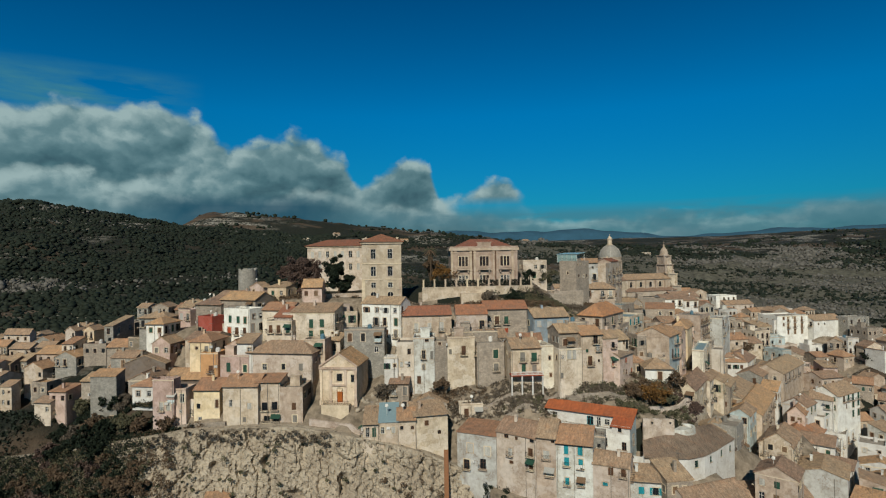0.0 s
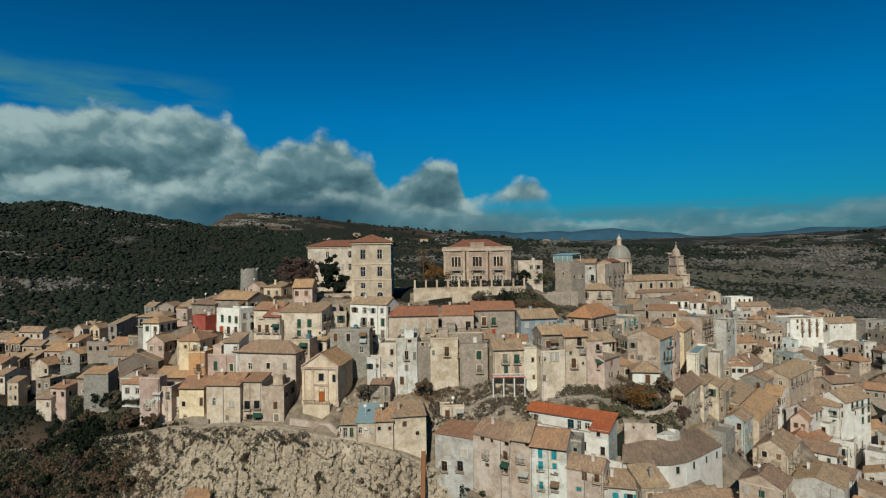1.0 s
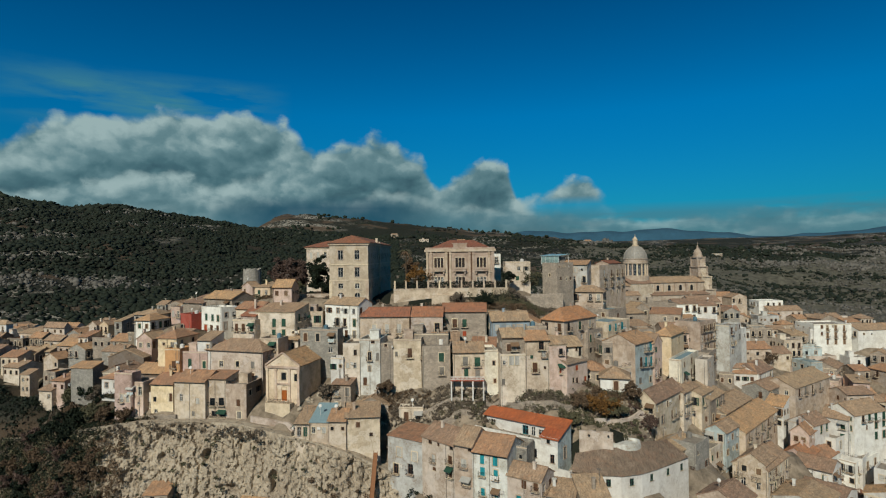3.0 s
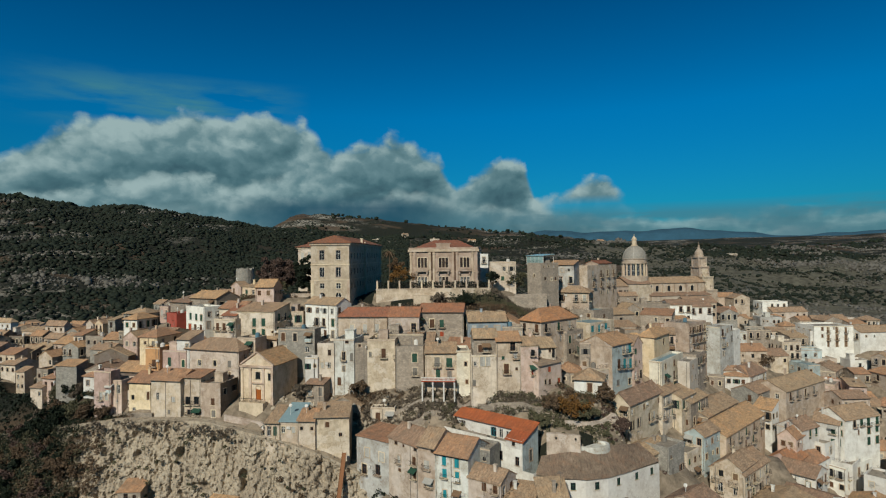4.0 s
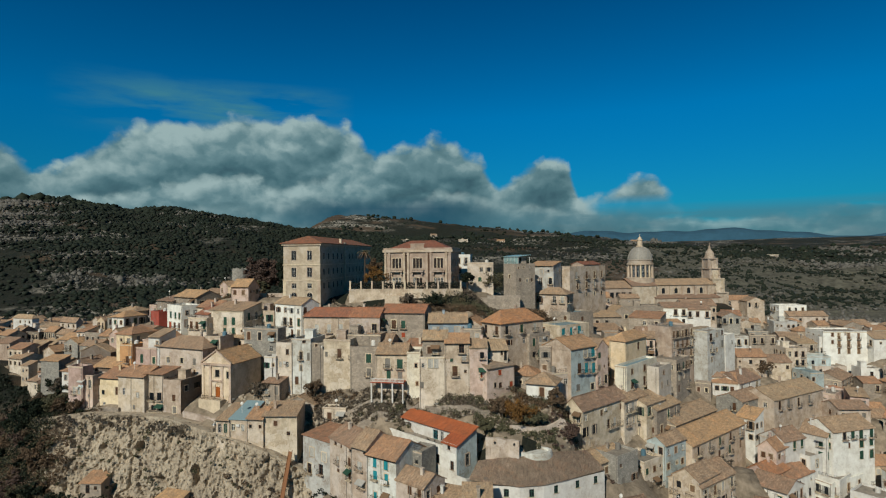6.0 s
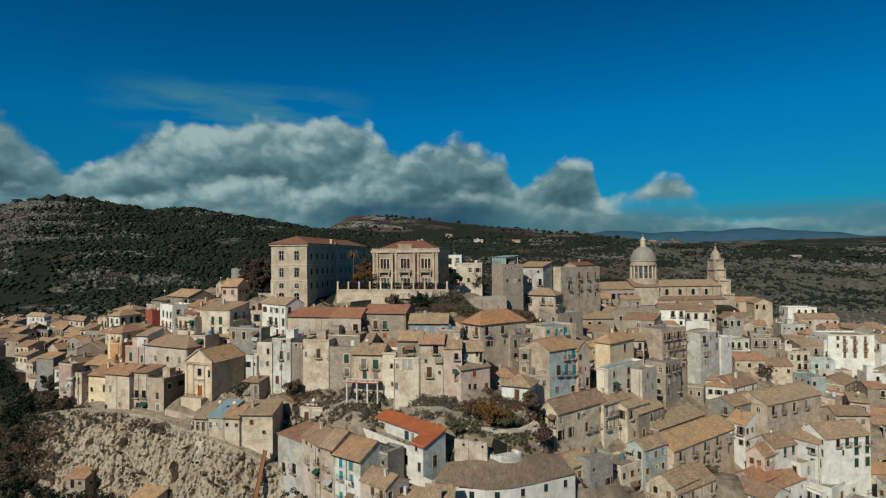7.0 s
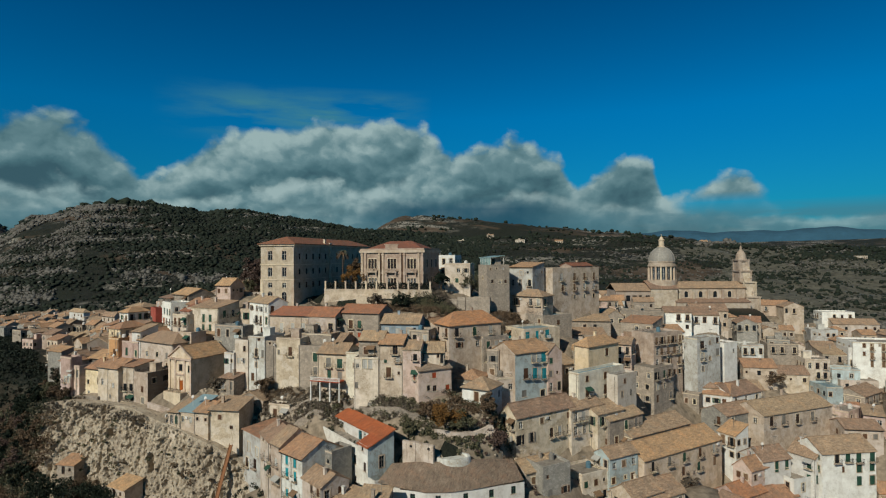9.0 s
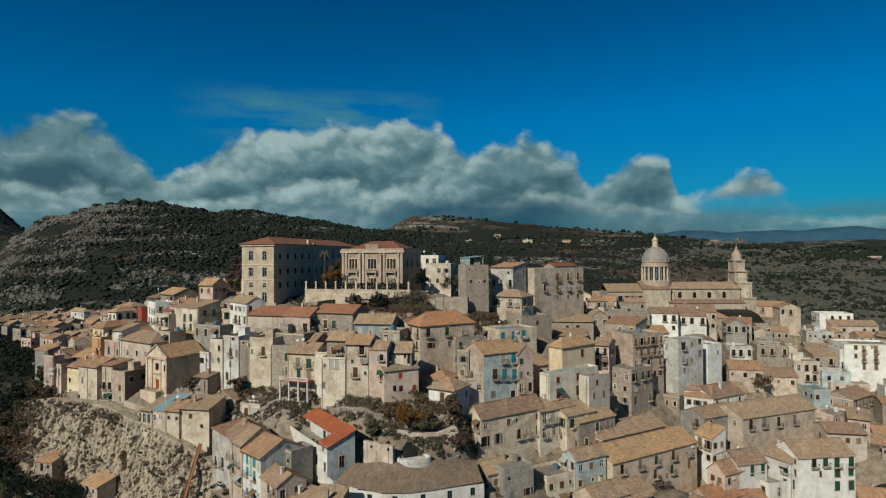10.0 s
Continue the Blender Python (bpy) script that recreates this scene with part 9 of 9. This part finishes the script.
thicket(-78, 126, 9, 4, 420, 0.5, 1.4, LEAF_BROWN, "brown autumn bushes beside the cliff", 74)
thicket(8, 172.5, 12, 0.8, 130, 0.3, 0.8, LEAF_GREY, "hanging shrubs along the terrace foot", 75)
thicket(22, 173.5, 7, 1.3, 420, 0.5, 1.3, LEAF_BROWN, "brown shrubs hanging below the villa terrace", 98)
thicket(30, 176, 6, 1.5, 260, 0.5, 1.2, LEAF_OLIVE, "green shrubs below the villa terrace", 99)
thicket(24, 137.6, 13, 1.6, 240, 0.35, 0.95, LEAF_GREY, "grey-brown shrubs over the rubble slope", 100)
thicket(40, 137.2, 7, 1.4, 110, 0.4, 1.0, LEAF_OLIVE, "green shrubs along the garden terraces", 101)
thicket(57.5, 143.2, 3.5, 0.8, 70, 0.6, 1.4, LEAF_OLIVE, "green shrubs before the white cottage", 102)
thicket(-52, 120, 12, 2.5, 300, 0.5, 1.3, LEAF_DARK, "dark trees at the foot of the cliff", 103)
thicket(-20, 119, 10, 2, 220, 0.4, 1.1, LEAF_BROWN, "brown scrub at the foot of the cliff", 104)
thicket(50, 187, 5, 2.2, 320, 0.5, 1.3, LEAF_BROWN, "brown bushes under the old stronghold", 112)
thicket(17, 134.6, 6, 1.1, 170, 0.35, 0.9, LEAF_GREY, "grey leafless shrubs on the rubble slope", 113)
thicket(23, 135.2, 4, 1.0, 80, 0.35, 0.9, LEAF_OLIVE, "green shrubs on the rubble slope", 114)
thicket(34, 136.6, 5, 1.1, 150, 0.35, 0.9, LEAF_GREY, "grey shrubs on the mound below the row", 115)
thicket(56.5, 134, 3.5, 1.6, 90, 0.3, 0.8, LEAF_OLIVE, "grassy shrubs behind the cistern", 116)
thicket(44, 133.5, 3.5, 1.4, 60, 0.35, 0.9, LEAF_OLIVE, "green shrubs beside the red-roofed house", 117)
thicket(40, 181.5, 10, 1.6, 360, 0.5, 1.2, LEAF_GREY, "bushes below the rough stone wall", 76)
thicket(-44, 178, 9, 3, 200, 0.4, 0.9, LEAF_BROWN, "brown garden shrubs below the college", 77)
thicket(2, 120, 5, 2.5, 120, 0.4, 1.0, LEAF_DARK, "dark shrubs at the foot of the cliff", 78)

for i, (x, y, hgt, sp, mat, words) in enumerate((
        (-48.5, 194, 15.0, 6.6, LEAF_RED, "large bare russet-twigged tree beside the college"),
        (-53.0, 198, 13.0, 4.6, LEAF_RED, "bare russet-twigged tree in the college garden"),
        (-36.0, 190, 12.2, 4.6, LEAF_DARK, "dark evergreen tree against the college"),
        (-0.8, 181.6, 6.8, 3.8, LEAF_GOLD, "golden autumn tree beside the villa"),
        (-4.5, 190, 10, 2.6, LEAF_BROWN, "brown tree behind the golden one"),
        (29, 187, 6, 2.6, LEAF_DARK, "dark garden tree beside the villa"),
        (36, 196, 8, 4.0, LEAF_OLIVE, "olive-green tree by the stone wall"),
        (22, 172, 5.5, 2.8, LEAF_DARK, "dark shrub tree below the terrace"),
        (14, 171.5, 5, 2.6, LEAF_GREY, "grey shrub tree below the terrace"),
        (-54.5, 129.5, 5.2, 2.4, LEAF_DARK, "dark rounded evergreen at the cliff edge"),
        (-66, 131.5, 4.0, 2.2, LEAF_BROWN, "brown bush tree at the cliff edge"),
        (44.0, 131.0, 3.2, 1.7, LEAF_OLIVE, "olive-green bush tree in the garden"),
        (46.6, 136.6, 4.6, 2.3, LEAF_BROWN, "brown round tree in the garden"),
        (50.6, 135.4, 6.4, 4.0, LEAF_GOLD, "broad autumn-coloured tree below the garden wall"),
        (54.5, 137.0, 4.6, 2.8, LEAF_OLIVE, "olive tree below the garden wall"),
        (58.5, 140.5, 5.0, 2.6, LEAF_BROWN, "brown tree by the white cottage"),
        (62, 138, 4.2, 2.2, LEAF_RED, "russet bush tree beside the lane"),
        (96, 187, 7.0, 3.6, LEAF_BROWN, "brown-leaved tree between the houses"),
        (101, 190, 5.0, 3.0, LEAF_DARK, "dark tree between the houses"),
        (128, 236, 6.0, 3.6, LEAF_BROWN, "brown-leaved garden tree among roofs"),
        (112, 176, 9.0, 1.6, LEAF_DARK, "dark narrow cypress-like tree in the street"),
        (-14.5, 137.5, 4.5, 2.4, LEAF_GREY, "grey leafless tree beside the chapel"),
        (-1, 139.5, 4.5, 2.2, LEAF_BROWN, "brown bush tree on the slope"),
        (-40, 178, 5, 2.5, LEAF_OLIVE, "green garden tree below the college"),
        (92, 178, 6.5, 3.4, LEAF_DARK, "dark tree beside the ruined arcade"),
        (99, 172, 4.5, 3.2, LEAF_GREY, "grey leafless tree below the white cottage"),
        (-58, 186, 5.5, 3.2, LEAF_OLIVE, "green tree beside the pink gabled house"),
        (180, 236, 5, 3.5, LEAF_DARK, "dark garden tree behind the long wall"))):
    tree(x, y, hgt, sp, mat, words, 300 + i, n=11000 if hgt > 12 else 5200 if hgt > 8 else 2200, leaf_size=0.30 if hgt > 8 else 0.2, trunk=0.22)

# trees at the head of the ravine
for i, (x, back, hgt, sp, mat, words) in enumerate((
        (-117, 2.0, 6.5, 3.4, LEAF_DARK, "dark evergreen at the head of the ravine"),
        (-111, 3.0, 7.0, 3.6, LEAF_BROWN, "brown-leaved tree at the head of the ravine"),
        (-105, 1.8, 6.0, 3.4, LEAF_OLIVE, "olive-green tree at the head of the ravine"),
        (-99, 3.2, 7.2, 3.6, LEAF_DARK, "dark evergreen above the ravine"),
        (-93, 2.0, 6.0, 3.2, LEAF_GREY, "grey leafless tree above the ravine"),
        (-88, 3.4, 7.0, 3.6, LEAF_BROWN, "brown-leaved tree below the grey tower house"),
        (-83, 2.0, 5.6, 3.0, LEAF_DARK, "dark evergreen beside the cliff"),
        (-78, 3.0, 6.0, 3.2, LEAF_OLIVE, "olive-green tree beside the cliff"),
        (-73, 2.0, 5.0, 2.8, LEAF_BROWN, "brown-leaved tree at the cliff's shoulder"),
        (-86, 9.0, 6.0, 3.2, LEAF_DARK, "dark evergreen between the lower houses"),
        (-80, 7.0, 5.5, 3.0, LEAF_GREY, "grey leafless tree under the pink house"),
        (-97, 10.0, 6.0, 3.4, LEAF_OLIVE, "olive-green tree between the lower houses"),
        (-106, 10.0, 6.5, 3.4, LEAF_DARK, "dark evergreen below the lower houses"),
        (-69, 4.0, 4.6, 2.4, LEAF_DARK, "dark rounded bush tree at the cliff's edge"))):
    tree(x, float(np.interp(x, CLIFF_X, CLIFF_Y)) + back, hgt, sp, mat, words, 400 + i, n=3200, leaf_size=0.24, trunk=0.16)

# trees rooted down the side of the ravine
rt = random.Random(57)
for i in range(34):
    x, v = rt.uniform(-119, -70), rt.uniform(0.12, 0.95)
    yt, zt = float(np.interp(x, CLIFF_X, CLIFF_Y)), float(np.interp(x, CLIFF_X, CLIFF_Z))
    mat, words = rt.choice(((LEAF_DARK, "dark evergreen on the ravine side"), (LEAF_BROWN, "brown-leaved tree on the ravine side"), (LEAF_OLIVE, "olive-green tree on the ravine side"),
                            (LEAF_DARK, "dark evergreen on the ravine side"), (LEAF_RED, "russet bare tree on the ravine side")))
    tree(x, yt - 1.6 - 6.5 * v ** 1.4, rt.uniform(5.0, 8.5), rt.uniform(2.4, 3.8), mat, words, 500 + i, n=2400, leaf_size=0.26, trunk=0.2, z=zt + (12 - zt) * v - 1.0)
